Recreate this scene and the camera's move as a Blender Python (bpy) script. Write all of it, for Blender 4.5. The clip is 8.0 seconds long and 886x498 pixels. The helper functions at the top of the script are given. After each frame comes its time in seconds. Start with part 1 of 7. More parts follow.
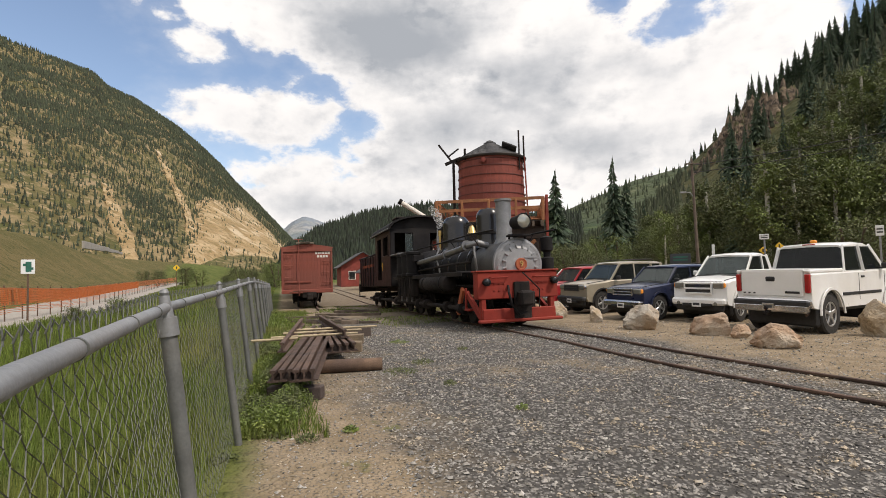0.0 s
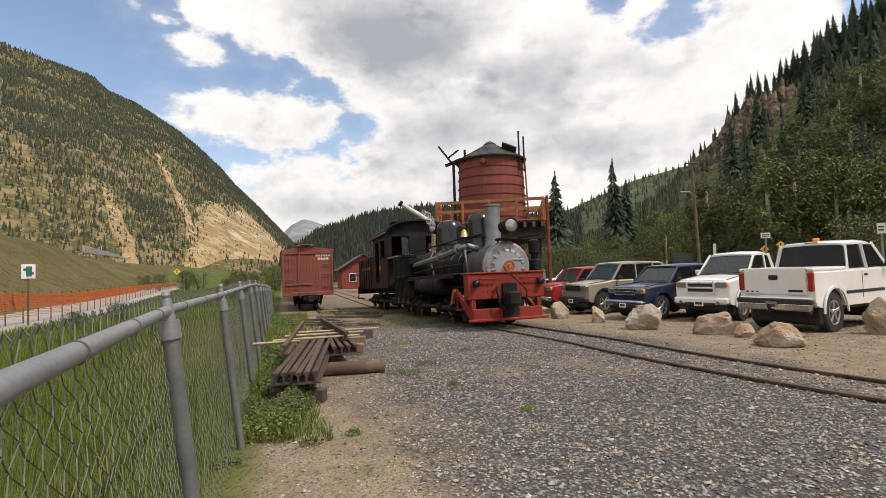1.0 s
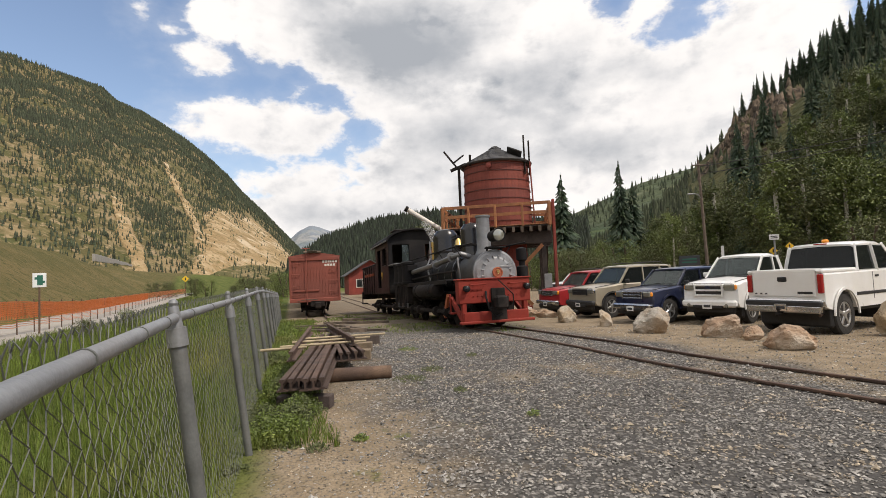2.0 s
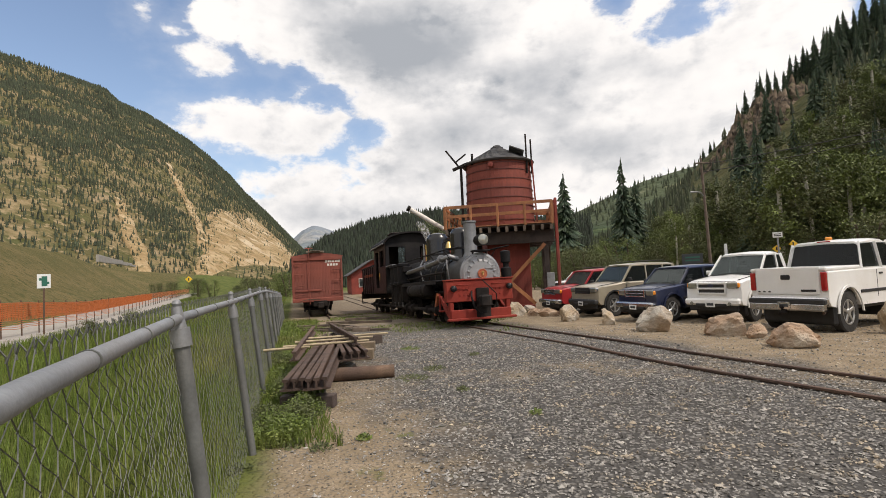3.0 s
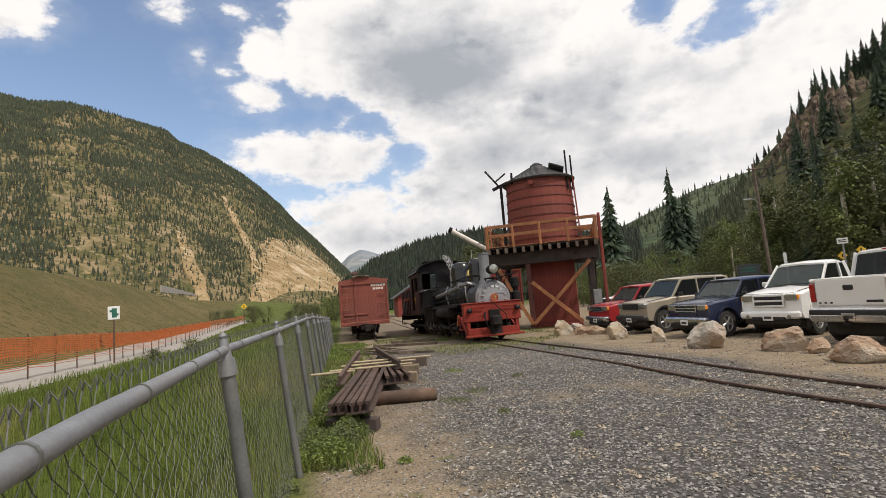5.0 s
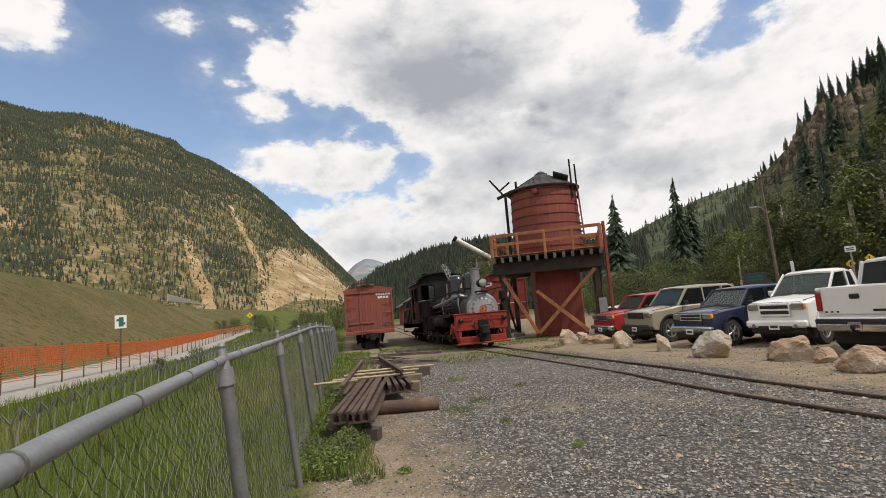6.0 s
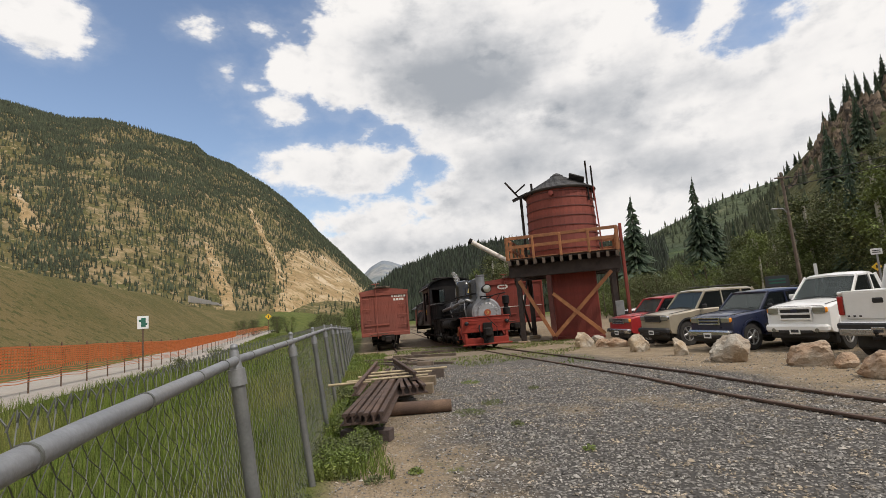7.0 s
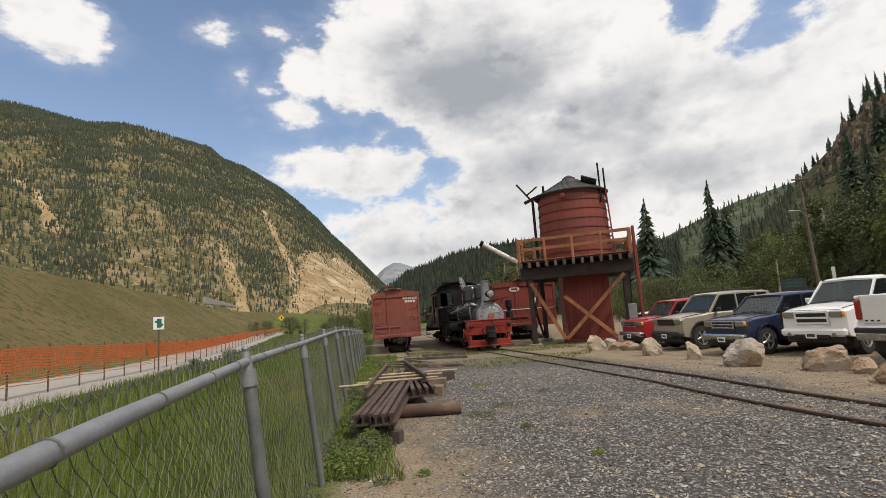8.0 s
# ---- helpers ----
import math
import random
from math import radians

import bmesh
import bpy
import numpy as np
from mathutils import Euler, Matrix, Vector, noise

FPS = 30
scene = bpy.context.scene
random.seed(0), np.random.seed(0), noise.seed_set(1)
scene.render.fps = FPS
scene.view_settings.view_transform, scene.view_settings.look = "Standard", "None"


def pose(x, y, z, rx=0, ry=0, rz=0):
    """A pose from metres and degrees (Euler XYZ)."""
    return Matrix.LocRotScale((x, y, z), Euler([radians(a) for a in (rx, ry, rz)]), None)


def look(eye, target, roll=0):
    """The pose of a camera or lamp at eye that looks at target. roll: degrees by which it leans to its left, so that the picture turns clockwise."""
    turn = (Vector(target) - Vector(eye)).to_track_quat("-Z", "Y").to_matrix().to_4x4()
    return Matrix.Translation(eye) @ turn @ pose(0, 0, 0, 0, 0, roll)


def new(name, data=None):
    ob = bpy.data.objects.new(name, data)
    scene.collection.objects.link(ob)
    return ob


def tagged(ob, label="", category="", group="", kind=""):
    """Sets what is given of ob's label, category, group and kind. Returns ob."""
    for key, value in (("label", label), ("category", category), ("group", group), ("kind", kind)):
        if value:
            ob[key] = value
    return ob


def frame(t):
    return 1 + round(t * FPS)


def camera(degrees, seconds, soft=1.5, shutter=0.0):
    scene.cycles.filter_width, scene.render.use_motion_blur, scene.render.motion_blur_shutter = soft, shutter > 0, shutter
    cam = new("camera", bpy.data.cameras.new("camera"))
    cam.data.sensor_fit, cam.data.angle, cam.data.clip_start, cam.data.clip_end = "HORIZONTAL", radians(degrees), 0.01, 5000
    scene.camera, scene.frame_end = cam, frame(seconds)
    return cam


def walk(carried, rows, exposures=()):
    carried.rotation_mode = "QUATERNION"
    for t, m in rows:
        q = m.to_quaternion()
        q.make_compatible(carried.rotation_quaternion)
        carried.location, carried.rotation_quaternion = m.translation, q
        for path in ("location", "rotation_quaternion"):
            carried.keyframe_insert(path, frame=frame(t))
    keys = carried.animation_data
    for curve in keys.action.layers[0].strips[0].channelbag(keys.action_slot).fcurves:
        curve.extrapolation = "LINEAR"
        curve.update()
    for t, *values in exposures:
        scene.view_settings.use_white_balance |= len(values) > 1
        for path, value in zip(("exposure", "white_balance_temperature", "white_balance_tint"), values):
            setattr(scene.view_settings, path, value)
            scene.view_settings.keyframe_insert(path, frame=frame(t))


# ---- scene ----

# camera: held by a standing person, turning slowly to the left
cam = camera(84.71, 8.0, soft=0.6)
ROWS = [
    (0, -0.000, 0.000, 1.420, -0.00, 2.26, 1.50),
    (0.5, -0.021, 0.029, 1.414, 0.06, 2.23, 1.66),
    (1, -0.023, 0.032, 1.413, 0.05, 2.45, 1.96),
    (1.5, -0.013, 0.023, 1.414, 0.62, 3.08, 2.33),
    (3, -0.003, 0.011, 1.417, 1.15, 2.98, 2.74),
    (3.5, 0.013, -0.008, 1.419, 2.15, 3.57, 3.15),
    (4, 0.043, -0.034, 1.428, 3.60, 3.36, 3.60),
    (4.5, 0.089, -0.081, 1.441, 5.78, 4.68, 4.34),
    (6, 0.178, -0.126, 1.451, 7.29, 6.74, 4.60),
    (6.5, 0.219, -0.154, 1.451, 8.50, 7.65, 4.44),
    (7, 0.241, -0.165, 1.453, 9.21, 7.13, 4.36),
    (7.5, 0.262, -0.187, 1.454, 10.13, 7.55, 4.31),
    (8, 0.276, -0.198, 1.457, 10.60, 7.48, 4.11),
]
walk(cam, [(t, pose(x, y, z, 90 + pitch, roll, yaw)) for t, x, y, z, yaw, pitch, roll in ROWS], [(0.0, -0.03, 7000, 13), (4.0, -0.06, 7000, 13), (6.0, -0.14, 6900, 12), (8.0, -0.19, 6900, 12)])

# ---------------------------------------------------------------- daylight
SUN_TO = Vector((0.62, -0.30, 0.95)).normalized()      # towards the sun: high, from the right
sun = new("sun", bpy.data.lights.new("sun", "SUN"))
sun.data.energy, sun.data.angle, sun.data.color = 2.9, radians(0.6), (1.0, 0.95, 0.87)
sun.matrix_world = look(SUN_TO * 60, (0, 0, 0))
scene.view_settings.exposure = 0.0

world = bpy.data.worlds.new("sky")
scene.world = world
world.use_nodes = True
wn, wl = world.node_tree.nodes, world.node_tree.links
wn.clear()


def wnode(kind, **kw):
    n = wn.new(kind)
    for k, v in kw.items():
        n.inputs[k].default_value = v
    return n


def ramp_into(n, stops):
    e = n.color_ramp.elements
    while len(e) < len(stops):
        e.new(0.5)
    for el, (p, c) in zip(e, stops):
        el.position, el.color = p, (c if len(c) == 4 else (*c, 1))


w_out, w_bg = wn.new("ShaderNodeOutputWorld"), wnode("ShaderNodeBackground", Strength=1.0)
w_co = wn.new("ShaderNodeTexCoord")
w_sky = wn.new("ShaderNodeTexSky")
w_sky.sky_type, w_sky.sun_disc = "NISHITA", False
w_sky.sun_elevation, w_sky.sun_rotation = math.asin(SUN_TO.z), math.atan2(SUN_TO.x, SUN_TO.y)
w_sky.air_density, w_sky.dust_density, w_sky.ozone_density = 1.0, 1.0, 1.2
w_dim = wn.new("ShaderNodeVectorMath")
w_dim.operation = "SCALE"
w_dim.inputs["Scale"].default_value = 0.19
wl.new(w_sky.outputs[0], w_dim.inputs[0])
# cloud deck: the view direction carried to a flat layer, so that clouds flatten towards the horizon
w_sep = wn.new("ShaderNodeSeparateXYZ")
wl.new(w_co.outputs["Generated"], w_sep.inputs[0])


def wmath(op, a, b=None):
    n = wn.new("ShaderNodeMath")
    n.operation = op
    for i, v in enumerate((a, b)):
        if v is None:
            continue
        if isinstance(v, (int, float)):
            n.inputs[i].default_value = v
        else:
            wl.new(v, n.inputs[i])
    return n.outputs[0]


w_z = wmath("ADD", wmath("MAXIMUM", w_sep.outputs[2], 0.0), 0.28)
w_vec = wn.new("ShaderNodeCombineXYZ")
wl.new(wmath("DIVIDE", w_sep.outputs[0], w_z), w_vec.inputs[0])
wl.new(wmath("DIVIDE", w_sep.outputs[1], w_z), w_vec.inputs[1])
wl.new(wmath("MULTIPLY", w_sep.outputs[2], 0.9), w_vec.inputs[2])


def wnoise(scale, detail, rough, off, distortion=0.0):
    m = wn.new("ShaderNodeVectorMath")
    m.operation = "ADD"
    m.inputs[1].default_value = off
    wl.new(w_vec.outputs[0], m.inputs[0])
    n = wnode("ShaderNodeTexNoise", Scale=scale, Detail=detail, Roughness=rough, Distortion=distortion)
    wl.new(m.outputs[0], n.inputs["Vector"])
    return n.outputs["Fac"]


big, small = wnoise(1.15, 9, 0.56, (3.1, 0.7, 0.0), 0.1), wnoise(5.5, 6, 0.55, (1.0, 5.0, 2.0))
# clouds ahead: banks by bearing (radians to the right of straight ahead) and slope of the sight line, with half widths and half heights
CLOUDS = [(-0.87, 0.545, 0.090, 0.075), (0.53, 0.24, 0.16, 0.13), (-0.60, 0.583, 0.035, 0.027), (-0.51, 0.605, 0.043, 0.025), (-0.571, 0.501, 0.024, 0.027), (-0.521, 0.479, 0.024, 0.016), (-0.465, 0.424, 0.060, 0.036),
          (-0.433, 0.528, 0.058, 0.072), (-0.337, 0.545, 0.100, 0.125), (-0.045, 0.600, 0.346, 0.236), (0.257, 0.521, 0.238, 0.234), (-0.408, 0.300, 0.106, 0.058), (-0.279, 0.318, 0.112, 0.060), (-0.37, 0.265, 0.13, 0.035),
          (-0.294, 0.199, 0.142, 0.052), (-0.161, 0.130, 0.330, 0.075), (-0.378, 0.262, 0.104, 0.042), (0.043, 0.251, 0.263, 0.160), (0.29, 0.225, 0.160, 0.150), (0.40, 0.318, 0.130, 0.155),
          (0.572, 0.419, 0.145, 0.185), (-0.103, 0.392, 0.187, 0.075)]
GAPS = [(0.359, 0.53, 0.032, 0.046), (0.467, 0.445, 0.046, 0.026), (0.491, 0.511, 0.026, 0.030), (-0.166, 0.300, 0.030, 0.026), (-0.250, 0.372, 0.046, 0.018), (-0.40, 0.236, 0.040, 0.012)]
SHADED = [(0.02, 0.30, 0.24, 0.055), (0.30, 0.235, 0.20, 0.045), (-0.098, 0.49, 0.222, 0.147), (0.052, 0.389, 0.297, 0.066), (-0.314, 0.268, 0.119, 0.028), (-0.23, 0.128, 0.189, 0.03), (0.176, 0.327, 0.146, 0.035), (-0.296, 0.170, 0.109, 0.020), (0.098, 0.188, 0.171, 0.035), (-0.157, 0.238, 0.069, 0.059)]
w_az = wmath("ARCTAN2", w_sep.outputs[0], w_sep.outputs[1])
w_flat = wmath("SQRT", wmath("ADD", wmath("MULTIPLY", w_sep.outputs[0], w_sep.outputs[0]), wmath("MULTIPLY", w_sep.outputs[1], w_sep.outputs[1])))
w_slope = wmath("DIVIDE", w_sep.outputs[2], wmath("MAXIMUM", w_flat, 0.02))
w_dir = wn.new("ShaderNodeCombineXYZ")
wl.new(w_az, w_dir.inputs[0])
wl.new(w_slope, w_dir.inputs[1])


def wvec(op, v, c):
    n = wn.new("ShaderNodeVectorMath")
    n.operation = op
    wl.new(v, n.inputs[0])
    if c:
        n.inputs[1].default_value = c
    return n.outputs["Value" if op == "LENGTH" else "Vector"]


def banks(ellipses):
    """How far inside the nearest of the soft banks a direction lies, in radians."""
    best = None
    for az, sl, a, b in ellipses:
        d = wvec("LENGTH", wvec("MULTIPLY", wvec("SUBTRACT", w_dir.outputs[0], (az, sl, 0)), (1 / a, 1 / b, 0)), None)
        inside = wmath("MULTIPLY", wmath("SUBTRACT", 1.0, d), min(a, b))
        best = inside if best is None else wmath("MAXIMUM", best, inside)
    return best


def wfine(scale, detail, rough, off, distortion=0.0):
    n = wnode("ShaderNodeTexNoise", Scale=scale, Detail=detail, Roughness=rough, Distortion=distortion)
    wl.new(wvec("ADD", wvec("MULTIPLY", w_dir.outputs[0], (1.0, 1.35, 1.0)), off), n.inputs["Vector"])
    return wmath("SUBTRACT", n.outputs["Fac"], 0.5)


def wstep(v, a, b):
    n = wn.new("ShaderNodeMapRange")
    n.interpolation_type = "SMOOTHSTEP"
    n.inputs[1].default_value, n.inputs[2].default_value = a, b
    wl.new(v, n.inputs[0])
    return n.outputs[0]


ahead = wmath("MINIMUM", banks(CLOUDS), wmath("MULTIPLY", banks(GAPS), -1.0))
ahead = wmath("ADD", ahead, wmath("ADD", wmath("MULTIPLY", wfine(8.0, 9, 0.58, (2.0, 3.0, 0.0), 0.15), 0.10), wmath("MULTIPLY", wfine(24.0, 7, 0.62, (5.0, 1.0, 2.0)), 0.05)))
# elsewhere in the sky a broken cloud deck goes on
deck = wmath("MULTIPLY", wmath("SUBTRACT", wmath("ADD", big, wmath("MULTIPLY", small, 0.17)), 0.535), 0.8)
w_else = wmath("MAXIMUM", wstep(wmath("ABSOLUTE", w_az), 0.9, 1.25), wstep(w_slope, 0.75, 1.0))
w_cov = wmath("ADD", wmath("MULTIPLY", ahead, wmath("SUBTRACT", 1.0, w_else)), wmath("MULTIPLY", deck, w_else))
w_mask = wmath("MAXIMUM", wmath("MULTIPLY", wstep(w_cov, -0.035, 0.03), 0.2), wstep(w_cov, -0.004, 0.02))
# thick parts of a cloud are grey underneath, thin rims and tops are white
w_grey = wstep(wmath("ADD", banks(SHADED), wmath("MULTIPLY", wfine(7.0, 6, 0.55, (8.0, 2.0, 1.0)), 0.26)), -0.07, 0.13)
w_grey = wmath("MULTIPLY", w_grey, wstep(w_cov, 0.0, 0.06))
w_grey = wmath("ADD", w_grey, wmath("MULTIPLY", wstep(wfine(13.0, 6, 0.55, (1.0, 7.0, 3.0)), 0.0, 0.25), 0.3))
w_tone = wn.new("ShaderNodeValToRGB")
ramp_into(w_tone, [(0.0, (1.03, 1.05, 1.07)), (0.35, (0.78, 0.815, 0.86)), (1.0, (0.42, 0.47, 0.535))])
wl.new(w_grey, w_tone.inputs[0])
w_mix = wn.new("ShaderNodeMix")
w_mix.data_type = "RGBA"
wl.new(w_mask, w_mix.inputs[0])
wl.new(w_dim.outputs[0], w_mix.inputs[6])
wl.new(w_tone.outputs[0], w_mix.inputs[7])
wl.new(w_mix.outputs[2], w_bg.inputs["Color"])
wl.new(w_bg.outputs[0], w_out.inputs[0])

# ---------------------------------------------------------------- materials
def mat(name, colour, rough=0.7, metal=0.0, scale=6.0, vary=0.35, bump=0.15, second=None, mix=(0.45, 0.65), fine=60.0, rand=0.0, coat=0.0, trans=0.0, bump_scale=1.0):
    """A surface with colour variation at two scales, optional second colour in patches, fine relief and spread between pieces."""
    m = bpy.data.materials.new(name)
    m.use_nodes = True
    n, l = m.node_tree.nodes, m.node_tree.links
    b = n["Principled BSDF"]
    co = n.new("ShaderNodeTexCoord")
    geo = n.new("ShaderNodeNewGeometry")

    def nz(s, d=5.0, r=0.6):
        t = n.new("ShaderNodeTexNoise")
        t.inputs["Scale"].default_value, t.inputs["Detail"].default_value, t.inputs["Roughness"].default_value = s, d, r
        l.new(co.outputs["Object"], t.inputs["Vector"])
        return t.outputs["Fac"]

    def mixc(f, a, c, how="MIX"):
        x = n.new("ShaderNodeMix")
        x.data_type, x.blend_type = "RGBA", how
        for i, v in ((0, f), (6, a), (7, c)):
            if isinstance(v, (tuple, float, int)):
                x.inputs[i].default_value = (*v, 1) if isinstance(v, tuple) else v
            else:
                l.new(v, x.inputs[i])
        return x.outputs[2]

    def ramp(f, a, c):
        r = n.new("ShaderNodeMapRange")
        r.inputs[1].default_value, r.inputs[2].default_value = a, c
        l.new(f, r.inputs[0])
        return r.outputs[0]

    lo, hi = tuple(c * (1 - vary) for c in colour), tuple(min(1, c * (1 + vary)) for c in colour)
    col = mixc(ramp(nz(scale), 0.3, 0.7), lo, hi)
    if second:
        col = mixc(ramp(nz(scale * 0.37, 7.0), *mix), col, second)
    grain = n.new("ShaderNodeMapRange")
    grain.inputs[1].default_value, grain.inputs[2].default_value, grain.inputs[3].default_value, grain.inputs[4].default_value = 0.25, 0.75, 1 - vary * 0.6, 1 + vary * 0.3
    fn = nz(fine, 3.0)
    l.new(fn, grain.inputs[0])
    hsv = n.new("ShaderNodeHueSaturation")
    l.new(col, hsv.inputs["Color"])
    if rand:
        info = n.new("ShaderNodeObjectInfo")
        ad = n.new("ShaderNodeMath")
        ad.operation = "ADD"
        l.new(info.outputs["Random"], ad.inputs[0])
        l.new(geo.outputs["Random Per Island"], ad.inputs[1])
        fr = n.new("ShaderNodeMath")
        fr.operation = "FRACT"
        l.new(ad.outputs[0], fr.inputs[0])
        rr = n.new("ShaderNodeMapRange")
        rr.inputs[3].default_value, rr.inputs[4].default_value = 1 - rand, 1 + rand
        l.new(fr.outputs[0], rr.inputs[0])
        mu = n.new("ShaderNodeMath")
        mu.operation = "MULTIPLY"
        l.new(rr.outputs[0], mu.inputs[0])
        l.new(grain.outputs[0], mu.inputs[1])
        l.new(mu.outputs[0], hsv.inputs["Value"])
    else:
        l.new(grain.outputs[0], hsv.inputs["Value"])
    l.new(hsv.outputs[0], b.inputs["Base Color"])
    rg = n.new("ShaderNodeMapRange")
    rg.inputs[3].default_value, rg.inputs[4].default_value = max(0.02, rough - 0.12), min(1, rough + 0.12)
    l.new(nz(scale * 2.3), rg.inputs[0])
    l.new(rg.outputs[0], b.inputs["Roughness"])
    b.inputs["Metallic"].default_value = metal
    b.inputs["Coat Weight"].default_value = coat
    if trans:
        b.inputs["Transmission Weight"].default_value = trans
    if bump:
        bp = n.new("ShaderNodeBump")
        bp.inputs["Strength"].default_value, bp.inputs["Distance"].default_value = min(1, bump), 0.02 * bump_scale
        l.new(fn, bp.inputs["Height"])
        l.new(bp.outputs[0], b.inputs["Normal"])
    return m


M_GALV = mat("galvanised_steel", (0.27, 0.28, 0.29), 0.55, 0.45, 5, 0.22, 0.1, (0.27, 0.27, 0.27))
M_POST = mat("weathered_post", (0.145, 0.15, 0.145), 0.6, 0.3, 5, 0.25, 0.12, (0.19, 0.19, 0.18))
M_WIRE = mat("galvanised_wire", (0.15, 0.155, 0.14), 0.5, 0.45, 9, 0.3, 0.0)
M_RUSTRAIL = mat("rusty_rail_steel", (0.075, 0.047, 0.036), 0.8, 0.1, 5, 0.4, 0.35, (0.11, 0.065, 0.045), rand=0.2)
M_RAILTOP = mat("worn_rail_head", (0.22, 0.19, 0.17), 0.45, 0.7, 7, 0.3, 0.1)
M_TIE = mat("weathered_tie", (0.15, 0.115, 0.085), 0.9, 0, 4, 0.45, 0.6, (0.08, 0.06, 0.05), rand=0.3)
M_LOG = mat("round_timber", (0.16, 0.10, 0.065), 0.85, 0, 5, 0.4, 0.6, (0.09, 0.055, 0.04))
M_BLOCK = mat("sawn_timber", (0.33, 0.25, 0.16), 0.85, 0, 4, 0.35, 0.5, (0.2, 0.15, 0.1), rand=0.25)
M_STICK = mat("bleached_stick", (0.42, 0.34, 0.22), 0.85, 0, 6, 0.3, 0.3)
M_BOXRED = mat("boxcar_red", (0.25, 0.066, 0.044), 0.75, 0, 1.3, 0.22, 0.2, (0.19, 0.062, 0.046), rand=0.08)
M_TANKRED = mat("tank_red", (0.21, 0.047, 0.031), 0.75, 0, 1.6, 0.28, 0.25, (0.17, 0.05, 0.042), rand=0.10)
M_DARKRED = mat("house_red", (0.24, 0.045, 0.032), 0.8, 0, 1.3, 0.25, 0.2, (0.17, 0.04, 0.03), rand=0.06)
M_HOOP = mat("painted_iron_hoop", (0.10, 0.028, 0.022), 0.7, 0, 3, 0.3, 0.1)
M_FRESHRED = mat("pilot_red", (0.21, 0.017, 0.008), 0.8, 0, 2.5, 0.25, 0.12, (0.26, 0.030, 0.015))
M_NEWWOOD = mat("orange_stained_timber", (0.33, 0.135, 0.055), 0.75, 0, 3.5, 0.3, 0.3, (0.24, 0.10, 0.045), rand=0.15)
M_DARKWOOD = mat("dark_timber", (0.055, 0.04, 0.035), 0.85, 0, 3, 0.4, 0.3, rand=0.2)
M_ROOFSH = mat("grey_shingle", (0.055, 0.055, 0.059), 0.85, 0, 4, 0.3, 0.4, (0.085, 0.082, 0.08), rand=0.2)
M_BLACK = mat("locomotive_black", (0.009, 0.008, 0.009), 0.75, 0.0, 2.2, 0.5, 0.15, (0.020, 0.018, 0.017), rand=0.15)
M_BLACKGLOSS = mat("dome_black", (0.012, 0.012, 0.014), 0.22, 0.0, 2, 0.4, 0.04)
M_SOOT = mat("grimy_black", (0.016, 0.013, 0.012), 0.85, 0.0, 4, 0.5, 0.3, (0.038, 0.030, 0.026))
M_SILVER = mat("graphite_smokebox", (0.30, 0.305, 0.315), 0.55, 0.35, 3, 0.2, 0.12, (0.23, 0.23, 0.235))
M_STACK = mat("stack_grey", (0.20, 0.205, 0.215), 0.5, 0.4, 3, 0.25, 0.1)
M_PIPE = mat("pipe_metal", (0.22, 0.22, 0.225), 0.45, 0.7, 4, 0.25, 0.05)
# Barrel's soot and its shade are both put into this dark colour.
M_SMOKEBOX = mat("sooty_shaded_graphite", (0.060, 0.060, 0.063), 0.55, 0.2, 3, 0.35, 0.15, (0.10, 0.098, 0.095))
M_CABBROWN = mat("cab_dark_brown", (0.020, 0.011, 0.011), 0.5, 0.0, 2, 0.35, 0.1)
M_OXIDE = mat("oxide_plate", (0.36, 0.09, 0.035), 0.6, 0, 6, 0.2, 0.05)
M_YELLOW = mat("yellow_paint", (0.75, 0.45, 0.05), 0.6, 0, 6, 0.1, 0.0)
M_CREAM = mat("faded_white_paint", (0.70, 0.66, 0.60), 0.7, 0, 8, 0.15, 0.0)
M_BRASS = mat("brass", (0.6, 0.42, 0.16), 0.35, 0.9, 5, 0.2, 0.0)
M_WHITE = mat("white_car_paint", (0.80, 0.80, 0.79), 0.32, 0, 2, 0.05, 0.0, (0.74, 0.73, 0.70), coat=0.5)
M_TAN = mat("champagne_car_paint", (0.40, 0.35, 0.265), 0.35, 0.25, 2, 0.08, 0.0, (0.34, 0.30, 0.235), coat=0.5)
M_BLUE = mat("navy_car_paint", (0.016, 0.022, 0.055), 0.3, 0.1, 2, 0.15, 0.0, (0.03, 0.034, 0.06), coat=0.5)
M_RED = mat("red_car_paint", (0.34, 0.025, 0.028), 0.35, 0, 2, 0.12, 0.0, coat=0.4)
M_GREYCAR = mat("slate_car_paint", (0.05, 0.055, 0.065), 0.35, 0.2, 2, 0.12, 0.0, coat=0.4)
M_TRIM = mat("black_plastic", (0.022, 0.022, 0.023), 0.6, 0, 9, 0.3, 0.1)
M_CHROME = mat("chrome", (0.62, 0.62, 0.62), 0.18, 0.95, 6, 0.1, 0.0)
M_TYRE = mat("tyre_rubber", (0.022, 0.021, 0.02), 0.85, 0, 9, 0.35, 0.2, (0.05, 0.045, 0.04))
M_RIM = mat("alloy_rim", (0.45, 0.45, 0.45), 0.35, 0.8, 6, 0.15, 0.0)
M_LAMPGLASS = mat("headlamp_lens", (0.33, 0.33, 0.29), 0.15, 0.5, 9, 0.1, 0.0, coat=0.6)
M_AMBER = mat("amber_lens", (0.85, 0.30, 0.03), 0.2, 0, 9, 0.1, 0.0, coat=0.6)
M_TAIL = mat("red_lens", (0.35, 0.012, 0.015), 0.15, 0, 9, 0.1, 0.0, coat=0.8)
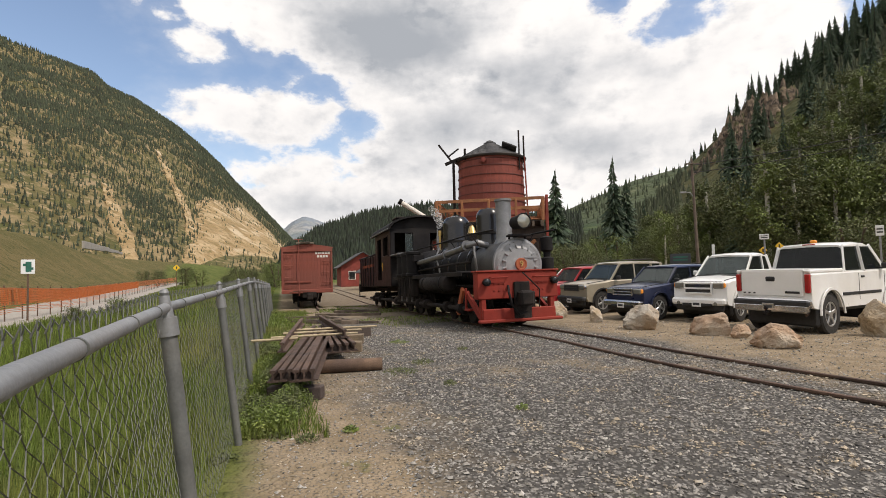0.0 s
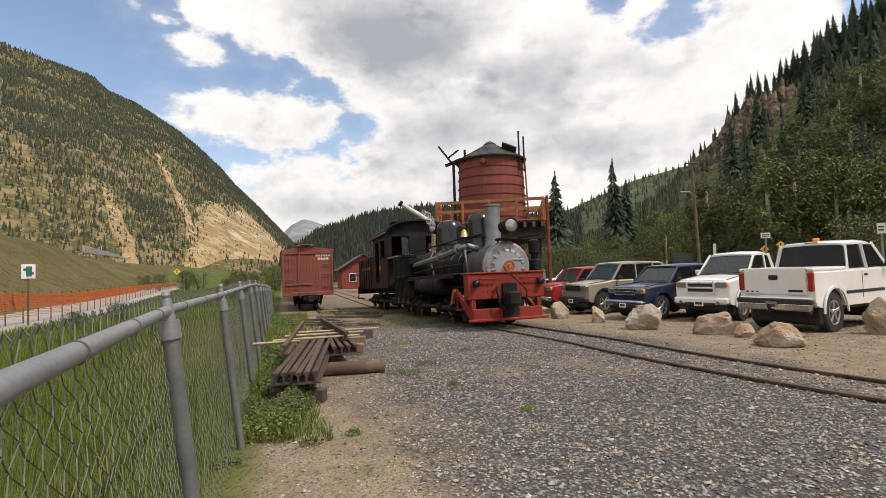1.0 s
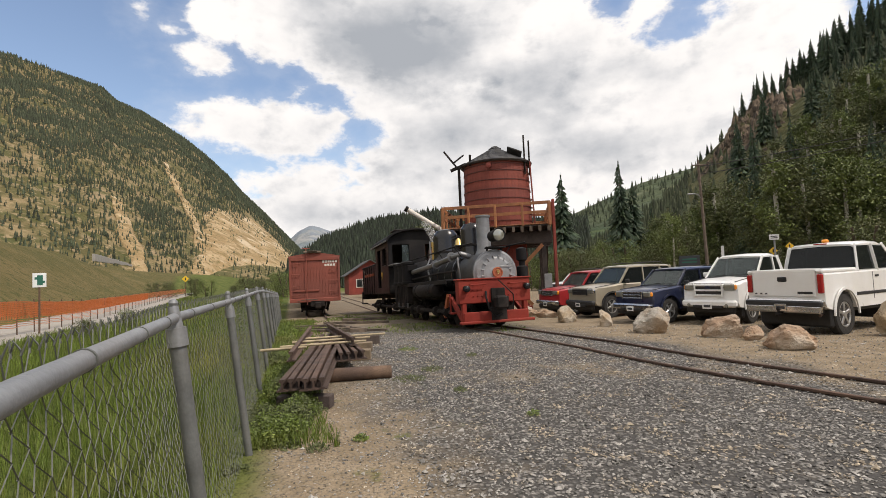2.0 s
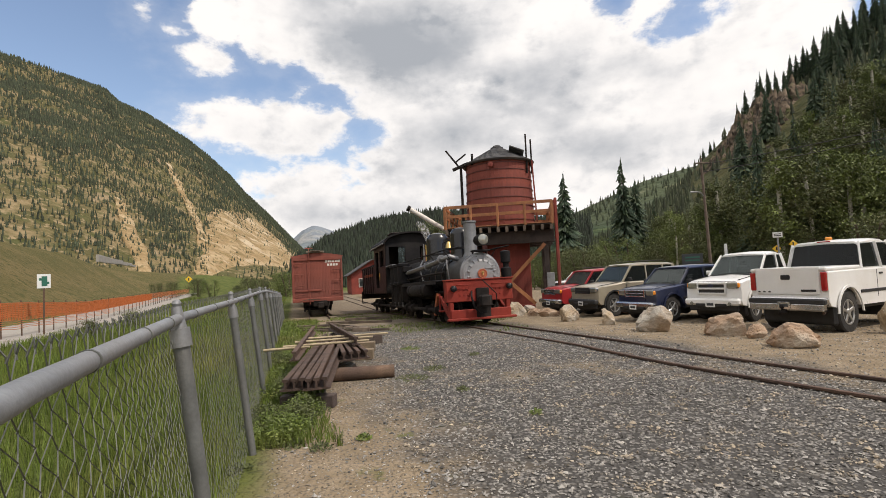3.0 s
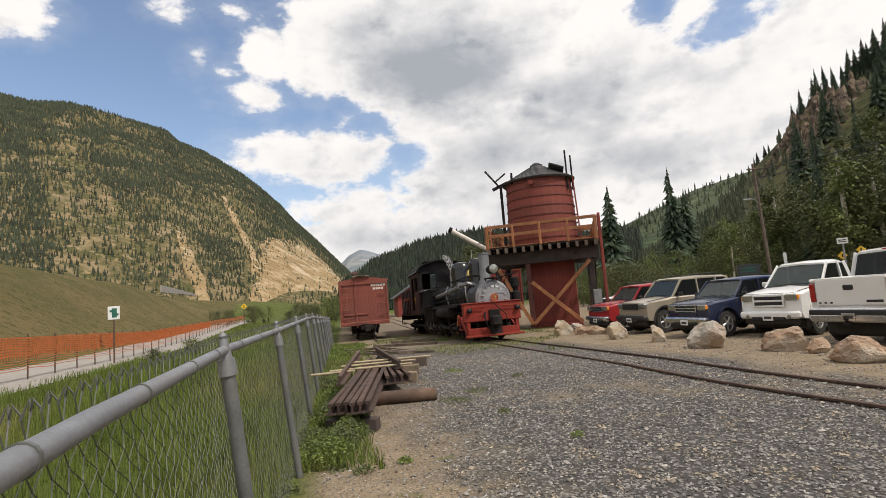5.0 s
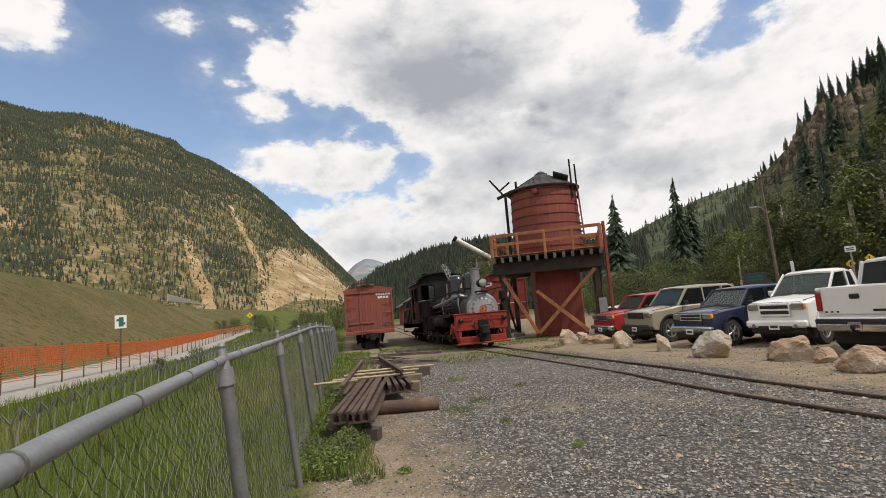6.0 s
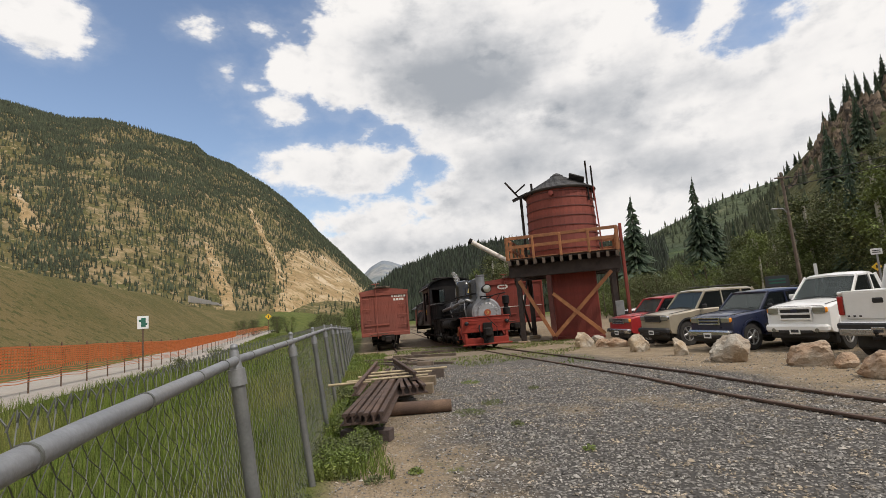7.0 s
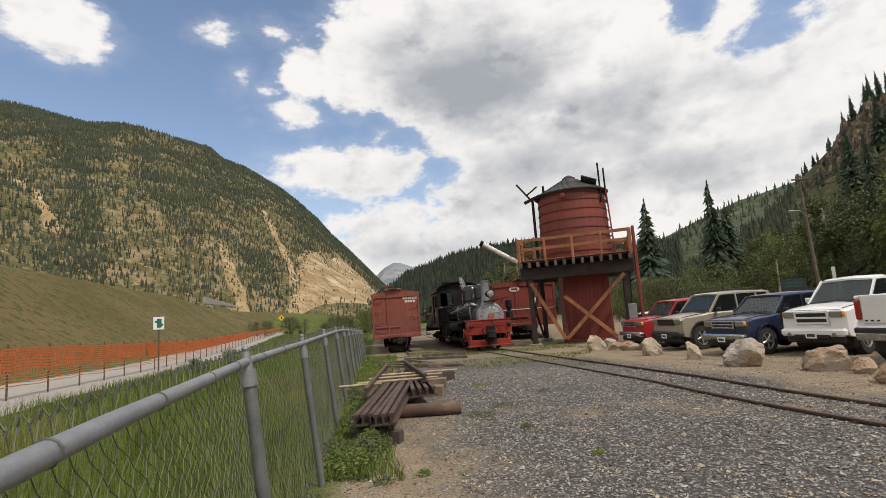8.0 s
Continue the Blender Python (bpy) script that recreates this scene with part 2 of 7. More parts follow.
M_SEAT = mat("seat_fabric", (0.055, 0.055, 0.058), 0.9, 0, 9, 0.3, 0.1)
M_ROCK = mat("tan_boulder", (0.40, 0.30, 0.19), 0.9, 0, 3.2, 0.3, 0.7, (0.50, 0.45, 0.38), (0.42, 0.60), 26, bump_scale=2.5)
M_ROCKG = mat("pale_grey_boulder", (0.44, 0.40, 0.34), 0.9, 0, 3.2, 0.32, 0.7, (0.30, 0.21, 0.13), (0.45, 0.62), 26, bump_scale=2.5)
M_ROCKR = mat("reddish_boulder", (0.38, 0.25, 0.16), 0.9, 0, 3.2, 0.3, 0.7, (0.47, 0.40, 0.32), (0.45, 0.62), 26, bump_scale=2.5)
M_ORANGE = mat("orange_plastic_mesh", (0.50, 0.14, 0.04), 0.6, 0, 4, 0.15, 0.0)
M_RUSTPOST = mat("rusty_tpost", (0.12, 0.075, 0.05), 0.8, 0.1, 8, 0.3, 0.1)
M_SIGNW = mat("white_sign", (0.75, 0.76, 0.75), 0.5, 0, 5, 0.05, 0.0)
M_SIGNG = mat("green_sign_paint", (0.02, 0.13, 0.09), 0.5, 0, 5, 0.1, 0.0)
M_SIGNY = mat("yellow_sign", (0.8, 0.50, 0.03), 0.5, 0, 5, 0.08, 0.0)
M_POLE = mat("utility_pole_wood", (0.13, 0.10, 0.08), 0.9, 0, 5, 0.35, 0.3)
M_BARK = mat("conifer_bark", (0.10, 0.075, 0.055), 0.9, 0, 6, 0.4, 0.5)
M_ASPENBARK = mat("aspen_bark", (0.42, 0.40, 0.33), 0.8, 0, 6, 0.3, 0.3, (0.12, 0.11, 0.09), (0.55, 0.7))
M_SPRUCE = mat("spruce_needles", (0.035, 0.062, 0.036), 0.8, 0, 3, 0.45, 0.0, (0.05, 0.075, 0.03), rand=0.4)
# Darker copy of far_conifers, the hill's shade put into the colour.
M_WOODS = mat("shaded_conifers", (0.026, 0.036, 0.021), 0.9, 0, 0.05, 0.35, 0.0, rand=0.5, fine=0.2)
# Lightened a little: the haze of distance is put into the colour.
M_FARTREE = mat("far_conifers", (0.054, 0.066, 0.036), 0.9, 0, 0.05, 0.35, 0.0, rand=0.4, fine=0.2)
M_ASPEN = mat("aspen_leaves", (0.120, 0.155, 0.034), 0.65, 0, 2, 0.45, 0.0, (0.075, 0.098, 0.026), rand=0.45)
M_SHRUB = mat("willow_leaves", (0.078, 0.097, 0.028), 0.7, 0, 2, 0.45, 0.0, (0.105, 0.105, 0.038), rand=0.45)
M_GRASS = mat("grass_blades", (0.105, 0.150, 0.020), 0.6, 0, 0.8, 0.4, 0.0, (0.19, 0.195, 0.05), (0.48, 0.62), rand=0.4)
M_STONE = mat("ballast_stone", (0.25, 0.236, 0.216), 0.85, 0, 9, 0.3, 0.3, (0.33, 0.275, 0.205), (0.52, 0.60), rand=0.75)

for m_ in (M_BLACK, M_SOOT, M_CABBROWN):
    m_.node_tree.nodes["Principled BSDF"].inputs["Specular IOR Level"].default_value = 0.25


def glass(name, tint=(0.75, 0.82, 0.82), rough=0.03):
    m = bpy.data.materials.new(name)
    m.use_nodes = True
    b = m.node_tree.nodes["Principled BSDF"]
    b.inputs["Base Color"].default_value = (*tint, 1)
    b.inputs["Roughness"].default_value = rough
    b.inputs["Transmission Weight"].default_value = 0.85
    b.inputs["IOR"].default_value = 1.3
    return m


M_GLASS = glass("car_glass", (0.16, 0.20, 0.20))
M_TINT = glass("tinted_car_glass", (0.05, 0.06, 0.065))


def terrain(name, zones, bump=0.4, fine=25.0, extra=None):
    """Ground in several tones. zones: (noise scale, from, to, colour); the first colour lies under the rest."""
    m = bpy.data.materials.new(name)
    m.use_nodes = True
    n, l = m.node_tree.nodes, m.node_tree.links
    b = n["Principled BSDF"]
    co = n.new("ShaderNodeTexCoord")
    col = None
    for i, (s, a, c, rgb) in enumerate(zones):
        t = n.new("ShaderNodeTexNoise")
        t.inputs["Scale"].default_value, t.inputs["Detail"].default_value, t.inputs["Roughness"].default_value = s, 8, 0.62
        mp = n.new("ShaderNodeVectorMath")
        mp.inputs[1].default_value = (i * 13.7, i * 5.1, 0)
        l.new(co.outputs["Object"], mp.inputs[0])
        l.new(mp.outputs[0], t.inputs["Vector"])
        x = n.new("ShaderNodeMix")
        x.data_type = "RGBA"
        r = n.new("ShaderNodeMapRange")
        r.inputs[1].default_value, r.inputs[2].default_value = a, c
        l.new(t.outputs["Fac"], r.inputs[0])
        l.new(r.outputs[0], x.inputs[0])
        x.inputs[7].default_value = (*rgb, 1)
        if col is None:
            x.inputs[6].default_value = (*[v * 0.75 for v in rgb], 1)
        else:
            l.new(col, x.inputs[6])
        col = x.outputs[2]
    l.new(col, b.inputs["Base Color"])
    b.inputs["Roughness"].default_value = 0.95
    b.inputs["Specular IOR Level"].default_value = 0.15
    t = n.new("ShaderNodeTexNoise")
    t.inputs["Scale"].default_value, t.inputs["Detail"].default_value = fine, 6
    l.new(co.outputs["Object"], t.inputs["Vector"])
    bp = n.new("ShaderNodeBump")
    bp.inputs["Strength"].default_value, bp.inputs["Distance"].default_value = bump, 0.6 / fine
    l.new(t.outputs["Fac"], bp.inputs["Height"])
    l.new(bp.outputs[0], b.inputs["Normal"])
    return m


M_ROAD = terrain("pale_asphalt", [(0.5, 0.3, 0.7, (0.34, 0.315, 0.28)), (8, 0.4, 0.7, (0.38, 0.355, 0.32))], 0.2, 50)
M_MOUNT = terrain("dry_mountainside", [(0.006, 0.3, 0.7, (0.150, 0.125, 0.058)), (0.02, 0.42, 0.62, (0.100, 0.092, 0.038)), (0.05, 0.5, 0.62, (0.26, 0.195, 0.105)), (0.03, 0.57, 0.64, (0.28, 0.21, 0.125)), (0.10, 0.48, 0.64, (0.085, 0.088, 0.034)), (0.25, 0.54, 0.64, (0.30, 0.225, 0.13))], 1.0, 0.08)
M_SCREE = terrain("bare_scree", [(0.02, 0.3, 0.7, (0.35, 0.245, 0.125)), (0.06, 0.45, 0.60, (0.44, 0.33, 0.195)), (0.12, 0.50, 0.62, (0.25, 0.175, 0.085)), (0.3, 0.54, 0.64, (0.16, 0.13, 0.06)), (0.035, 0.56, 0.62, (0.50, 0.40, 0.27))], 1.0, 0.12)
M_HILLR = terrain("wooded_hillside", [(0.03, 0.3, 0.7, (0.075, 0.08, 0.035)), (0.2, 0.45, 0.65, (0.11, 0.10, 0.045)), (0.5, 0.55, 0.7, (0.05, 0.06, 0.025))], 1.0, 0.5)
M_CLIFF = terrain("brown_cliff", [(0.08, 0.3, 0.7, (0.15, 0.115, 0.085)), (0.35, 0.42, 0.6, (0.23, 0.175, 0.13)), (0.8, 0.48, 0.58, (0.06, 0.05, 0.042)), (0.25, 0.52, 0.62, (0.07, 0.075, 0.032))], 1.0, 0.6)
M_FOREST = terrain("far_forest", [(0.01, 0.3, 0.7, (0.05, 0.075, 0.035)), (0.06, 0.45, 0.65, (0.075, 0.10, 0.04)), (0.2, 0.5, 0.65, (0.03, 0.045, 0.025))], 1.0, 0.15)
# Haze before the peak is put into its blue-grey colours.
M_PEAK = terrain("hazy_peak", [(0.002, 0.3, 0.7, (0.21, 0.24, 0.27)), (0.006, 0.5, 0.6, (0.30, 0.30, 0.29)), (0.003, 0.5, 0.62, (0.15, 0.185, 0.20))], 0.6, 0.01)
M_GREENHILL = terrain("green_far_hill", [(0.006, 0.3, 0.7, (0.085, 0.105, 0.058)), (0.03, 0.45, 0.6, (0.058, 0.075, 0.045)), (0.012, 0.60, 0.68, (0.16, 0.165, 0.095))], 0.8, 0.05)


# ---------------------------------------------------------------- mesh building
class Mesh:
    """Collects vertices and faces of one part."""

    def __init__(self):
        self.v, self.f = [], []

    def add(self, verts, faces, m=None):
        o = len(self.v)
        self.v += [tuple(m @ Vector(p)) for p in verts] if m else [tuple(p) for p in verts]
        self.f += [tuple(i + o for i in q) for q in faces]
        return self

    def box(self, c, s, m=None, b=None):
        """A box with chamfered edges: centre, size, chamfer."""
        x, y, z = (k / 2 for k in s)
        b = min(0.25 * min(s), 0.02) if b is None else b
        vs, idx = [], {}
        for sx in (-1, 1):
            for sy in (-1, 1):
                for sz in (-1, 1):
                    for ax in range(3):
                        p = [sx * (x - b), sy * (y - b), sz * (z - b)]
                        p[ax] = (sx * x, sy * y, sz * z)[ax]
                        idx[sx, sy, sz, ax] = len(vs)
                        vs.append((c[0] + p[0], c[1] + p[1], c[2] + p[2]))
        fs = []
        for ax in range(3):
            u, w = [(1, 2), (2, 0), (0, 1)][ax]
            for s1 in (-1, 1):
                q = []
                for a, d in ((-1, -1), (1, -1), (1, 1), (-1, 1)):
                    k = [0, 0, 0]
                    k[ax], k[u], k[w] = s1, a, d
                    q.append(idx[(*k, ax)])
                fs.append(q if s1 > 0 else q[::-1])
        for ax in range(3):
            u, w = [(1, 2), (2, 0), (0, 1)][ax]
            for a in (-1, 1):
                for d in (-1, 1):
                    k0, k1 = [0, 0, 0], [0, 0, 0]
                    k0[ax], k1[ax] = -1, 1
                    k0[u] = k1[u] = a
                    k0[w] = k1[w] = d
                    q = [idx[(*k0, u)], idx[(*k1, u)], idx[(*k1, w)], idx[(*k0, w)]]
                    fs.append(q if a * d < 0 else q[::-1])
        for sx in (-1, 1):
            for sy in (-1, 1):
                for sz in (-1, 1):
                    q = [idx[sx, sy, sz, a] for a in range(3)]
                    fs.append(q if sx * sy * sz > 0 else q[::-1])
        return self.add(vs, fs, m)

    def rod(self, a, b, r, r2=None, seg=8, caps=True):
        """A round bar from a to b."""
        a, b = Vector(a), Vector(b)
        r2 = r if r2 is None else r2
        d = (b - a).normalized()
        u = d.orthogonal().normalized()
        w = d.cross(u)
        ring = [(math.cos(2 * math.pi * k / seg), math.sin(2 * math.pi * k / seg)) for k in range(seg)]
        vs = [a + (u * c + w * s) * r for c, s in ring] + [b + (u * c + w * s) * r2 for c, s in ring]
        fs = [(k, (k + 1) % seg, seg + (k + 1) % seg, seg + k) for k in range(seg)]
        if caps:
            fs += [tuple(range(seg))[::-1], tuple(range(seg, 2 * seg))]
        return self.add(vs, fs)

    def beam(self, a, b, w, h, roll=0.0):
        """A squared timber from a to b, w wide and h high."""
        a, b = Vector(a), Vector(b)
        m = look((a + b) / 2, b, roll)
        return self.box((0, 0, 0), (w, h, (b - a).length), m, min(w, h) * 0.08)

    def lathe(self, prof, m=None, seg=20, closed=False):
        """A body of revolution about z. prof: (radius, height)."""
        n = len(prof)
        vs = [(r * math.cos(2 * math.pi * k / seg), r * math.sin(2 * math.pi * k / seg), z) for k in range(seg) for r, z in prof]
        fs = []
        for k in range(seg):
            k2 = (k + 1) % seg
            for i in range(n - 1):
                fs.append((k * n + i, k2 * n + i, k2 * n + i + 1, k * n + i + 1))
            if closed:
                fs.append((k * n + n - 1, k2 * n + n - 1, k2 * n, k * n))
        if not closed:
            fs.append(tuple(k * n for k in range(seg))[::-1])
            fs.append(tuple(k * n + n - 1 for k in range(seg)))
        return self.add(vs, fs, m)

    def prism(self, poly, y0, y1, m=None):
        """A polygon in x and z, pushed from y0 to y1."""
        n = len(poly)
        vs = [(x, y0, z) for x, z in poly] + [(x, y1, z) for x, z in poly]
        fs = [tuple(range(n)), tuple(range(n, 2 * n))[::-1]] + [(k, n + k, n + (k + 1) % n, (k + 1) % n) for k in range(n)]
        return self.add(vs, fs, m)

    def tube(self, pts, r, seg=8):
        """A bent pipe along points."""
        pts = [Vector(p) for p in pts]
        n = len(pts)
        vs, fs = [], []
        u = None
        for i, p in enumerate(pts):
            d = (pts[min(i + 1, n - 1)] - pts[max(i - 1, 0)]).normalized()
            u = d.orthogonal().normalized() if u is None else (u - d * u.dot(d)).normalized()
            w = d.cross(u)
            vs += [p + (u * math.cos(2 * math.pi * k / seg) + w * math.sin(2 * math.pi * k / seg)) * r for k in range(seg)]
        for i in range(n - 1):
            for k in range(seg):
                k2 = (k + 1) % seg
                fs.append((i * seg + k, i * seg + k2, (i + 1) * seg + k2, (i + 1) * seg + k))
        fs += [tuple(range(seg))[::-1], tuple(range((n - 1) * seg, n * seg))]
        return self.add(vs, fs)

    def data(self, name, material, smooth=False, angle=35):
        me = bpy.data.meshes.new(name)
        me.from_pydata(self.v, [], self.f)
        me.update()
        bm = bmesh.new()
        bm.from_mesh(me)
        if len(bm.faces) < 60000:
            bmesh.ops.recalc_face_normals(bm, faces=bm.faces)
        if smooth:
            for f in bm.faces:
                f.smooth = True
            lim = radians(angle)
            for e in bm.edges:
                if len(e.link_faces) == 2 and e.calc_face_angle(0) > lim:
                    e.smooth = False
        bm.to_mesh(me)
        bm.free()
        me.materials.append(material)
        return me


def part(name, mesh, material, parent=None, label="", smooth=True, at=None, angle=35):
    """Links a mesh as one object, a part under its thing where parent is given."""
    ob = new(name, mesh.data(name, material, smooth, angle) if isinstance(mesh, Mesh) else mesh)
    if parent:
        ob.parent = parent
    if at:
        ob.matrix_basis = at
    if label:
        ob["label"] = label
    return ob


def thing(name, m, label, category, group=""):
    """An empty at the base of a thing, that carries its parts."""
    ob = new(name)
    ob.empty_display_size = 0.3
    ob.matrix_world = m
    return tagged(ob, label, category, group)

# ---------------------------------------------------------------- land
EYE0 = Vector((0, 0, 1.42))
ROAD_A, ROAD_D = Vector((-18.3, 20.5)), Vector((-0.43, 0.903)).normalized()   # the orange fence's line along the road
ROAD_N = Vector((-ROAD_D.y, ROAD_D.x))                                        # away from the yard


def smooth01(a, b, x):
    t = min(1, max(0, (x - a) / (b - a)))
    return t * t * (3 - 2 * t)


def road_side(x, y):
    return (Vector((x, y)) - ROAD_A).dot(ROAD_N)


def ground_z(x, y):
    """Height of the land: a level yard that falls off gently ahead, a bank beyond the road."""
    z = -0.03 * min(max(y - 9, 0), 20)
    s = road_side(x, y)
    z += 10.5 * smooth01(5.5, 25, s) + 0.02 * max(0, s - 24)
    along = (Vector((x, y)) - ROAD_A).dot(ROAD_D)
    if s > 4:
        z += 0.25 * noise.noise((x * 0.15, y * 0.15, 3.0)) * smooth01(5, 12, s)
    return z


def sheet(name, xs, ys, zf, material, kind="structure", label="", category=""):
    vs = [(x, y, zf(x, y)) for y in ys for x in xs]
    n = len(xs)
    fs = [(j * n + i, j * n + i + 1, (j + 1) * n + i + 1, (j + 1) * n + i) for j in range(len(ys) - 1) for i in range(n - 1)]
    ms = Mesh().add(vs, fs)
    ob = new(name, ms.data(name, material, True, 60))
    return tagged(ob, label, category, kind=kind)


def spread(a, b, step, grow=1.0):
    out, x = [a], a
    while x < b:
        x += step
        step *= grow
        out.append(min(x, b))
    return out


far_steps = [-3500, -1800, -900, -450, -250, -150, -100]
XS = far_steps + spread(-80, -16, 2.0) + spread(-14, 14, 1.0) + spread(16, 60, 3) + [100, 200, 450, 900, 1800, 3500]
YS = [-3500, -900, -200, -60, -20, -8] + spread(-5, 40, 1.0) + spread(43, 120, 4) + [150, 220, 400, 800, 1600, 3500]


def masked_ground():
    """The one sheet of ground: gravel and dirt in the yard, grass beyond the fence, by place."""
    m = bpy.data.materials.new("ground_cover")
    m.use_nodes = True
    n, l = m.node_tree.nodes, m.node_tree.links
    b = n["Principled BSDF"]
    b.inputs["Roughness"].default_value = 0.95
    b.inputs["Specular IOR Level"].default_value = 0.15
    co = n.new("ShaderNodeTexCoord")
    sep = n.new("ShaderNodeSeparateXYZ")
    l.new(co.outputs["Object"], sep.inputs[0])

    def math_(op, a, c=None):
        t = n.new("ShaderNodeMath")
        t.operation = op
        for i, v in enumerate((a, c)):
            if v is None:
                continue
            if isinstance(v, (int, float)):
                t.inputs[i].default_value = v
            else:
                l.new(v, t.inputs[i])
        return t.outputs[0]

    def nz(s, d=7.0, off=0.0, r=0.6):
        t = n.new("ShaderNodeTexNoise")
        t.inputs["Scale"].default_value, t.inputs["Detail"].default_value, t.inputs["Roughness"].default_value = s, d, r
        v = n.new("ShaderNodeVectorMath")
        v.inputs[1].default_value = (off, off * 0.7, 0)
        l.new(co.outputs["Object"], v.inputs[0])
        l.new(v.outputs[0], t.inputs["Vector"])
        return t.outputs["Fac"]

    def step(f, a, c):
        r = n.new("ShaderNodeMapRange")
        r.interpolation_type = "SMOOTHSTEP"
        r.inputs[1].default_value, r.inputs[2].default_value = a, c
        l.new(f, r.inputs[0])
        return r.outputs[0]

    def mix(f, a, c):
        x = n.new("ShaderNodeMix")
        x.data_type = "RGBA"
        for i, v in ((0, f), (6, a), (7, c)):
            if isinstance(v, (tuple, float, int)):
                x.inputs[i].default_value = (*v, 1) if isinstance(v, tuple) else v
            else:
                l.new(v, x.inputs[i])
        return x.outputs[2]

    x, y = sep.outputs[0], sep.outputs[1]
    wob = math_("MULTIPLY", math_("SUBTRACT", nz(0.9, 6, 4), 0.5), 2.2)
    # stony gravel: grey stones between darker gaps
    vor = n.new("ShaderNodeTexVoronoi")
    vor.inputs["Scale"].default_value = 24
    l.new(co.outputs["Object"], vor.inputs["Vector"])
    gap = step(vor.outputs["Distance"], 0.25, 0.62)
    stone = mix(step(nz(9, 4), 0.35, 0.65), (0.13, 0.123, 0.114), (0.25, 0.236, 0.218))
    gravel = mix(gap, stone, (0.07, 0.066, 0.062))
    dirt = mix(step(nz(3.0), 0.35, 0.65), (0.235, 0.178, 0.112), (0.32, 0.25, 0.17))
    dirt = mix(step(nz(38, 3), 0.52, 0.64), dirt, (0.17, 0.145, 0.115))
    # along-fence coordinate: distance from the fence's foot
    fs = math_("ADD", math_("MULTIPLY", x, 0.95), math_("MULTIPLY", y, 0.313))
    # dirt strip beside the fence and in the lot behind the track
    lot = step(math_("ADD", fs, math_("MULTIPLY", wob, 0.55)), 6.0, 7.0)
    near_fence = math_("SUBTRACT", 1.0, step(math_("ADD", fs, math_("MULTIPLY", wob, 1.2)), 0.1, 1.7))
    patches = step(nz(0.42, 7, 9), 0.56, 0.66)
    far_dirt = step(math_("ADD", y, math_("MULTIPLY", wob, 2.5)), 12.0, 19.0)
    f_d = math_("MINIMUM", math_("ADD", math_("ADD", lot, near_fence), math_("ADD", math_("MULTIPLY", patches, 0.6), math_("MULTIPLY", far_dirt, 0.6))), 0.92)
    yard = mix(f_d, gravel, dirt)
    grass = mix(step(nz(0.35), 0.35, 0.65), (0.07, 0.095, 0.02), (0.13, 0.14, 0.04))
    grass = mix(step(nz(6, 5, 2), 0.5, 0.68), grass, (0.05, 0.065, 0.016))
    bank = mix(step(nz(0.11), 0.35, 0.65), (0.095, 0.085, 0.03), (0.15, 0.115, 0.05))
    bank = mix(step(nz(1.3, 6, 6), 0.48, 0.64), bank, (0.065, 0.07, 0.022))
    bank = mix(step(nz(5, 5, 8), 0.55, 0.7), bank, (0.19, 0.145, 0.08))
    s = math_("ADD", math_("MULTIPLY", math_("ADD", x, -ROAD_A.x), ROAD_N.x), math_("MULTIPLY", math_("ADD", y, -ROAD_A.y), ROAD_N.y))
    green = mix(step(math_("ADD", s, wob), 4.5, 7.0), grass, bank)
    to_grass = math_("SUBTRACT", 1.0, step(math_("ADD", fs, math_("MULTIPLY", wob, 0.22)), -0.42, -0.05))
    patch2 = math_("MULTIPLY", step(nz(1.1, 6, 3), 0.60, 0.68), math_("SUBTRACT", 1.0, step(math_("ADD", fs, wob), 0.8, 2.5)))
    beyond = step(math_("ADD", y, math_("MULTIPLY", wob, 4)), 60.0, 90.0)
    base = mix(math_("MINIMUM", math_("ADD", math_("ADD", to_grass, math_("MULTIPLY", patch2, 0.7)), beyond), 1.0), yard, green)
    l.new(base, b.inputs["Base Color"])
    bp = n.new("ShaderNodeBump")
    bp.inputs["Strength"].default_value, bp.inputs["Distance"].default_value = 0.9, 0.025
    l.new(math_("SUBTRACT", math_("MULTIPLY", nz(30, 5), 0.6), math_("MULTIPLY", gap, 0.5)), bp.inputs["Height"])
    l.new(bp.outputs[0], b.inputs["Normal"])
    return m


ground = sheet("ground", XS, YS, ground_z, masked_ground(), label="gravel yard with dirt patches and grass beside", category="ground")

# the road behind the fence, a strip laid on the ground
road = Mesh()
rv, rf = [], []
for i, a in enumerate(spread(-40, 260, 3, 1.04)):
    for s in (-1.7, -0.1, 4.8):
        p = ROAD_A + ROAD_D * a + ROAD_N * s
        rv.append((p.x, p.y, ground_z(p.x, p.y) + 0.03))
    if i:
        k = 3 * i
        rf += [(k - 3, k - 2, k + 1, k), (k - 2, k - 1, k + 2, k + 1)]
tagged(new("road", road.add(rv, rf).data("road", M_ROAD)), "pale dusty asphalt frontage road", "road", kind="structure")


GRIDS = {}


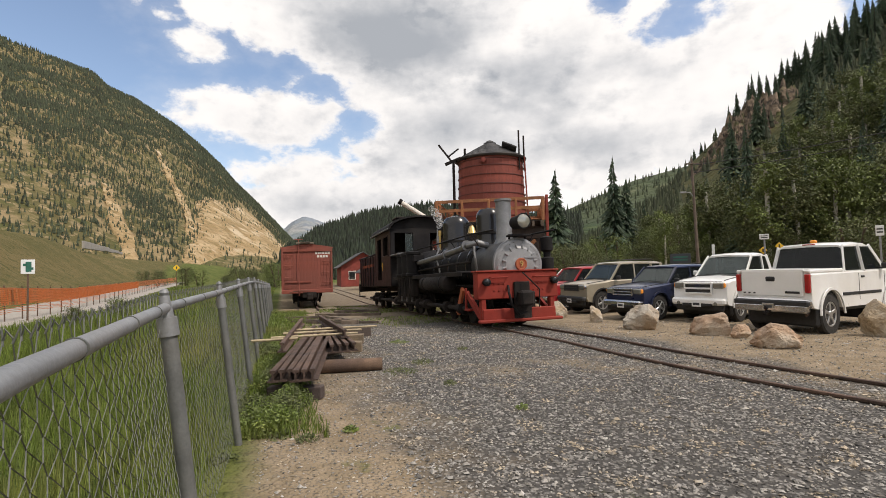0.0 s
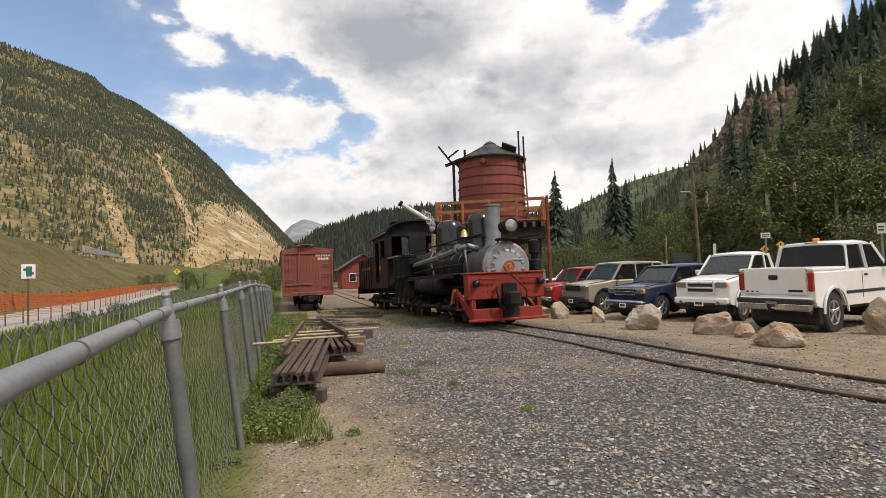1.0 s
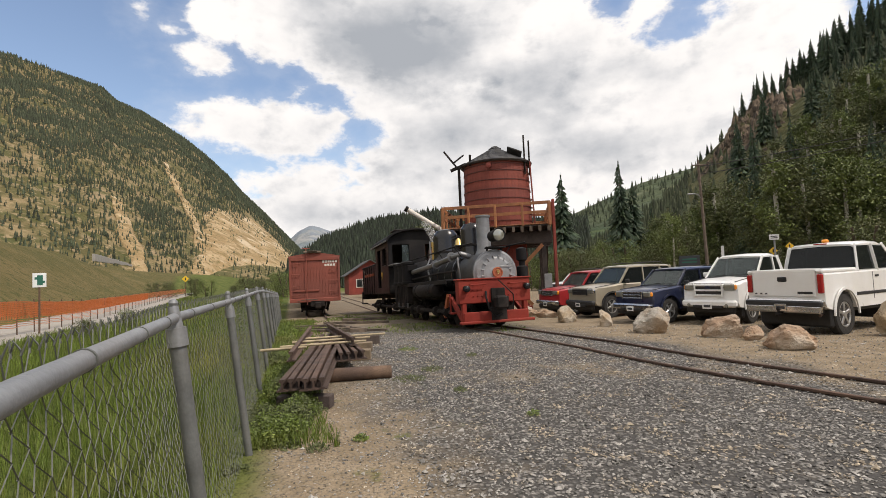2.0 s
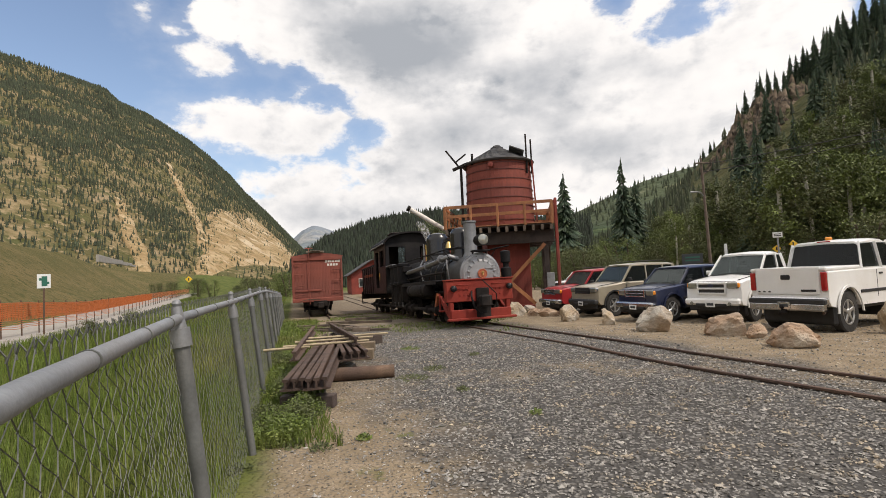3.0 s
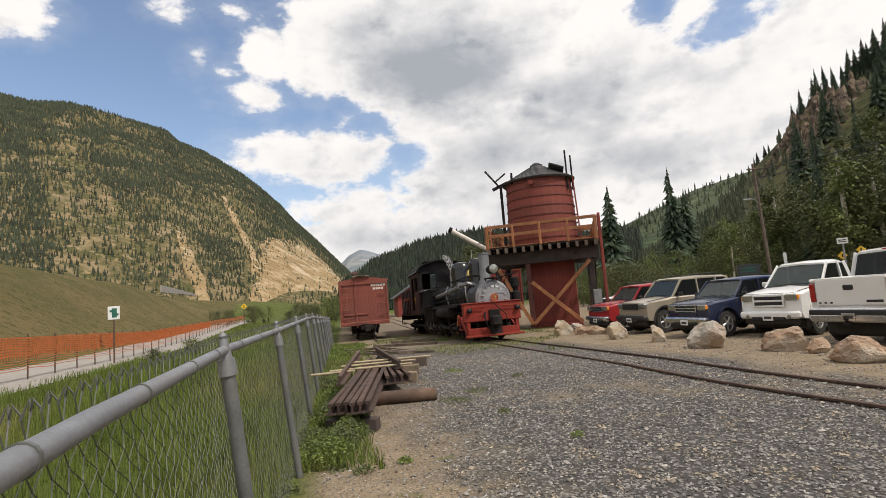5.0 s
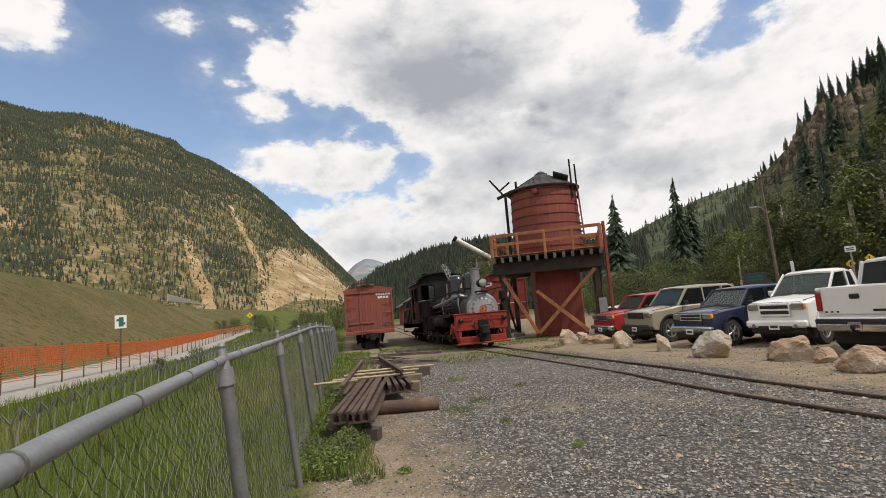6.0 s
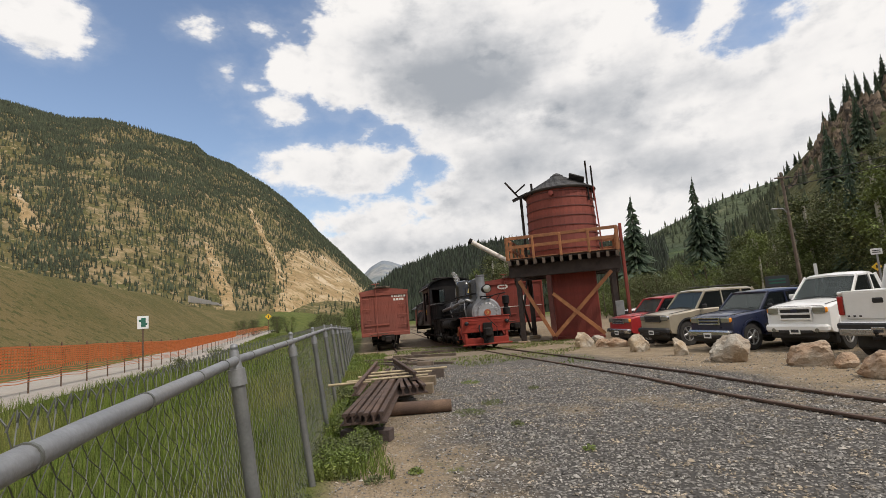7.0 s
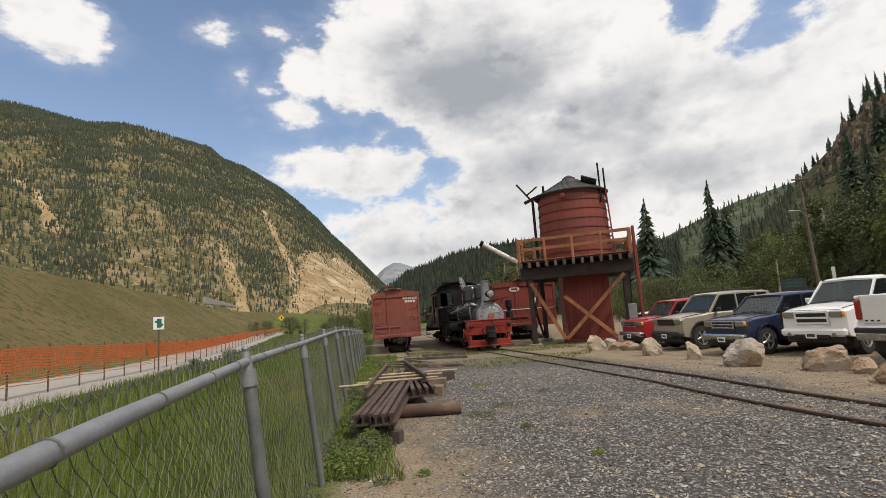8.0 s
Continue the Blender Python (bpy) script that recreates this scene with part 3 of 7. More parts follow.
def ridge(name, stops, near, far, material, label, rough=0.05, steps=(90, 40), behind=1.25, base=-1.0, seed=0.0, kind="structure", category="mountain", power=1.0):
    """A range of hills round the yard. stops: (bearing in degrees from straight ahead, slope of the skyline's sight line); near, far: where it rises and peaks, per bearing end."""
    nb, nr = steps
    GRIDS[name] = (stops[0][0], stops[-1][0], near, far, behind, nb, nr, [])
    b0, b1 = stops[0][0], stops[-1][0]
    bs, es = [s[0] for s in stops], [s[1] for s in stops]
    vs = []
    for i in range(nb + 1):
        u = i / nb
        b = b0 + (b1 - b0) * u
        e = float(np.interp(b, bs, es))
        n0, f0 = near[0] + (near[1] - near[0]) * u, far[0] + (far[1] - far[0]) * u
        for j in range(nr + 1):
            v = j / nr * behind
            r = n0 + (f0 - n0) * v
            x, y = r * math.sin(radians(b)), r * math.cos(radians(b))
            top = 1.42 + e * f0
            h = base + (top - base) * (min(v, 1.0) ** power if v <= 1 else 1 - 2.2 * (v - 1))
            k = 3.0 / f0
            nn = noise.fractal((x * k * 3, y * k * 3, seed), 0.9, 2.1, 6)
            h += nn * rough * (top - base) * min(1, v * 3) * (1.0 if v < 0.85 else max(0.25, 1 - (v - 0.85) * 5))
            vs.append((x, y, h))
            GRIDS[name][7].append(h)
    n = nr + 1
    fs = [(i * n + j, (i + 1) * n + j, (i + 1) * n + j + 1, i * n + j + 1) for i in range(nb) for j in range(nr)]
    ob = new(name, Mesh().add(vs, fs).data(name, material, True, 80))
    return tagged(ob, label, category, kind=kind)


# dry sunlit mountain left of the valley, its bare scree face, wooded hills ahead, dark hill to the right
mountain = ridge("mountain", [(-100, 0.36), (-70, 0.40), (-55, 0.385), (-47, 0.370), (-44, 0.372), (-41.8, 0.364), (-40, 0.360), (-37.4, 0.351), (-35.9, 0.347), (-34.5, 0.327), (-32.4, 0.311), (-30.3, 0.286), (-28.2, 0.260), (-26, 0.229), (-24.3, 0.200), (-23.1, 0.172), (-21.9, 0.151), (-20.1, 0.118), (-18.5, 0.087), (-16.5, 0.05), (-14, 0.03), (-11, 0.0)],
                 (95, 330), (620, 1350), M_MOUNT, "dry brown mountainside dotted with dark conifers", 0.055, (170, 60), seed=2.0, power=0.92)
far_peak = ridge("far_peak", [(-24, 0.02), (-19.5, 0.06), (-17.3, 0.099), (-15.9, 0.112), (-14.9, 0.108), (-12.7, 0.092), (-10, 0.07), (-6, 0.04)], (1900, 1900), (3000, 3000), M_PEAK,
                 "hazy blue-grey distant peak", 0.05, (50, 14), seed=7.0)
forest_hill = ridge("forest_hill", [(-19, 0.02), (-16, 0.05), (-14.5, 0.068), (-12.9, 0.080), (-10, 0.097), (-7.4, 0.106), (-4, 0.112), (-1, 0.114), (6, 0.10), (12, 0.08), (20, 0.08)],
                    (120, 90), (420, 300), M_FOREST, "dark green forested hill across the valley", 0.03, (70, 24), seed=4.0, category="hill")
green_hill = ridge("green_hill", [(6, 0.04), (12.8, 0.10), (17.6, 0.132), (22, 0.162), (27, 0.178), (35, 0.20), (50, 0.2)], (500, 500), (900, 900), M_GREENHILL,
                   "dark green distant hill", 0.03, (50, 14), seed=5.0, category="hill")
dark_hill = ridge("dark_hill", [(13, 0.03), (20, 0.07), (25, 0.135), (26.3, 0.160), (27.9, 0.186), (29.2, 0.208), (30.2, 0.227), (31.4, 0.236), (32.9, 0.260), (35, 0.275), (36.5, 0.288), (40, 0.32), (44, 0.36), (55, 0.42), (75, 0.45), (110, 0.4)],
                  (52, 30), (150, 95), M_HILLR, "steep dark forested hillside", 0.05, (120, 40), seed=9.0, category="hill", power=0.85)


def slope_z(ob, x, y):
    """Height of a hill under a point, or None."""
    b0, b1, near, far, behind, nb, nr, hs = GRIDS[ob.name]
    u = (math.degrees(math.atan2(x, y)) - b0) / (b1 - b0)
    if not 0 <= u < 1:
        return None
    n0, f0 = near[0] + (near[1] - near[0]) * u, far[0] + (far[1] - far[0]) * u
    v = (math.hypot(x, y) - n0) / (f0 - n0) / behind
    if not 0 <= v < 1:
        return None
    i, j = int(u * nb), int(v * nr)
    fu, fv, n = u * nb - i, v * nr - j, nr + 1
    return (hs[i * n + j] * (1 - fu) + hs[(i + 1) * n + j] * fu) * (1 - fv) + (hs[i * n + j + 1] * (1 - fu) + hs[(i + 1) * n + j + 1] * fu) * fv


def polar(bearing, r):
    return r * math.sin(radians(bearing)), r * math.cos(radians(bearing))


# bare rock faces: patches that lie on the mountain
def patch(name, ob, corners, material, label, lift=1.5, n=(26, 40), wob=0.12, seed=0.0, crag=0.0):
    """A sheet laid on a hill between two border lines given as (bearing, reach) from bottom to top."""
    left, right = corners
    vs = []
    for j in range(n[1] + 1):
        v = j / n[1]
        lb, lr = [float(np.interp(v * (len(left) - 1), range(len(left)), [c[k] for c in left])) for k in (0, 1)]
        rb, rr = [float(np.interp(v * (len(right) - 1), range(len(right)), [c[k] for c in right])) for k in (0, 1)]
        for i in range(n[0] + 1):
            u = i / n[0]
            u2 = u + wob * noise.fractal((u * 2, v * 7, seed), 1, 2, 4) * (1 if i in (0, n[0]) else 0.6)
            x, y = polar(lb + (rb - lb) * u2, lr + (rr - lr) * u2)
            z = slope_z(ob, x, y)
            edge = min(1, 6 * min(u, 1 - u), 6 * min(v, 1 - v))
            rough = crag * (abs(noise.fractal((x * 0.22, y * 0.22, seed), 0.7, 2.2, 6)) - 0.2) * edge
            vs.append((x, y, (z if z is not None else 0) - 3 + (3 + lift) * edge ** 0.5 + rough))
    m = n[0] + 1
    fs = [(j * m + i, j * m + i + 1, (j + 1) * m + i + 1, (j + 1) * m + i) for j in range(n[1]) for i in range(n[0])]
    return tagged(new(name, Mesh().add(vs, fs).data(name, material, True, 80)), label, "rock face", kind="structure")


bpy.context.view_layer.update()
patch("scree_slope", mountain, ([(-29.5, 260), (-27.5, 360), (-27.0, 520)], [(-14.8, 440), (-17.5, 600), (-20.5, 780)]), M_SCREE, "bare golden scree slope", 2.5, seed=1.0)
patch("scree_chute", mountain, ([(-27.5, 330), (-29, 480), (-31.2, 640)], [(-26, 330), (-28, 480), (-30.4, 640)]), M_SCREE, "narrow bare gully down the mountainside", 2.0, (8, 30), 0.5, seed=2.0)
patch("scree_streak", mountain, ([(-33, 260), (-34.5, 330), (-35.5, 400)], [(-30.5, 260), (-32.8, 330), (-34.6, 400)]), M_SCREE, "narrow bare gully down the mountainside", 1.6, (8, 24), 0.5, seed=3.0)
patch("scree_streak", mountain, ([(-50, 330), (-51.5, 400), (-53, 470)], [(-48, 330), (-50, 400), (-52.2, 470)]), M_SCREE, "narrow bare gully down the mountainside", 1.6, (8, 24), 0.5, seed=5.0)
patch("cliff", dark_hill, ([(26.8, 112), (28.0, 124), (31.6, 138)], [(33.5, 84), (36.4, 104), (37.6, 126)]), M_CLIFF, "brown craggy cliff", 1.0, (90, 80), 0.15, seed=4.0, crag=6.0)

# ---------------------------------------------------------------- track
TRACK_DIR = Vector((-0.318, 0.948)).normalized()     # away from the camera
TRACK_P = Vector((1.80, 11.55))                      # a point on the centre line
BEARING = math.degrees(math.atan2(TRACK_DIR.x, TRACK_DIR.y))


def track_at(s):
    """Centre line: straight away from the yard, bending off to the right on the camera's side. s: metres along, away from the camera."""
    if s >= -3.0:
        p, d = TRACK_P + TRACK_DIR * s, TRACK_DIR
        return p, d
    k, a = 0.055, -3.0 - s
    h = math.radians(-BEARING) * 1.0
    ang = -k * a
    base = TRACK_P + TRACK_DIR * -3.0
    back = -TRACK_DIR
    # arc towards the right
    left = Vector((-back.y, back.x))
    p = base + back * (math.sin(k * a) / k) + left * ((1 - math.cos(k * a)) / k)
    d = -(back * math.cos(k * a) + left * math.sin(k * a))
    return p, d


GAUGE = 0.914


def rail_profile(h=0.13, w=0.055, foot=0.11):
    return [(-foot / 2, 0), (foot / 2, 0), (foot / 2, 0.012), (0.01, 0.025), (0.01, h - 0.035), (w / 2, h - 0.028), (w / 2, h - 0.004), (w / 2 - 0.006, h), (-w / 2 + 0.006, h), (-w / 2, h - 0.004), (-w / 2, h - 0.028), (-0.01, h - 0.035), (-0.01, 0.025), (-foot / 2, 0.012)]


def running_rail(line, off, lift):
    prof = rail_profile()
    n, vs, fs = len(prof), [], []
    for i, (p, d) in enumerate(line):
        nrm = Vector((d.y, -d.x))
        for a, b in prof:
            q = p + nrm * (off + a)
            vs.append((q.x, q.y, ground_z(p.x, p.y) + lift + b))
        if i:
            k = n * i
            fs += [(k - n + j, k - n + (j + 1) % n, k + (j + 1) % n, k + j) for j in range(n)]
    fs += [tuple(range(n))[::-1], tuple(range(len(vs) - n, len(vs)))]
    return Mesh().add(vs, fs)


def lay_track(name, line, label, lift=-0.05, tie_step=0.6, count=120):
    tr = thing(name, Matrix(), label, "railway track")
    tr["kind"] = "structure"
    for off in (-GAUGE / 2, GAUGE / 2):
        part("rail", running_rail(line, off, lift), M_RUSTRAIL, tr)
    tie = Mesh().box((0, 0, 0), (1.85, 0.19, 0.14)).data("tie", M_TIE)
    rng = random.Random(4)
    dist, last = 0.0, line[0][0]
    for p, d in line:
        dist += (p - last).length
        last = p
        if dist >= tie_step and count > 0:
            dist, count = 0.0, count - 1
            part("tie", tie, None, tr, at=pose(p.x, p.y, ground_z(p.x, p.y) + lift - 0.07 + rng.uniform(-0.012, 0.012), 0, 0, math.degrees(math.atan2(d.y, d.x)) - 90 + rng.uniform(-2, 2)))
    return tr


lay_track("track", [track_at(s) for s in spread(-14, 60, 0.2)], "narrow-gauge track with rusty rails sunk in gravel", -0.085)
SIDING = [(Vector((-6.1, 22.0)) + Vector((-0.285, 0.958)) * s, Vector((-0.285, 0.958)).normalized()) for s in spread(0.2, 45, 0.2)]
lay_track("siding_track", SIDING, "rusty siding track ending in grass", -0.04, 0.65, 60)

# ---------------------------------------------------------------- chain-link fence
FENCE = [Vector(p) for p in ((-0.06, -0.55), (-0.66, 0.75), (-1.29, 2.26), (-1.86, 4.05), (-2.50, 5.95), (-3.14, 7.85), (-3.78, 9.75), (-4.42, 11.65), (-5.06, 13.55), (-5.70, 15.45), (-6.34, 17.35), (-6.98, 19.25), (-7.62, 21.15), (-8.26, 23.05), (-8.90, 24.95))]
LEAN = 0.105                                          # the old fence leans away from the yard at its top
FENCE_H = 1.27
fence = thing("chain_link_fence", Matrix(), "grey galvanised chain-link fence with a top rail", "fence")
FDIR = Vector((0.947, 0.32))


def fence_at(p, h):
    off = FDIR * (LEAN * (FENCE_H - h))
    return Vector((p.x + off.x, p.y + off.y, ground_z(p.x, p.y) + h))


def fence_pt(u):
    """A point of the fence line u posts along."""
    i = max(0, min(len(FENCE) - 2, int(u)))
    return FENCE[i].lerp(FENCE[i + 1], u - i)


for i, p in enumerate(FENCE):
    if i < 2:
        continue
    big = i in (2,)
    r = 0.036 if big else 0.03
    pm = Mesh().rod(fence_at(p, -0.1), fence_at(p, FENCE_H - 0.05), r, seg=14)
    post = part("post", pm, M_POST, fence)
    cap = Mesh().rod(fence_at(p, FENCE_H - 0.13), fence_at(p, FENCE_H - 0.045), r * 1.3, r * 1.22, 14)
    cap.rod(fence_at(p, FENCE_H - 0.05), fence_at(p, FENCE_H + 0.055), r * 0.95, r * 0.62, 12)
    cap.lathe([(0.002, 0), (0.016, 0.006), (0.021, 0.02), (0.016, 0.034), (0.002, 0.04)], Matrix.Translation(fence_at(p, FENCE_H + 0.05)), 10)
    part("post_cap", cap, M_GALV, post)
for i in range(len(FENCE) - 1):
    a, b = fence_at(FENCE[i], FENCE_H), fence_at(FENCE[i + 1], FENCE_H)
    part("top_rail", Mesh().rod(a, b, 0.0235, seg=14), M_GALV, fence)
    if i < 6:
        for f in (0.18, 0.52, 0.82):
            c = a.lerp(b, f)
            d = (b - a).normalized()
            part("tie_wire", Mesh().rod(c - d * 0.004, c + d * 0.004, 0.0265, seg=14), M_WIRE, fence)


def zigzag(u0, u1, step, r, cell=0.05):
    """Woven wire between two places on the fence line."""
    ms = Mesh()
    length = sum((FENCE[i + 1] - FENCE[i]).length for i in range(len(FENCE) - 1)) / (len(FENCE) - 1)
    n = int((u1 - u0) * length / step)
    rows = int(FENCE_H / cell) + 1
    for k in range(n):
        u = u0 + (u1 - u0) * k / n
        p, q = fence_pt(u), fence_pt(u + (step * 1.02) / length)
        nrm = Vector((FDIR.x, FDIR.y, 0)) * 0.004
        back = Vector((FDIR.x, FDIR.y, 0)) * -0.034
        pts = []
        for j in range(rows):
            h = FENCE_H - j * cell
            if h < -0.02:
                break
            pts.append(fence_at(p if (j + k) % 2 else q, h) + back + (nrm if j % 2 else -nrm) + Vector((0.012 * noise.noise((u * 9, j * 0.2, 1)), 0, 0)))
        top = fence_at(p.lerp(q, 0.5), FENCE_H + 0.05) + back
        vs, fs = [], []
        for i2, c in enumerate([top] + pts):
            vs += [c + Vector((r, 0, r * 0.5)), c + Vector((-r * 0.6, r, -r * 0.4)), c + Vector((-r * 0.4, -r, 0))]
            if i2:
                o = 3 * i2
                fs += [(o - 3, o - 2, o + 1, o), (o - 2, o - 1, o + 2, o + 1), (o - 1, o - 3, o, o + 2)]
        ms.add(vs, fs)
        # twisted barbs above the rail
        t2 = top + Vector((0.008 * (-1) ** k, 0.006, 0.020))
        ms.rod(top - Vector((0, 0, 0.01)), t2, r * 1.5, r * 0.9, 4)
        ms.rod(top, top + Vector((-0.010 * (-1) ** k, -0.005, 0.017)), r * 1.4, r * 0.8, 4)
    return ms


tagged(part("wire_mesh", zigzag(0.0, 3.0, 0.044, 0.0013, 0.037), M_WIRE, fence, "woven chain-link wire", smooth=False), kind="stuff")
tagged(part("wire_mesh", zigzag(3.0, 7.0, 0.04, 0.0014, 0.04), M_WIRE, fence, smooth=False), kind="stuff")
tagged(part("wire_mesh", zigzag(7.0, 13.99, 0.075, 0.0018, 0.08), M_WIRE, fence, smooth=False), kind="stuff")

# ---------------------------------------------------------------- water tower
def water_tower(at, turn):
    """Red wooden tank on a timber deck over a boarded frost-proof housing."""
    tw = thing("water_tower", pose(at[0], at[1], at[2], 0, 0, turn), "red wooden railway water tower on a timber deck", "water tower")
    R, Z0, Z1, DZ = 1.80, 4.35, 7.7, 4.15
    tank = part("tank", Mesh().lathe([(R - 0.03, Z0), (R - 0.12, Z1)], seg=64), M_TANKRED, tw)
    stave = Mesh()
    n = 56
    w = 2 * math.pi * R / n
    vs = [(-w * 0.5, -0.03, 0), (w * 0.5, -0.03, 0), (w * 0.492, 0.012, 0), (-w * 0.492, 0.012, 0)]
    t = [(x * 0.955, y, Z1 - Z0) for x, y, z in vs]
    stave.add(vs + t, [(3, 2, 1, 0), (4, 5, 6, 7), (0, 1, 5, 4), (1, 2, 6, 5), (2, 3, 7, 6), (3, 0, 4, 7)])
    sd = stave.data("stave", M_TANKRED)
    for k in range(n):
        a = 2 * math.pi * k / n
        m = Matrix.Translation((R * math.cos(a), R * math.sin(a), Z0)) @ Matrix.Rotation(a - math.pi / 2, 4, "Z") @ Matrix.Rotation(math.atan(0.09 / (Z1 - Z0)), 4, "X")
        part("stave", sd, None, tank, at=m)
    for z in (Z0 + 0.25, Z0 + 0.62, Z0 + 1.0, Z0 + 1.42, Z0 + 1.9, Z0 + 2.38, Z0 + 2.85, Z0 + 3.2):
        r = R + 0.03 - 0.09 * (z - Z0) / (Z1 - Z0)
        part("hoop", Mesh().lathe([(r - 0.02, z - 0.022), (r + 0.012, z - 0.02), (r + 0.012, z + 0.02), (r - 0.02, z + 0.022)], seg=64, closed=True), M_HOOP, tank, "dark iron hoop")
        lug = Mesh().box((0, -r - 0.03, z), (0.16, 0.05, 0.09), Matrix.Rotation(radians(20 + 47 * (z * 7 % 3)), 4, "Z"))
        part("hoop_lug", lug, M_DARKRED, tank)
    # shingled conical roof: twelve slabs that overlap
    roof = part("roof", Mesh().lathe([(R + 0.06, Z1 - 0.04), (R + 0.13, Z1 + 0.02), (0.32, Z1 + 0.92), (0.3, Z1 + 0.85)], seg=36), M_ROOFSH, tw, "grey shingled conical roof", angle=20)
    for k in range(9):
        f = k / 9
        r0, z0 = R + 0.13 - f * (R - 0.19), Z1 + 0.02 + f * 0.90
        part("shingle_course", Mesh().lathe([(r0, z0 - 0.01), (r0 + 0.01, z0 + 0.03), (r0 - 0.22, z0 + 0.135), (r0 - 0.22, z0 + 0.05)], seg=36, closed=True), M_ROOFSH, roof, angle=20)
    part("finial", Mesh().lathe([(0.34, Z1 + 0.86), (0.34, Z1 + 1.0), (0.24, Z1 + 1.04), (0.2, Z1 + 1.1), (0.05, Z1 + 1.16)], seg=18), M_ROOFSH, roof)
    hatch = Mesh().box((0, 0, 0), (0.8, 1.15, 0.07), pose(1.02, -0.62, Z1 + 0.48, -14, 24, 0))
    part("roof_hatch", hatch, M_ROOFSH, roof)
    for x, y, h in ((1.55, -0.95, 1.35), (1.80, -0.55, 1.15)):
        part("vent_pipe", Mesh().rod((x, y, Z1 - 0.7), (x, y, Z1 + h), 0.045, seg=10), M_SOOT, tw, "dark iron pipe above the roof")
    part("vent_stub", Mesh().rod((-1.25, -1.2, Z1 - 0.1), (-1.25, -1.2, Z1 + 0.5), 0.06, seg=10), M_SOOT, tw)
    part("overflow", Mesh().lathe([(0.02, 0), (0.13, 0.02), (0.13, 0.16), (0.02, 0.18)], pose(-0.25, -R + 0.02, Z1 - 0.28, 90, 0, 0), 14), M_DARKRED, tank)
    # deck on joists and girders
    D = 2.62
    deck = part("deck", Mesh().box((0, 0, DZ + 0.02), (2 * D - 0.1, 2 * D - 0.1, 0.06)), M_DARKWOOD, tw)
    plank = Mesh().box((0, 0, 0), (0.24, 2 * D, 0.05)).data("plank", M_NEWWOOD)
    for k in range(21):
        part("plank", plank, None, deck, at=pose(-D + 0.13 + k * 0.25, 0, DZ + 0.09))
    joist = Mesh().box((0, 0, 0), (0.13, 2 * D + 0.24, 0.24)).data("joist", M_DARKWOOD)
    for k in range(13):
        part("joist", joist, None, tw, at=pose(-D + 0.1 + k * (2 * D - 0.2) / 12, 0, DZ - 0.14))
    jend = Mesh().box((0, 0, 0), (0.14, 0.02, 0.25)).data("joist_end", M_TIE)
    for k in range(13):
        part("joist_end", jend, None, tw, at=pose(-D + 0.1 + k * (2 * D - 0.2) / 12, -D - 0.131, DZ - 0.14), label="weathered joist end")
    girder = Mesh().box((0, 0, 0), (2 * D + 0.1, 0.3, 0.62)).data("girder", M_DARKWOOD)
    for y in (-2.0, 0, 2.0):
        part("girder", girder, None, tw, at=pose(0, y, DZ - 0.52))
    # posts and braces
    for x in (-2.25, 2.25):
        for y in (-2.0, 2.0):
            part("support_post", Mesh().box((x, y, DZ / 2 - 0.4), (0.24, 0.24, DZ - 0.75)), M_DARKWOOD, tw)
            part("footing", Mesh().box((x, y, 0.08), (0.6, 0.5, 0.22), None, 0.04), M_ROCKG, tw, "concrete footing")
    part("support_post", Mesh().box((-0.75, -2.0, DZ / 2 - 0.4), (0.24, 0.24, DZ - 0.75)), M_HOOP, tw, "dark red-brown timber post")
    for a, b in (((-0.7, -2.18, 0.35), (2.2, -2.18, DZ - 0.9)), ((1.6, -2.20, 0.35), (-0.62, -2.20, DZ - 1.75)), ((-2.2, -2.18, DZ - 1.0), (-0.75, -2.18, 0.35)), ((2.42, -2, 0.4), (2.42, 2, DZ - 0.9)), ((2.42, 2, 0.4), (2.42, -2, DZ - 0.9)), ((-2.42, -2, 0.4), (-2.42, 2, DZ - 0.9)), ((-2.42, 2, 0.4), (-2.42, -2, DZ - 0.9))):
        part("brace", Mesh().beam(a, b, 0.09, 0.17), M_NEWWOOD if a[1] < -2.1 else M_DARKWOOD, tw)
    # boarded housing
    H = 1.14
    house = part("housing", Mesh().box((0.35, 0.0, DZ / 2 - 0.33), (2 * H - 0.06, 2 * H - 0.06, DZ - 0.7)), M_DARKRED, tw, "dark red boarded housing")
    board = Mesh().box((0, 0, 0), (0.179, 0.03, DZ - 0.72), None, 0.006).data("board", M_DARKRED)
    for k in range(12):
        o = -H + 0.1 + k * 0.1855
        part("board", board, None, house, at=pose(0.35 + o, -H, DZ / 2 - 0.33))
        part("board", board, None, house, at=pose(0.35 - H, o, DZ / 2 - 0.33, 0, 0, 90))
    part("sill_board", Mesh().box((0.35, -H - 0.05, 0.12), (2 * H + 0.2, 0.08, 0.26)), M_DARKRED, tw)
    # railing round the deck
    RZ = DZ + 0.1
    for a, b in (((-D, -D), (D, -D)), ((D, -D), (D, D)), ((D, D), (-D, D)), ((-D, D), (-D, -D))):
        a, b = Vector(a), Vector(b)
        d = (b - a).normalized()
        for k in range(5):
            p = a + (b - a) * min(0.99, max(0.01, k / 4))
            part("railing_post", Mesh().box((p.x, p.y, RZ + 0.47), (0.12, 0.12, 1.12)), M_NEWWOOD, tw)
        for h in (0.55, 1.0):
            part("handrail", Mesh().beam((a.x, a.y, RZ + h), (b.x, b.y, RZ + h), 0.06, 0.15), M_NEWWOOD, tw)
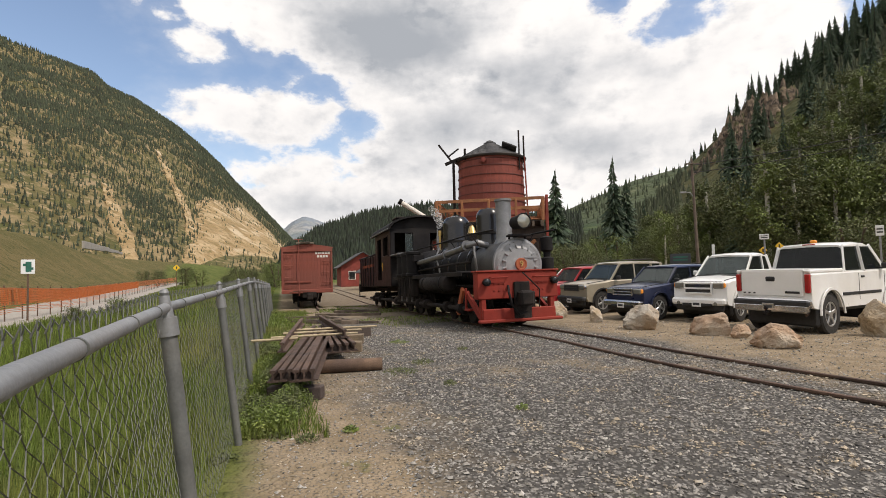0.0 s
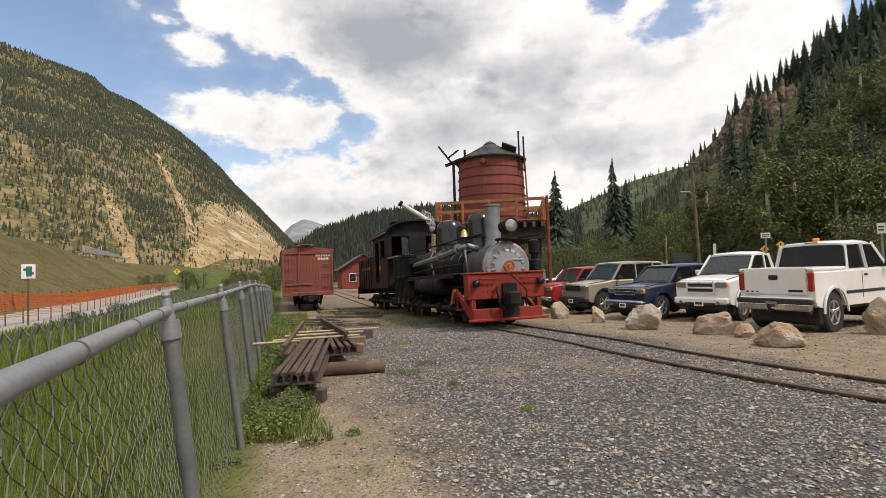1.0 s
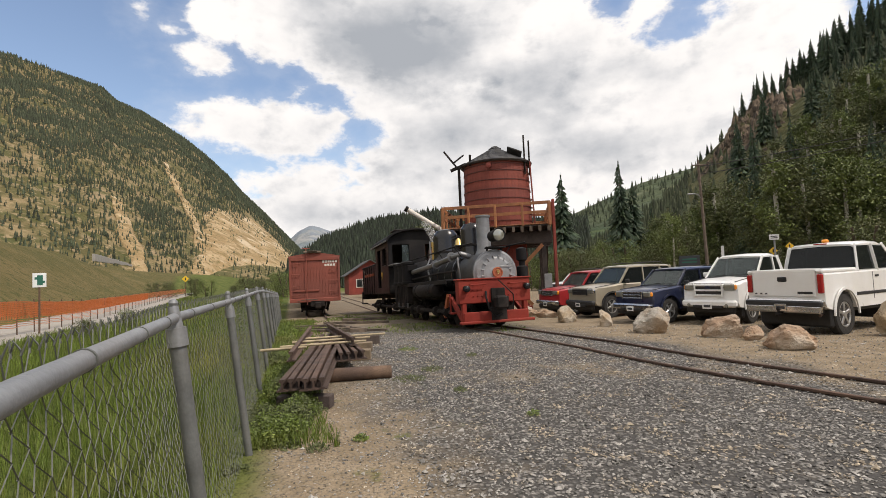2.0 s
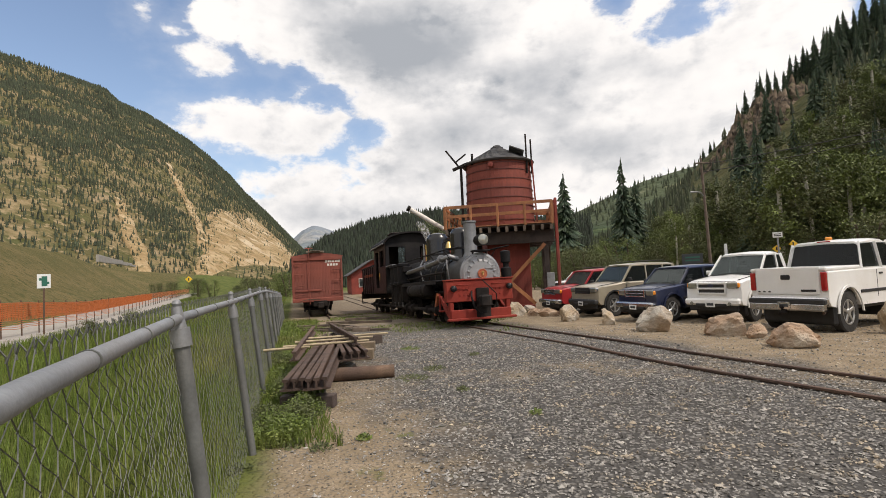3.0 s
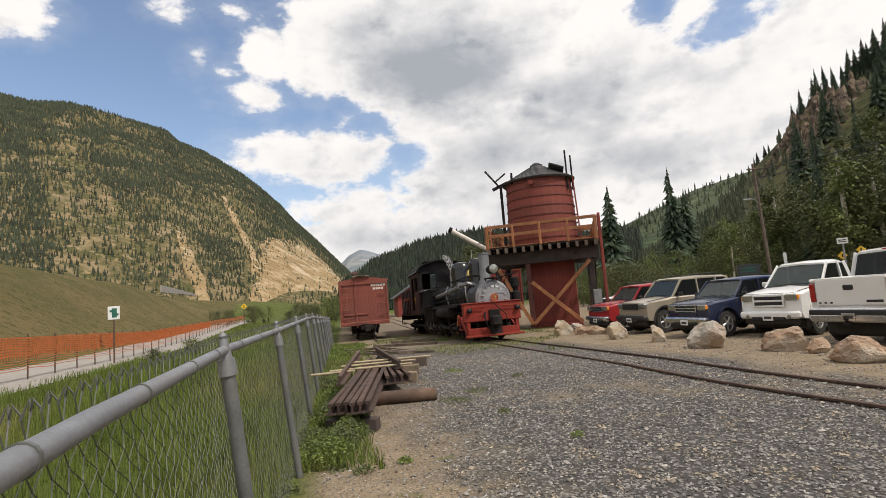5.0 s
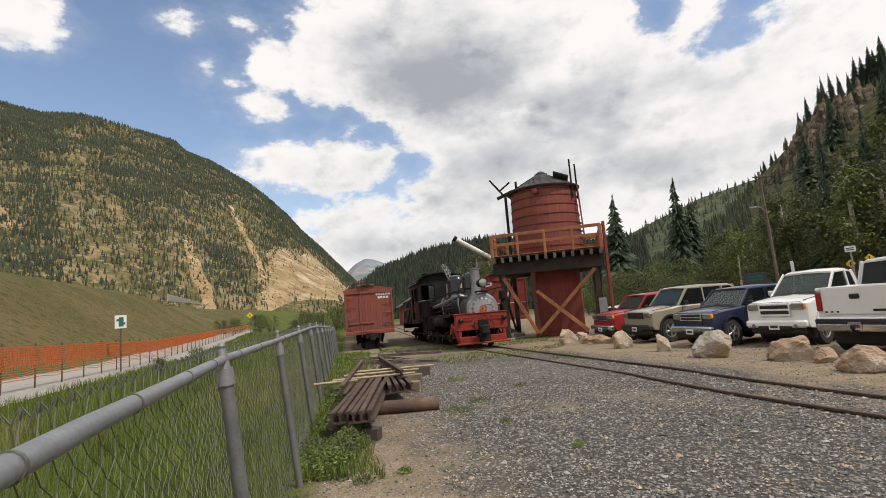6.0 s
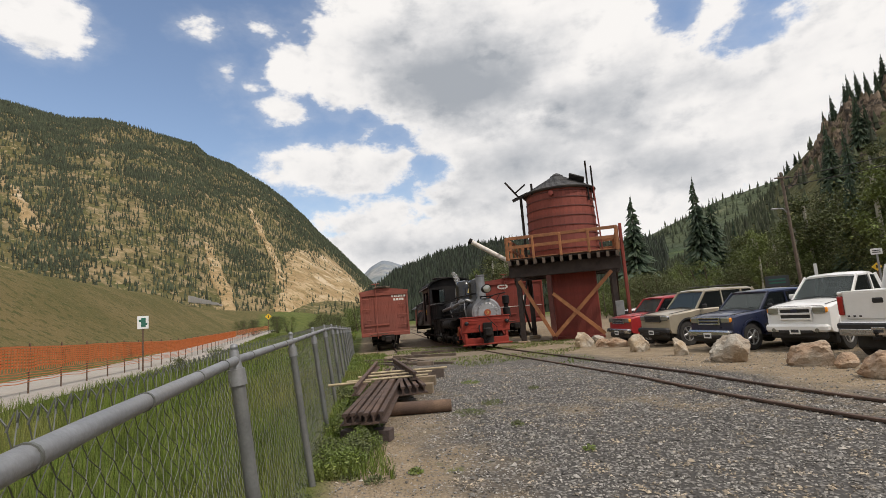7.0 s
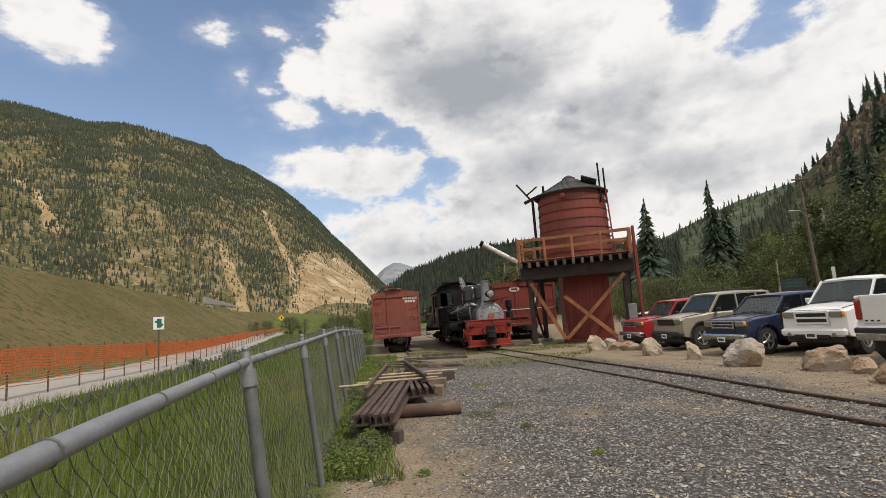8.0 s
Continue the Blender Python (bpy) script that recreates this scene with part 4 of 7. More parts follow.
    # tall ladder post at the deck's corner
    lad = part("ladder", Mesh().box((D + 0.16, -D + 0.1, 2.7), (0.13, 0.1, 5.4)).box((D + 0.16, -D + 0.62, 2.7), (0.13, 0.1, 5.4)), M_DARKRED, tw, "red wooden ladder")
    for k in range(16):
        part("rung", Mesh().box((D + 0.16, -D + 0.36, 0.35 + k * 0.31), (0.04, 0.5, 0.06)), M_DARKRED, lad)
    part("meter_box", Mesh().box((D - 0.25, -D + 0.15, 1.25), (0.36, 0.22, 1.15)), M_GALV, tw, "grey electrical box")
    # tank ladder
    tl = part("tank_ladder", Mesh().beam((R + 0.13, -0.75, DZ + 0.1), (R + 0.02, -0.75, Z1), 0.05, 0.07).beam((R + 0.13, -0.35, DZ + 0.1), (R + 0.02, -0.35, Z1), 0.05, 0.07), M_DARKRED, tw)
    for k in range(11):
        part("rung", Mesh().rod((R + 0.12 - 0.009 * k, -0.75, DZ + 0.45 + k * 0.3), (R + 0.12 - 0.009 * k, -0.35, DZ + 0.45 + k * 0.3), 0.02, seg=6), M_DARKRED, tl)
    # spout with its mast, pulley arm and rope
    sx = -R - 0.12
    part("spout_mast", Mesh().beam((sx, -0.75, DZ + 0.05), (sx, -0.75, Z1 - 0.02), 0.13, 0.13), M_SOOT, tw, "black timber mast")
    part("pulley_arm", Mesh().beam((sx - 0.05, -0.75, Z1 - 0.1), (sx - 0.75, -0.95, Z1 + 0.85), 0.06, 0.09).beam((sx - 0.3, -0.8, Z1 + 0.2), (sx + 0.3, -0.8, Z1 + 0.62), 0.05, 0.08).beam((sx - 0.45, -0.75, Z1 - 0.18), (sx + 0.4, -0.75, Z1 + 0.12), 0.10, 0.16), M_SOOT, tw, "black timber pulley arm")
    sp = Mesh()
    a, b = Vector((sx - 0.35, -1.6, DZ - 0.22)), Vector((sx - 2.55, -2.7, DZ + 1.25))
    sp.tube([a, a.lerp(b, 0.5), b], 0.115, 14)
    spout = part("spout", sp, M_CREAM, tw, "white-painted filling spout")
    part("spout_lip", Mesh().tube([b, b.lerp(a, 0.04), b.lerp(a, 0.05)], 0.145, 14), M_SOOT, spout)
    return tw


TOWER = water_tower((2.72, 26.2, ground_z(2.72, 26.2) - 0.05), -9)

# ---------------------------------------------------------------- locomotive
def flat_letters(text, size, depth, material, name, parent, at):
    """Lettering with the built-in font, as a mesh."""
    cu = bpy.data.curves.new(name, "FONT")
    cu.body, cu.size, cu.extrude, cu.align_x, cu.align_y = text, size, depth, "CENTER", "CENTER"
    tmp = bpy.data.objects.new(name, cu)
    scene.collection.objects.link(tmp)
    bpy.context.view_layer.update()
    me = bpy.data.meshes.new_from_object(tmp.evaluated_get(bpy.context.evaluated_depsgraph_get()))
    bpy.data.objects.remove(tmp)
    me.materials.clear()
    me.materials.append(material)
    ob = new(name, me)
    ob.parent = parent
    ob.matrix_basis = at
    return ob


LOCO_TRUCKS = (1.7, 6.4, 13.2)       # metres behind the smokebox front
WHEEL_R = 0.41
LOCO_WHEELS = []


def locomotive():
    """Geared steam locomotive: front towards -y, driver's side cylinders towards -x."""
    lo = thing("steam_locomotive", Matrix(), "black geared steam locomotive with red pilot beam", "locomotive")
    CZ, R = 1.50, 0.60
    along = lambda y0: Matrix.Translation((0, y0, CZ)) @ Matrix.Rotation(-math.pi / 2, 4, "X")
    # boiler: smokebox, barrel, firebox
    smoke = part("smokebox", Mesh().lathe([(0.56, 0.0), (0.60, 0.03), (0.60, 1.55), (0.58, 1.6)], along(0.06), 40), M_SMOKEBOX, lo, "sooty graphite smokebox, darkened in colour for its shade")
    part("smokebox_band", Mesh().lathe([(0.60, 0), (0.635, 0.005), (0.635, 0.09), (0.60, 0.095)], along(0.02), 40, True), M_SILVER, smoke)
    part("boiler", Mesh().lathe([(0.60, 0), (0.66, 0.04), (0.66, 3.4), (0.80, 4.6), (0.80, 6.9)], along(1.55), 36), M_BLACK, lo)
    for k in range(5):
        part("boiler_band", Mesh().lathe([(0.655, 0), (0.675, 0.005), (0.675, 0.065), (0.655, 0.07)], along(1.75 + k * 0.72), 36, True), M_BLACKGLOSS, lo)
    face = part("smokebox_front", Mesh().lathe([(0.60, 0.06), (0.60, 0.0), (0.565, -0.03), (0.44, -0.035), (0.40, -0.06), (0.38, -0.075), (0.12, -0.10)], along(0.0), 48), M_SILVER, lo, "grey riveted smokebox front", angle=25)
    rivet = Mesh().lathe([(0.02, 0), (0.016, 0.012), (0.002, 0.018)], None, 8).data("rivet", M_SILVER, True)
    for k in range(28):
        a = 2 * math.pi * k / 28
        part("rivet", rivet, None, face, at=Matrix.Translation((0.535 * math.cos(a), -0.03, CZ + 0.535 * math.sin(a))) @ Matrix.Rotation(math.pi / 2, 4, "X"))
    for k in range(16):
        a = 2 * math.pi * (k + 0.5) / 16
        dog = Mesh().box((0, 0, 0), (0.10, 0.05, 0.045), Matrix.Translation((0.415 * math.cos(a), -0.07, CZ + 0.415 * math.sin(a))) @ Matrix.Rotation(-a, 4, "Y"), 0.01)
        part("door_clamp", dog, M_SILVER, face)
    for z in (0.16, -0.22):
        part("hinge_strap", Mesh().box((0.26, -0.095, CZ + z), (0.34, 0.03, 0.05)), M_SILVER, face)
    plate = part("number_plate", Mesh().lathe([(0.145, 0.0), (0.145, -0.05), (0.12, -0.055), (0.11, -0.045)], along(-0.09), 28), M_OXIDE, lo, "round oxide-red number plate reading 9")
    flat_letters("9", 0.19, 0.008, M_BRASS, "numeral", plate, pose(0, -0.15, CZ, 90, 0, 0))
    # stack, headlamp, domes, bell
    stack = part("smokestack", Mesh().lathe([(0.30, 1.98), (0.24, 2.12), (0.205, 2.2), (0.19, 3.10), (0.215, 3.12), (0.215, 3.17), (0.17, 3.17), (0.16, 2.9)], Matrix.Translation((0, 0.72, 0)), 28), M_STACK, lo, "plain grey smokestack")
    hl = part("headlamp", Mesh().lathe([(0.08, 0.52), (0.155, 0.46), (0.168, 0.0), (0.185, 0.0), (0.185, 0.05), (0.16, 0.06)], Matrix.Translation((0.02, -0.32, 2.50)) @ Matrix.Rotation(-math.pi / 2, 4, "X"), 24), M_BLACK, lo, "black drum headlamp")
    part("lens", Mesh().lathe([(0.162, 0.0), (0.12, -0.02), (0.06, -0.032), (0.01, -0.036)], Matrix.Translation((0.02, -0.30, 2.50)) @ Matrix.Rotation(-math.pi / 2, 4, "X"), 24), M_LAMPGLASS, hl, "clear headlamp lens")
    part("lamp_bracket", Mesh().box((0.02, 0.0, 2.18), (0.5, 0.34, 0.05)).box((-0.2, 0.05, 2.12), (0.05, 0.05, 0.2)).box((0.22, 0.05, 2.12), (0.05, 0.05, 0.2)), M_BLACK, lo)
    for y, r, top in ((1.62, 0.345, 3.10), (4.2, 0.44, 3.24)):
        part("dome", Mesh().lathe([(r * 1.25, 2.0), (r * 1.08, 2.14), (r, 2.24), (r, top - r * 0.72), (r * 0.93, top - r * 0.42), (r * 0.72, top - r * 0.16), (r * 0.4, top - 0.03), (0.03, top)], Matrix.Translation((0, y, 0)), 32), M_BLACKGLOSS, lo, "glossy black boiler dome")
        part("dome_ring", Mesh().lathe([(r, 0), (r + 0.025, 0.005), (r + 0.025, 0.06), (r, 0.065)], Matrix.Translation((0, y, 2.36)), 32, True), M_BLACK, lo)
    bell = part("bell", Mesh().lathe([(0.14, 0), (0.12, 0.03), (0.09, 0.16), (0.05, 0.22), (0.01, 0.23)], Matrix.Translation((-0.05, 2.75, 2.52)), 16), M_BRASS, lo, "brass bell")
    part("bell_yoke", Mesh().tube([(-0.26, 2.75, 2.15), (-0.26, 2.75, 2.7), (-0.05, 2.75, 2.82), (0.16, 2.75, 2.7), (0.16, 2.75, 2.15)], 0.022), M_BLACK, bell)
    part("whistle", Mesh().rod((0.1, 6.2, 2.25), (0.1, 6.2, 2.8), 0.04).rod((0.1, 6.2, 2.8), (0.1, 6.2, 2.98), 0.06), M_BRASS, lo)
    part("safety_valve", Mesh().rod((-0.18, 5.6, 2.25), (-0.18, 5.6, 2.72), 0.05).rod((-0.18, 5.6, 2.72), (-0.18, 5.6, 2.95), 0.03), M_PIPE, lo)
    # handrails and running boards
    for x in (-0.86, 0.86):
        part("handrail", Mesh().tube([(x * 0.9, -0.35, 2.28), (x, 0.8, 2.30), (x, 4, 2.28), (x, 7.9, 2.28)], 0.022), M_BLACK, lo)
        for y in (0.8, 2.4, 4.0, 5.8):
            part("rail_stanchion", Mesh().rod((x * 0.78, y, 2.0), (x, y, 2.28), 0.015, seg=6), M_BLACK, lo)
        part("running_board", Mesh().box((x * 1.16, 4.4, 1.36), (0.42, 7.4, 0.05)), M_BLACK, lo)
        part("board_edge", Mesh().box((x * 1.40, 4.4, 1.32), (0.03, 7.4, 0.12)), M_SOOT, lo)
    # main steam pipe, bright elbow, feed pipes on the cylinder side
    part("steam_pipe", Mesh().tube([(-0.35, 1.0, 2.02), (-0.62, 0.98, 2.10), (-0.80, 1.15, 2.05), (-0.86, 1.6, 1.98), (-0.92, 2.6, 1.90), (-0.98, 4.4, 1.82), (-1.0, 6.2, 1.75)], 0.085, 12), M_PIPE, lo, "bare metal steam pipe")
    for y, z in ((1.25, 2.045), (2.55, 1.905)):
        part("pipe_flange", Mesh().lathe([(0.085, -0.03), (0.14, -0.028), (0.14, 0.028), (0.085, 0.03)], Matrix.Translation((-0.82 if y < 2 else -0.915, y, z)) @ Matrix.Rotation(-math.pi / 2, 4, "X"), 14), M_PIPE, lo)
    part("drain_pipe", Mesh().tube([(-0.74, 0.95, 2.0), (-0.78, 0.8, 1.7), (-0.72, 0.85, 1.35)], 0.03), M_PIPE, lo)
    part("feed_pipe", Mesh().tube([(-0.9, 3.3, 1.42), (-0.98, 3.35, 1.9), (-0.84, 3.4, 2.15)], 0.028), M_PIPE, lo)
    part("side_pipe", Mesh().tube([(-0.75, 1.2, 1.62), (-0.98, 2.2, 1.60), (-1.0, 5.5, 1.52), (-1.0, 7.9, 1.5)], 0.035), M_SOOT, lo)
    # air reservoir, pump, air tank
    res = part("air_reservoir", Mesh().lathe([(0.05, 0), (0.19, 0.03), (0.21, 0.08), (0.21, 2.32), (0.19, 2.37), (0.05, 2.4)], Matrix.Translation((-1.13, 1.75, 1.10)) @ Matrix.Rotation(-math.pi / 2, 4, "X"), 22), M_SOOT, lo, "dull grey-black air reservoir")
    for y in (2.1, 3.7):
        part("strap", Mesh().lathe([(0.21, 0), (0.226, 0.004), (0.226, 0.06), (0.21, 0.064)], Matrix.Translation((-1.13, y, 1.10)) @ Matrix.Rotation(-math.pi / 2, 4, "X"), 22, True), M_BLACK, res)
    part("air_pump", Mesh().lathe([(0.16, 0), (0.16, 0.34), (0.09, 0.38), (0.09, 0.5), (0.15, 0.54), (0.15, 0.86), (0.05, 0.9)], Matrix.Translation((0.98, 0.35, 1.30)), 18), M_BLACK, lo)
    # three upright cylinders ahead of the cab
    for k in range(3):
        y = 5.45 + k * 0.72
        cyl = part("steam_cylinder", Mesh().lathe([(0.22, 0.0), (0.26, 0.03), (0.26, 0.10), (0.225, 0.12), (0.225, 0.72), (0.26, 0.74), (0.26, 0.82), (0.12, 0.86)], Matrix.Translation((-1.12, y, 1.35)), 20), M_BLACK, lo)
        part("crosshead_guide", Mesh().box((-1.12, y, 0.98), (0.22, 0.34, 0.62)).box((-1.28, y - 0.12, 0.95), (0.05, 0.06, 0.75)).box((-1.28, y + 0.12, 0.95), (0.05, 0.06, 0.75)), M_SOOT, lo)
        part("connecting_rod", Mesh().beam((-1.18, y, 0.95), (-1.18, y + 0.06, 0.5), 0.05, 0.10), M_PIPE, lo)
    part("valve_chest", Mesh().box((-1.02, 6.15, 1.95), (0.36, 2.1, 0.22)), M_BLACK, lo)
    # drive shaft with joints along the trucks
    part("drive_shaft", Mesh().rod((-1.02, 0.9, 0.46), (-1.02, 14.2, 0.46), 0.06, seg=10), M_SOOT, lo)
    for y in (1.2, 2.3, 4.3, 5.2, 8.3, 11.6, 13.0):
        part("shaft_joint", Mesh().lathe([(0.07, -0.12), (0.15, -0.1), (0.15, 0.1), (0.07, 0.12)], Matrix.Translation((-1.02, y, 0.46)) @ Matrix.Rotation(-math.pi / 2, 4, "X"), 12), M_SOOT, lo)
    # frame, steps, front
    part("main_frame", Mesh().box((-0.42, 8.0, 0.92), (0.14, 15.6, 0.3)).box((0.42, 8.0, 0.92), (0.14, 15.6, 0.3)).box((0, 8, 1.0), (1.6, 15.4, 0.08)), M_SOOT, lo)
    beam = part("pilot_beam", Mesh().box((0, -0.12, 1.02), (2.06, 0.26, 0.62)), M_FRESHRED, lo, "bright red pilot beam with bolts")
    part("beam_cap", Mesh().box((0, -0.12, 1.345), (2.12, 0.32, 0.04)), M_FRESHRED, lo)
    bolt = Mesh().lathe([(0.022, 0), (0.018, 0.016), (0.002, 0.02)], None, 6).data("bolt", M_FRESHRED)
    for x in (-0.62, -0.5, -0.38, 0.38, 0.5, 0.62):
        for z in (0.9, 1.05, 1.2):
            part("bolt", bolt, None, beam, at=Matrix.Translation((x, -0.25, z)) @ Matrix.Rotation(math.pi / 2, 4, "X"))
    part("pilot_bar", Mesh().box((0, -0.24, 0.36), (1.86, 0.10, 0.26)), M_FRESHRED, lo)
    part("pilot_toe", Mesh().box((0, -0.32, 0.22), (2.1, 0.16, 0.07)), M_FRESHRED, lo)
    for x in (-0.88, 0.88):
        part("pilot_upright", Mesh().box((x, -0.16, 0.52), (0.13, 0.14, 0.62)), M_FRESHRED, lo)
        part("pilot_strut", Mesh().beam((x * 1.02, -0.1, 0.30), (x * 1.02, 0.75, 0.85), 0.08, 0.14), M_FRESHRED, lo)
    part("footstep", Mesh().box((-1.02, 0.55, 0.45), (0.3, 0.24, 0.05)).box((-1.12, 0.66, 0.7), (0.05, 0.05, 0.55)), M_FRESHRED, lo)
    part("side_strut", Mesh().beam((-1.08, 1.35, 0.32), (-1.08, 0.95, 0.95), 0.07, 0.14), M_OXIDE, lo)
    for x in (-0.83, 0.9):
        mk = part("marker_lamp", Mesh().lathe([(0.07, 0), (0.085, 0.02), (0.085, 0.12), (0.07, 0.13)], Matrix.Translation((x, -0.25, 1.10)) @ Matrix.Rotation(math.pi / 2, 4, "X"), 16), M_BLACK, lo)
        part("marker_lens", Mesh().lathe([(0.062, 0.0), (0.04, 0.015), (0.005, 0.02)], Matrix.Translation((x, -0.38, 1.10)) @ Matrix.Rotation(math.pi / 2, 4, "X"), 16), M_BLACKGLOSS, mk)
    part("grab_iron", Mesh().tube([(-0.72, -0.26, 1.2), (-0.72, -0.33, 1.2), (-0.3, -0.33, 1.2), (-0.3, -0.26, 1.2)], 0.016, 6), M_FRESHRED, lo)
    part("grab_iron", Mesh().tube([(0.4, -0.26, 1.2), (0.4, -0.33, 1.2), (0.85, -0.33, 1.2), (0.85, -0.26, 1.2)], 0.016, 6), M_FRESHRED, lo)
    cp = part("coupler", Mesh().box((0.06, -0.42, 0.72), (0.26, 0.5, 0.30)).box((-0.02, -0.62, 0.72), (0.34, 0.2, 0.34), None, 0.05).box((0.06, -0.28, 0.84), (0.40, 0.06, 0.50)), M_SOOT, lo, "dark iron knuckle coupler")
    part("coupler_pocket", Mesh().box((0.06, -0.3, 0.40), (0.44, 0.12, 0.42), None, 0.05), M_SOOT, cp)
    part("air_hose", Mesh().tube([(-0.28, -0.28, 1.0), (-0.34, -0.42, 0.85), (-0.28, -0.46, 0.55), (-0.1, -0.45, 0.35), (0.1, -0.42, 0.4)], 0.028), M_BLACK, lo)
    part("lift_rod", Mesh().tube([(0.06, -0.35, 1.3), (0.2, -0.5, 1.1), (0.4, -0.5, 0.9), (0.42, -0.42, 0.5)], 0.016, 6), M_SOOT, lo)
    # cab with arched roof, window openings and number
    y0, y1, W, Z0, Z1 = 8.25, 11.3, 1.26, 1.05, 3.28

    def wall_with_hole(a0, a1, b0, b1, holes, t, m):
        """A wall in its own x and z with rectangular openings, t thick."""
        ms = Mesh()
        xs = sorted({a0, a1, *[h[0] for h in holes], *[h[1] for h in holes]})
        zs = sorted({b0, b1, *[h[2] for h in holes], *[h[3] for h in holes]})
        for i in range(len(xs) - 1):
            for j in range(len(zs) - 1):
                cx, cz = (xs[i] + xs[i + 1]) / 2, (zs[j] + zs[j + 1]) / 2
                if any(h[0] < cx < h[1] and h[2] < cz < h[3] for h in holes):
                    continue
                ms.box((cx, 0, cz), (xs[i + 1] - xs[i], t, zs[j + 1] - zs[j]), m, 0.001)
        return ms

    body = part("cab_body", wall_with_hole(-W, W, Z0, Z1, [(-1.1, -0.35, 2.3, 3.12), (0.35, 1.1, 2.3, 3.12)], 0.06, Matrix.Translation((0, y0, 0))), M_BLACK, lo, "black cab with window openings")
    for sx in (-1, 1):
        part("cab_side", wall_with_hole(y0, y1, Z0, Z1, [(y0 + 0.35, y0 + 1.3, 2.25, 3.05), (y0 + 1.75, y0 + 2.6, 1.3, 3.05)], 0.06, Matrix.Translation((sx * W, 0, 0)) @ Matrix.Rotation(math.pi / 2, 4, "Z")), M_CABBROWN, lo, "dark brown cab side")
        part("window_frame", Mesh().box((sx * (W + 0.03), y0 + 0.82, 2.25), (0.05, 1.05, 0.06)).box((sx * (W + 0.03), y0 + 0.82, 3.05), (0.05, 1.05, 0.06)).box((sx * (W + 0.03), y0 + 0.33, 2.65), (0.05, 0.06, 0.8)).box((sx * (W + 0.03), y0 + 1.31, 2.65), (0.05, 0.06, 0.8)), M_CABBROWN, lo)
    gl = part("front_window", Mesh().box((-0.52, y0 + 0.01, 2.71), (0.3, 0.012, 0.78), None, 0.002), M_GLASS, lo, "greenish cab window glass")
    gl.visible_shadow = False
    arch = [(-W - 0.12, Z1 - 0.02)]
    for k in range(13):
        a = math.pi * (1 - k / 12)
        arch.append(((W + 0.12) * math.cos(a), Z1 + 0.52 * math.sin(a)))
    under = [(x * 0.965, z - 0.06) for x, z in arch[1:]][::-1]
    part("cab_roof", Mesh().prism(arch[1:] + under, y0 - 0.25, y1 + 0.55), M_BLACK, lo, "black arched cab roof", angle=30)
    part("cab_gable", Mesh().prism([(W * math.cos(math.pi * (1 - k / 12)), Z1 - 0.02 + 0.47 * math.sin(math.pi * k / 12)) for k in range(13)], y0 - 0.02, y0 + 0.04), M_BLACK, lo)
    part("roof_hatch", Mesh().box((-0.35, y0 + 1.5, Z1 + 0.60), (0.8, 0.9, 0.06)), M_CABBROWN, lo, "propped roof hatch")
    part("gutter", Mesh().box((-W - 0.16, (y0 + y1) / 2 + 0.1, Z1 - 0.03), (0.06, y1 - y0 + 0.7, 0.05)), M_STACK, lo)
    part("cab_shelf", Mesh().box((-1.05, y0 - 0.75, 2.22), (0.5, 1.4, 0.05)), M_STACK, lo, "grey metal ledge before the cab")
    # Added dark wall behind the windows, so the cab's inside looks shaded.
    part("cab_back", Mesh().box((0, y1 - 0.05, (Z0 + Z1) / 2 + 0.1), (2 * W - 0.1, 0.05, Z1 - Z0 + 0.4)), M_SOOT, lo)
    part("cab_floor", Mesh().box((0, (y0 + y1) / 2, Z0), (2 * W, y1 - y0, 0.08)), M_SOOT, lo)
    part("backhead", Mesh().lathe([(0.82, 0), (0.82, 0.4), (0.7, 0.5)], along(y0), 28), M_SOOT, lo)
    flat_letters("9", 0.5, 0.006, M_YELLOW, "cab_number", lo, pose(-W - 0.04, y0 + 1.52, 1.82, 90, 0, -90))
    # fuel bunker and tank
    b0, b1 = 11.35, 16.4
    bunk = part("bunker", Mesh().box((0, (b0 + b1) / 2, 1.75), (2.4, b1 - b0, 1.45), None, 0.05), M_CABBROWN, lo, "dark brown fuel bunker")
    part("bunker_rim", Mesh().box((-1.2, (b0 + b1) / 2, 2.5), (0.07, b1 - b0, 0.07)).box((1.2, (b0 + b1) / 2, 2.5), (0.07, b1 - b0, 0.07)).box((0, b1, 2.5), (2.4, 0.07, 0.07)), M_BLACK, lo)
    for k in range(7):
        part("bunker_rib", Mesh().box((-1.215, b0 + 0.3 + k * 0.73, 1.75), (0.04, 0.07, 1.4)), M_BLACK, bunk)
    for k in range(9):
        part("faded_lettering", Mesh().box((-1.222, b0 + 1.05 + k * 0.35, 2.02), (0.012, 0.2, 0.14), None, 0.002), M_OXIDE, bunk, "faded bars of lettering")
    part("bunker_load", Mesh().box((0.3, 13.2, 2.66), (1.5, 1.6, 0.5), None, 0.08), M_FRESHRED, lo, "red box on the bunker")
    part("rear_beam", Mesh().box((0, b1 + 0.05, 0.95), (2.5, 0.3, 0.42)), M_SOOT, lo)
    part("rear_step", Mesh().box((-1.15, b1 - 0.25, 0.5), (0.3, 0.5, 0.06)).box((-1.25, b1 - 0.05, 0.75), (0.05, 0.05, 0.5)), M_SOOT, lo)
    # trucks with rolling wheelsets
    wheel = Mesh()
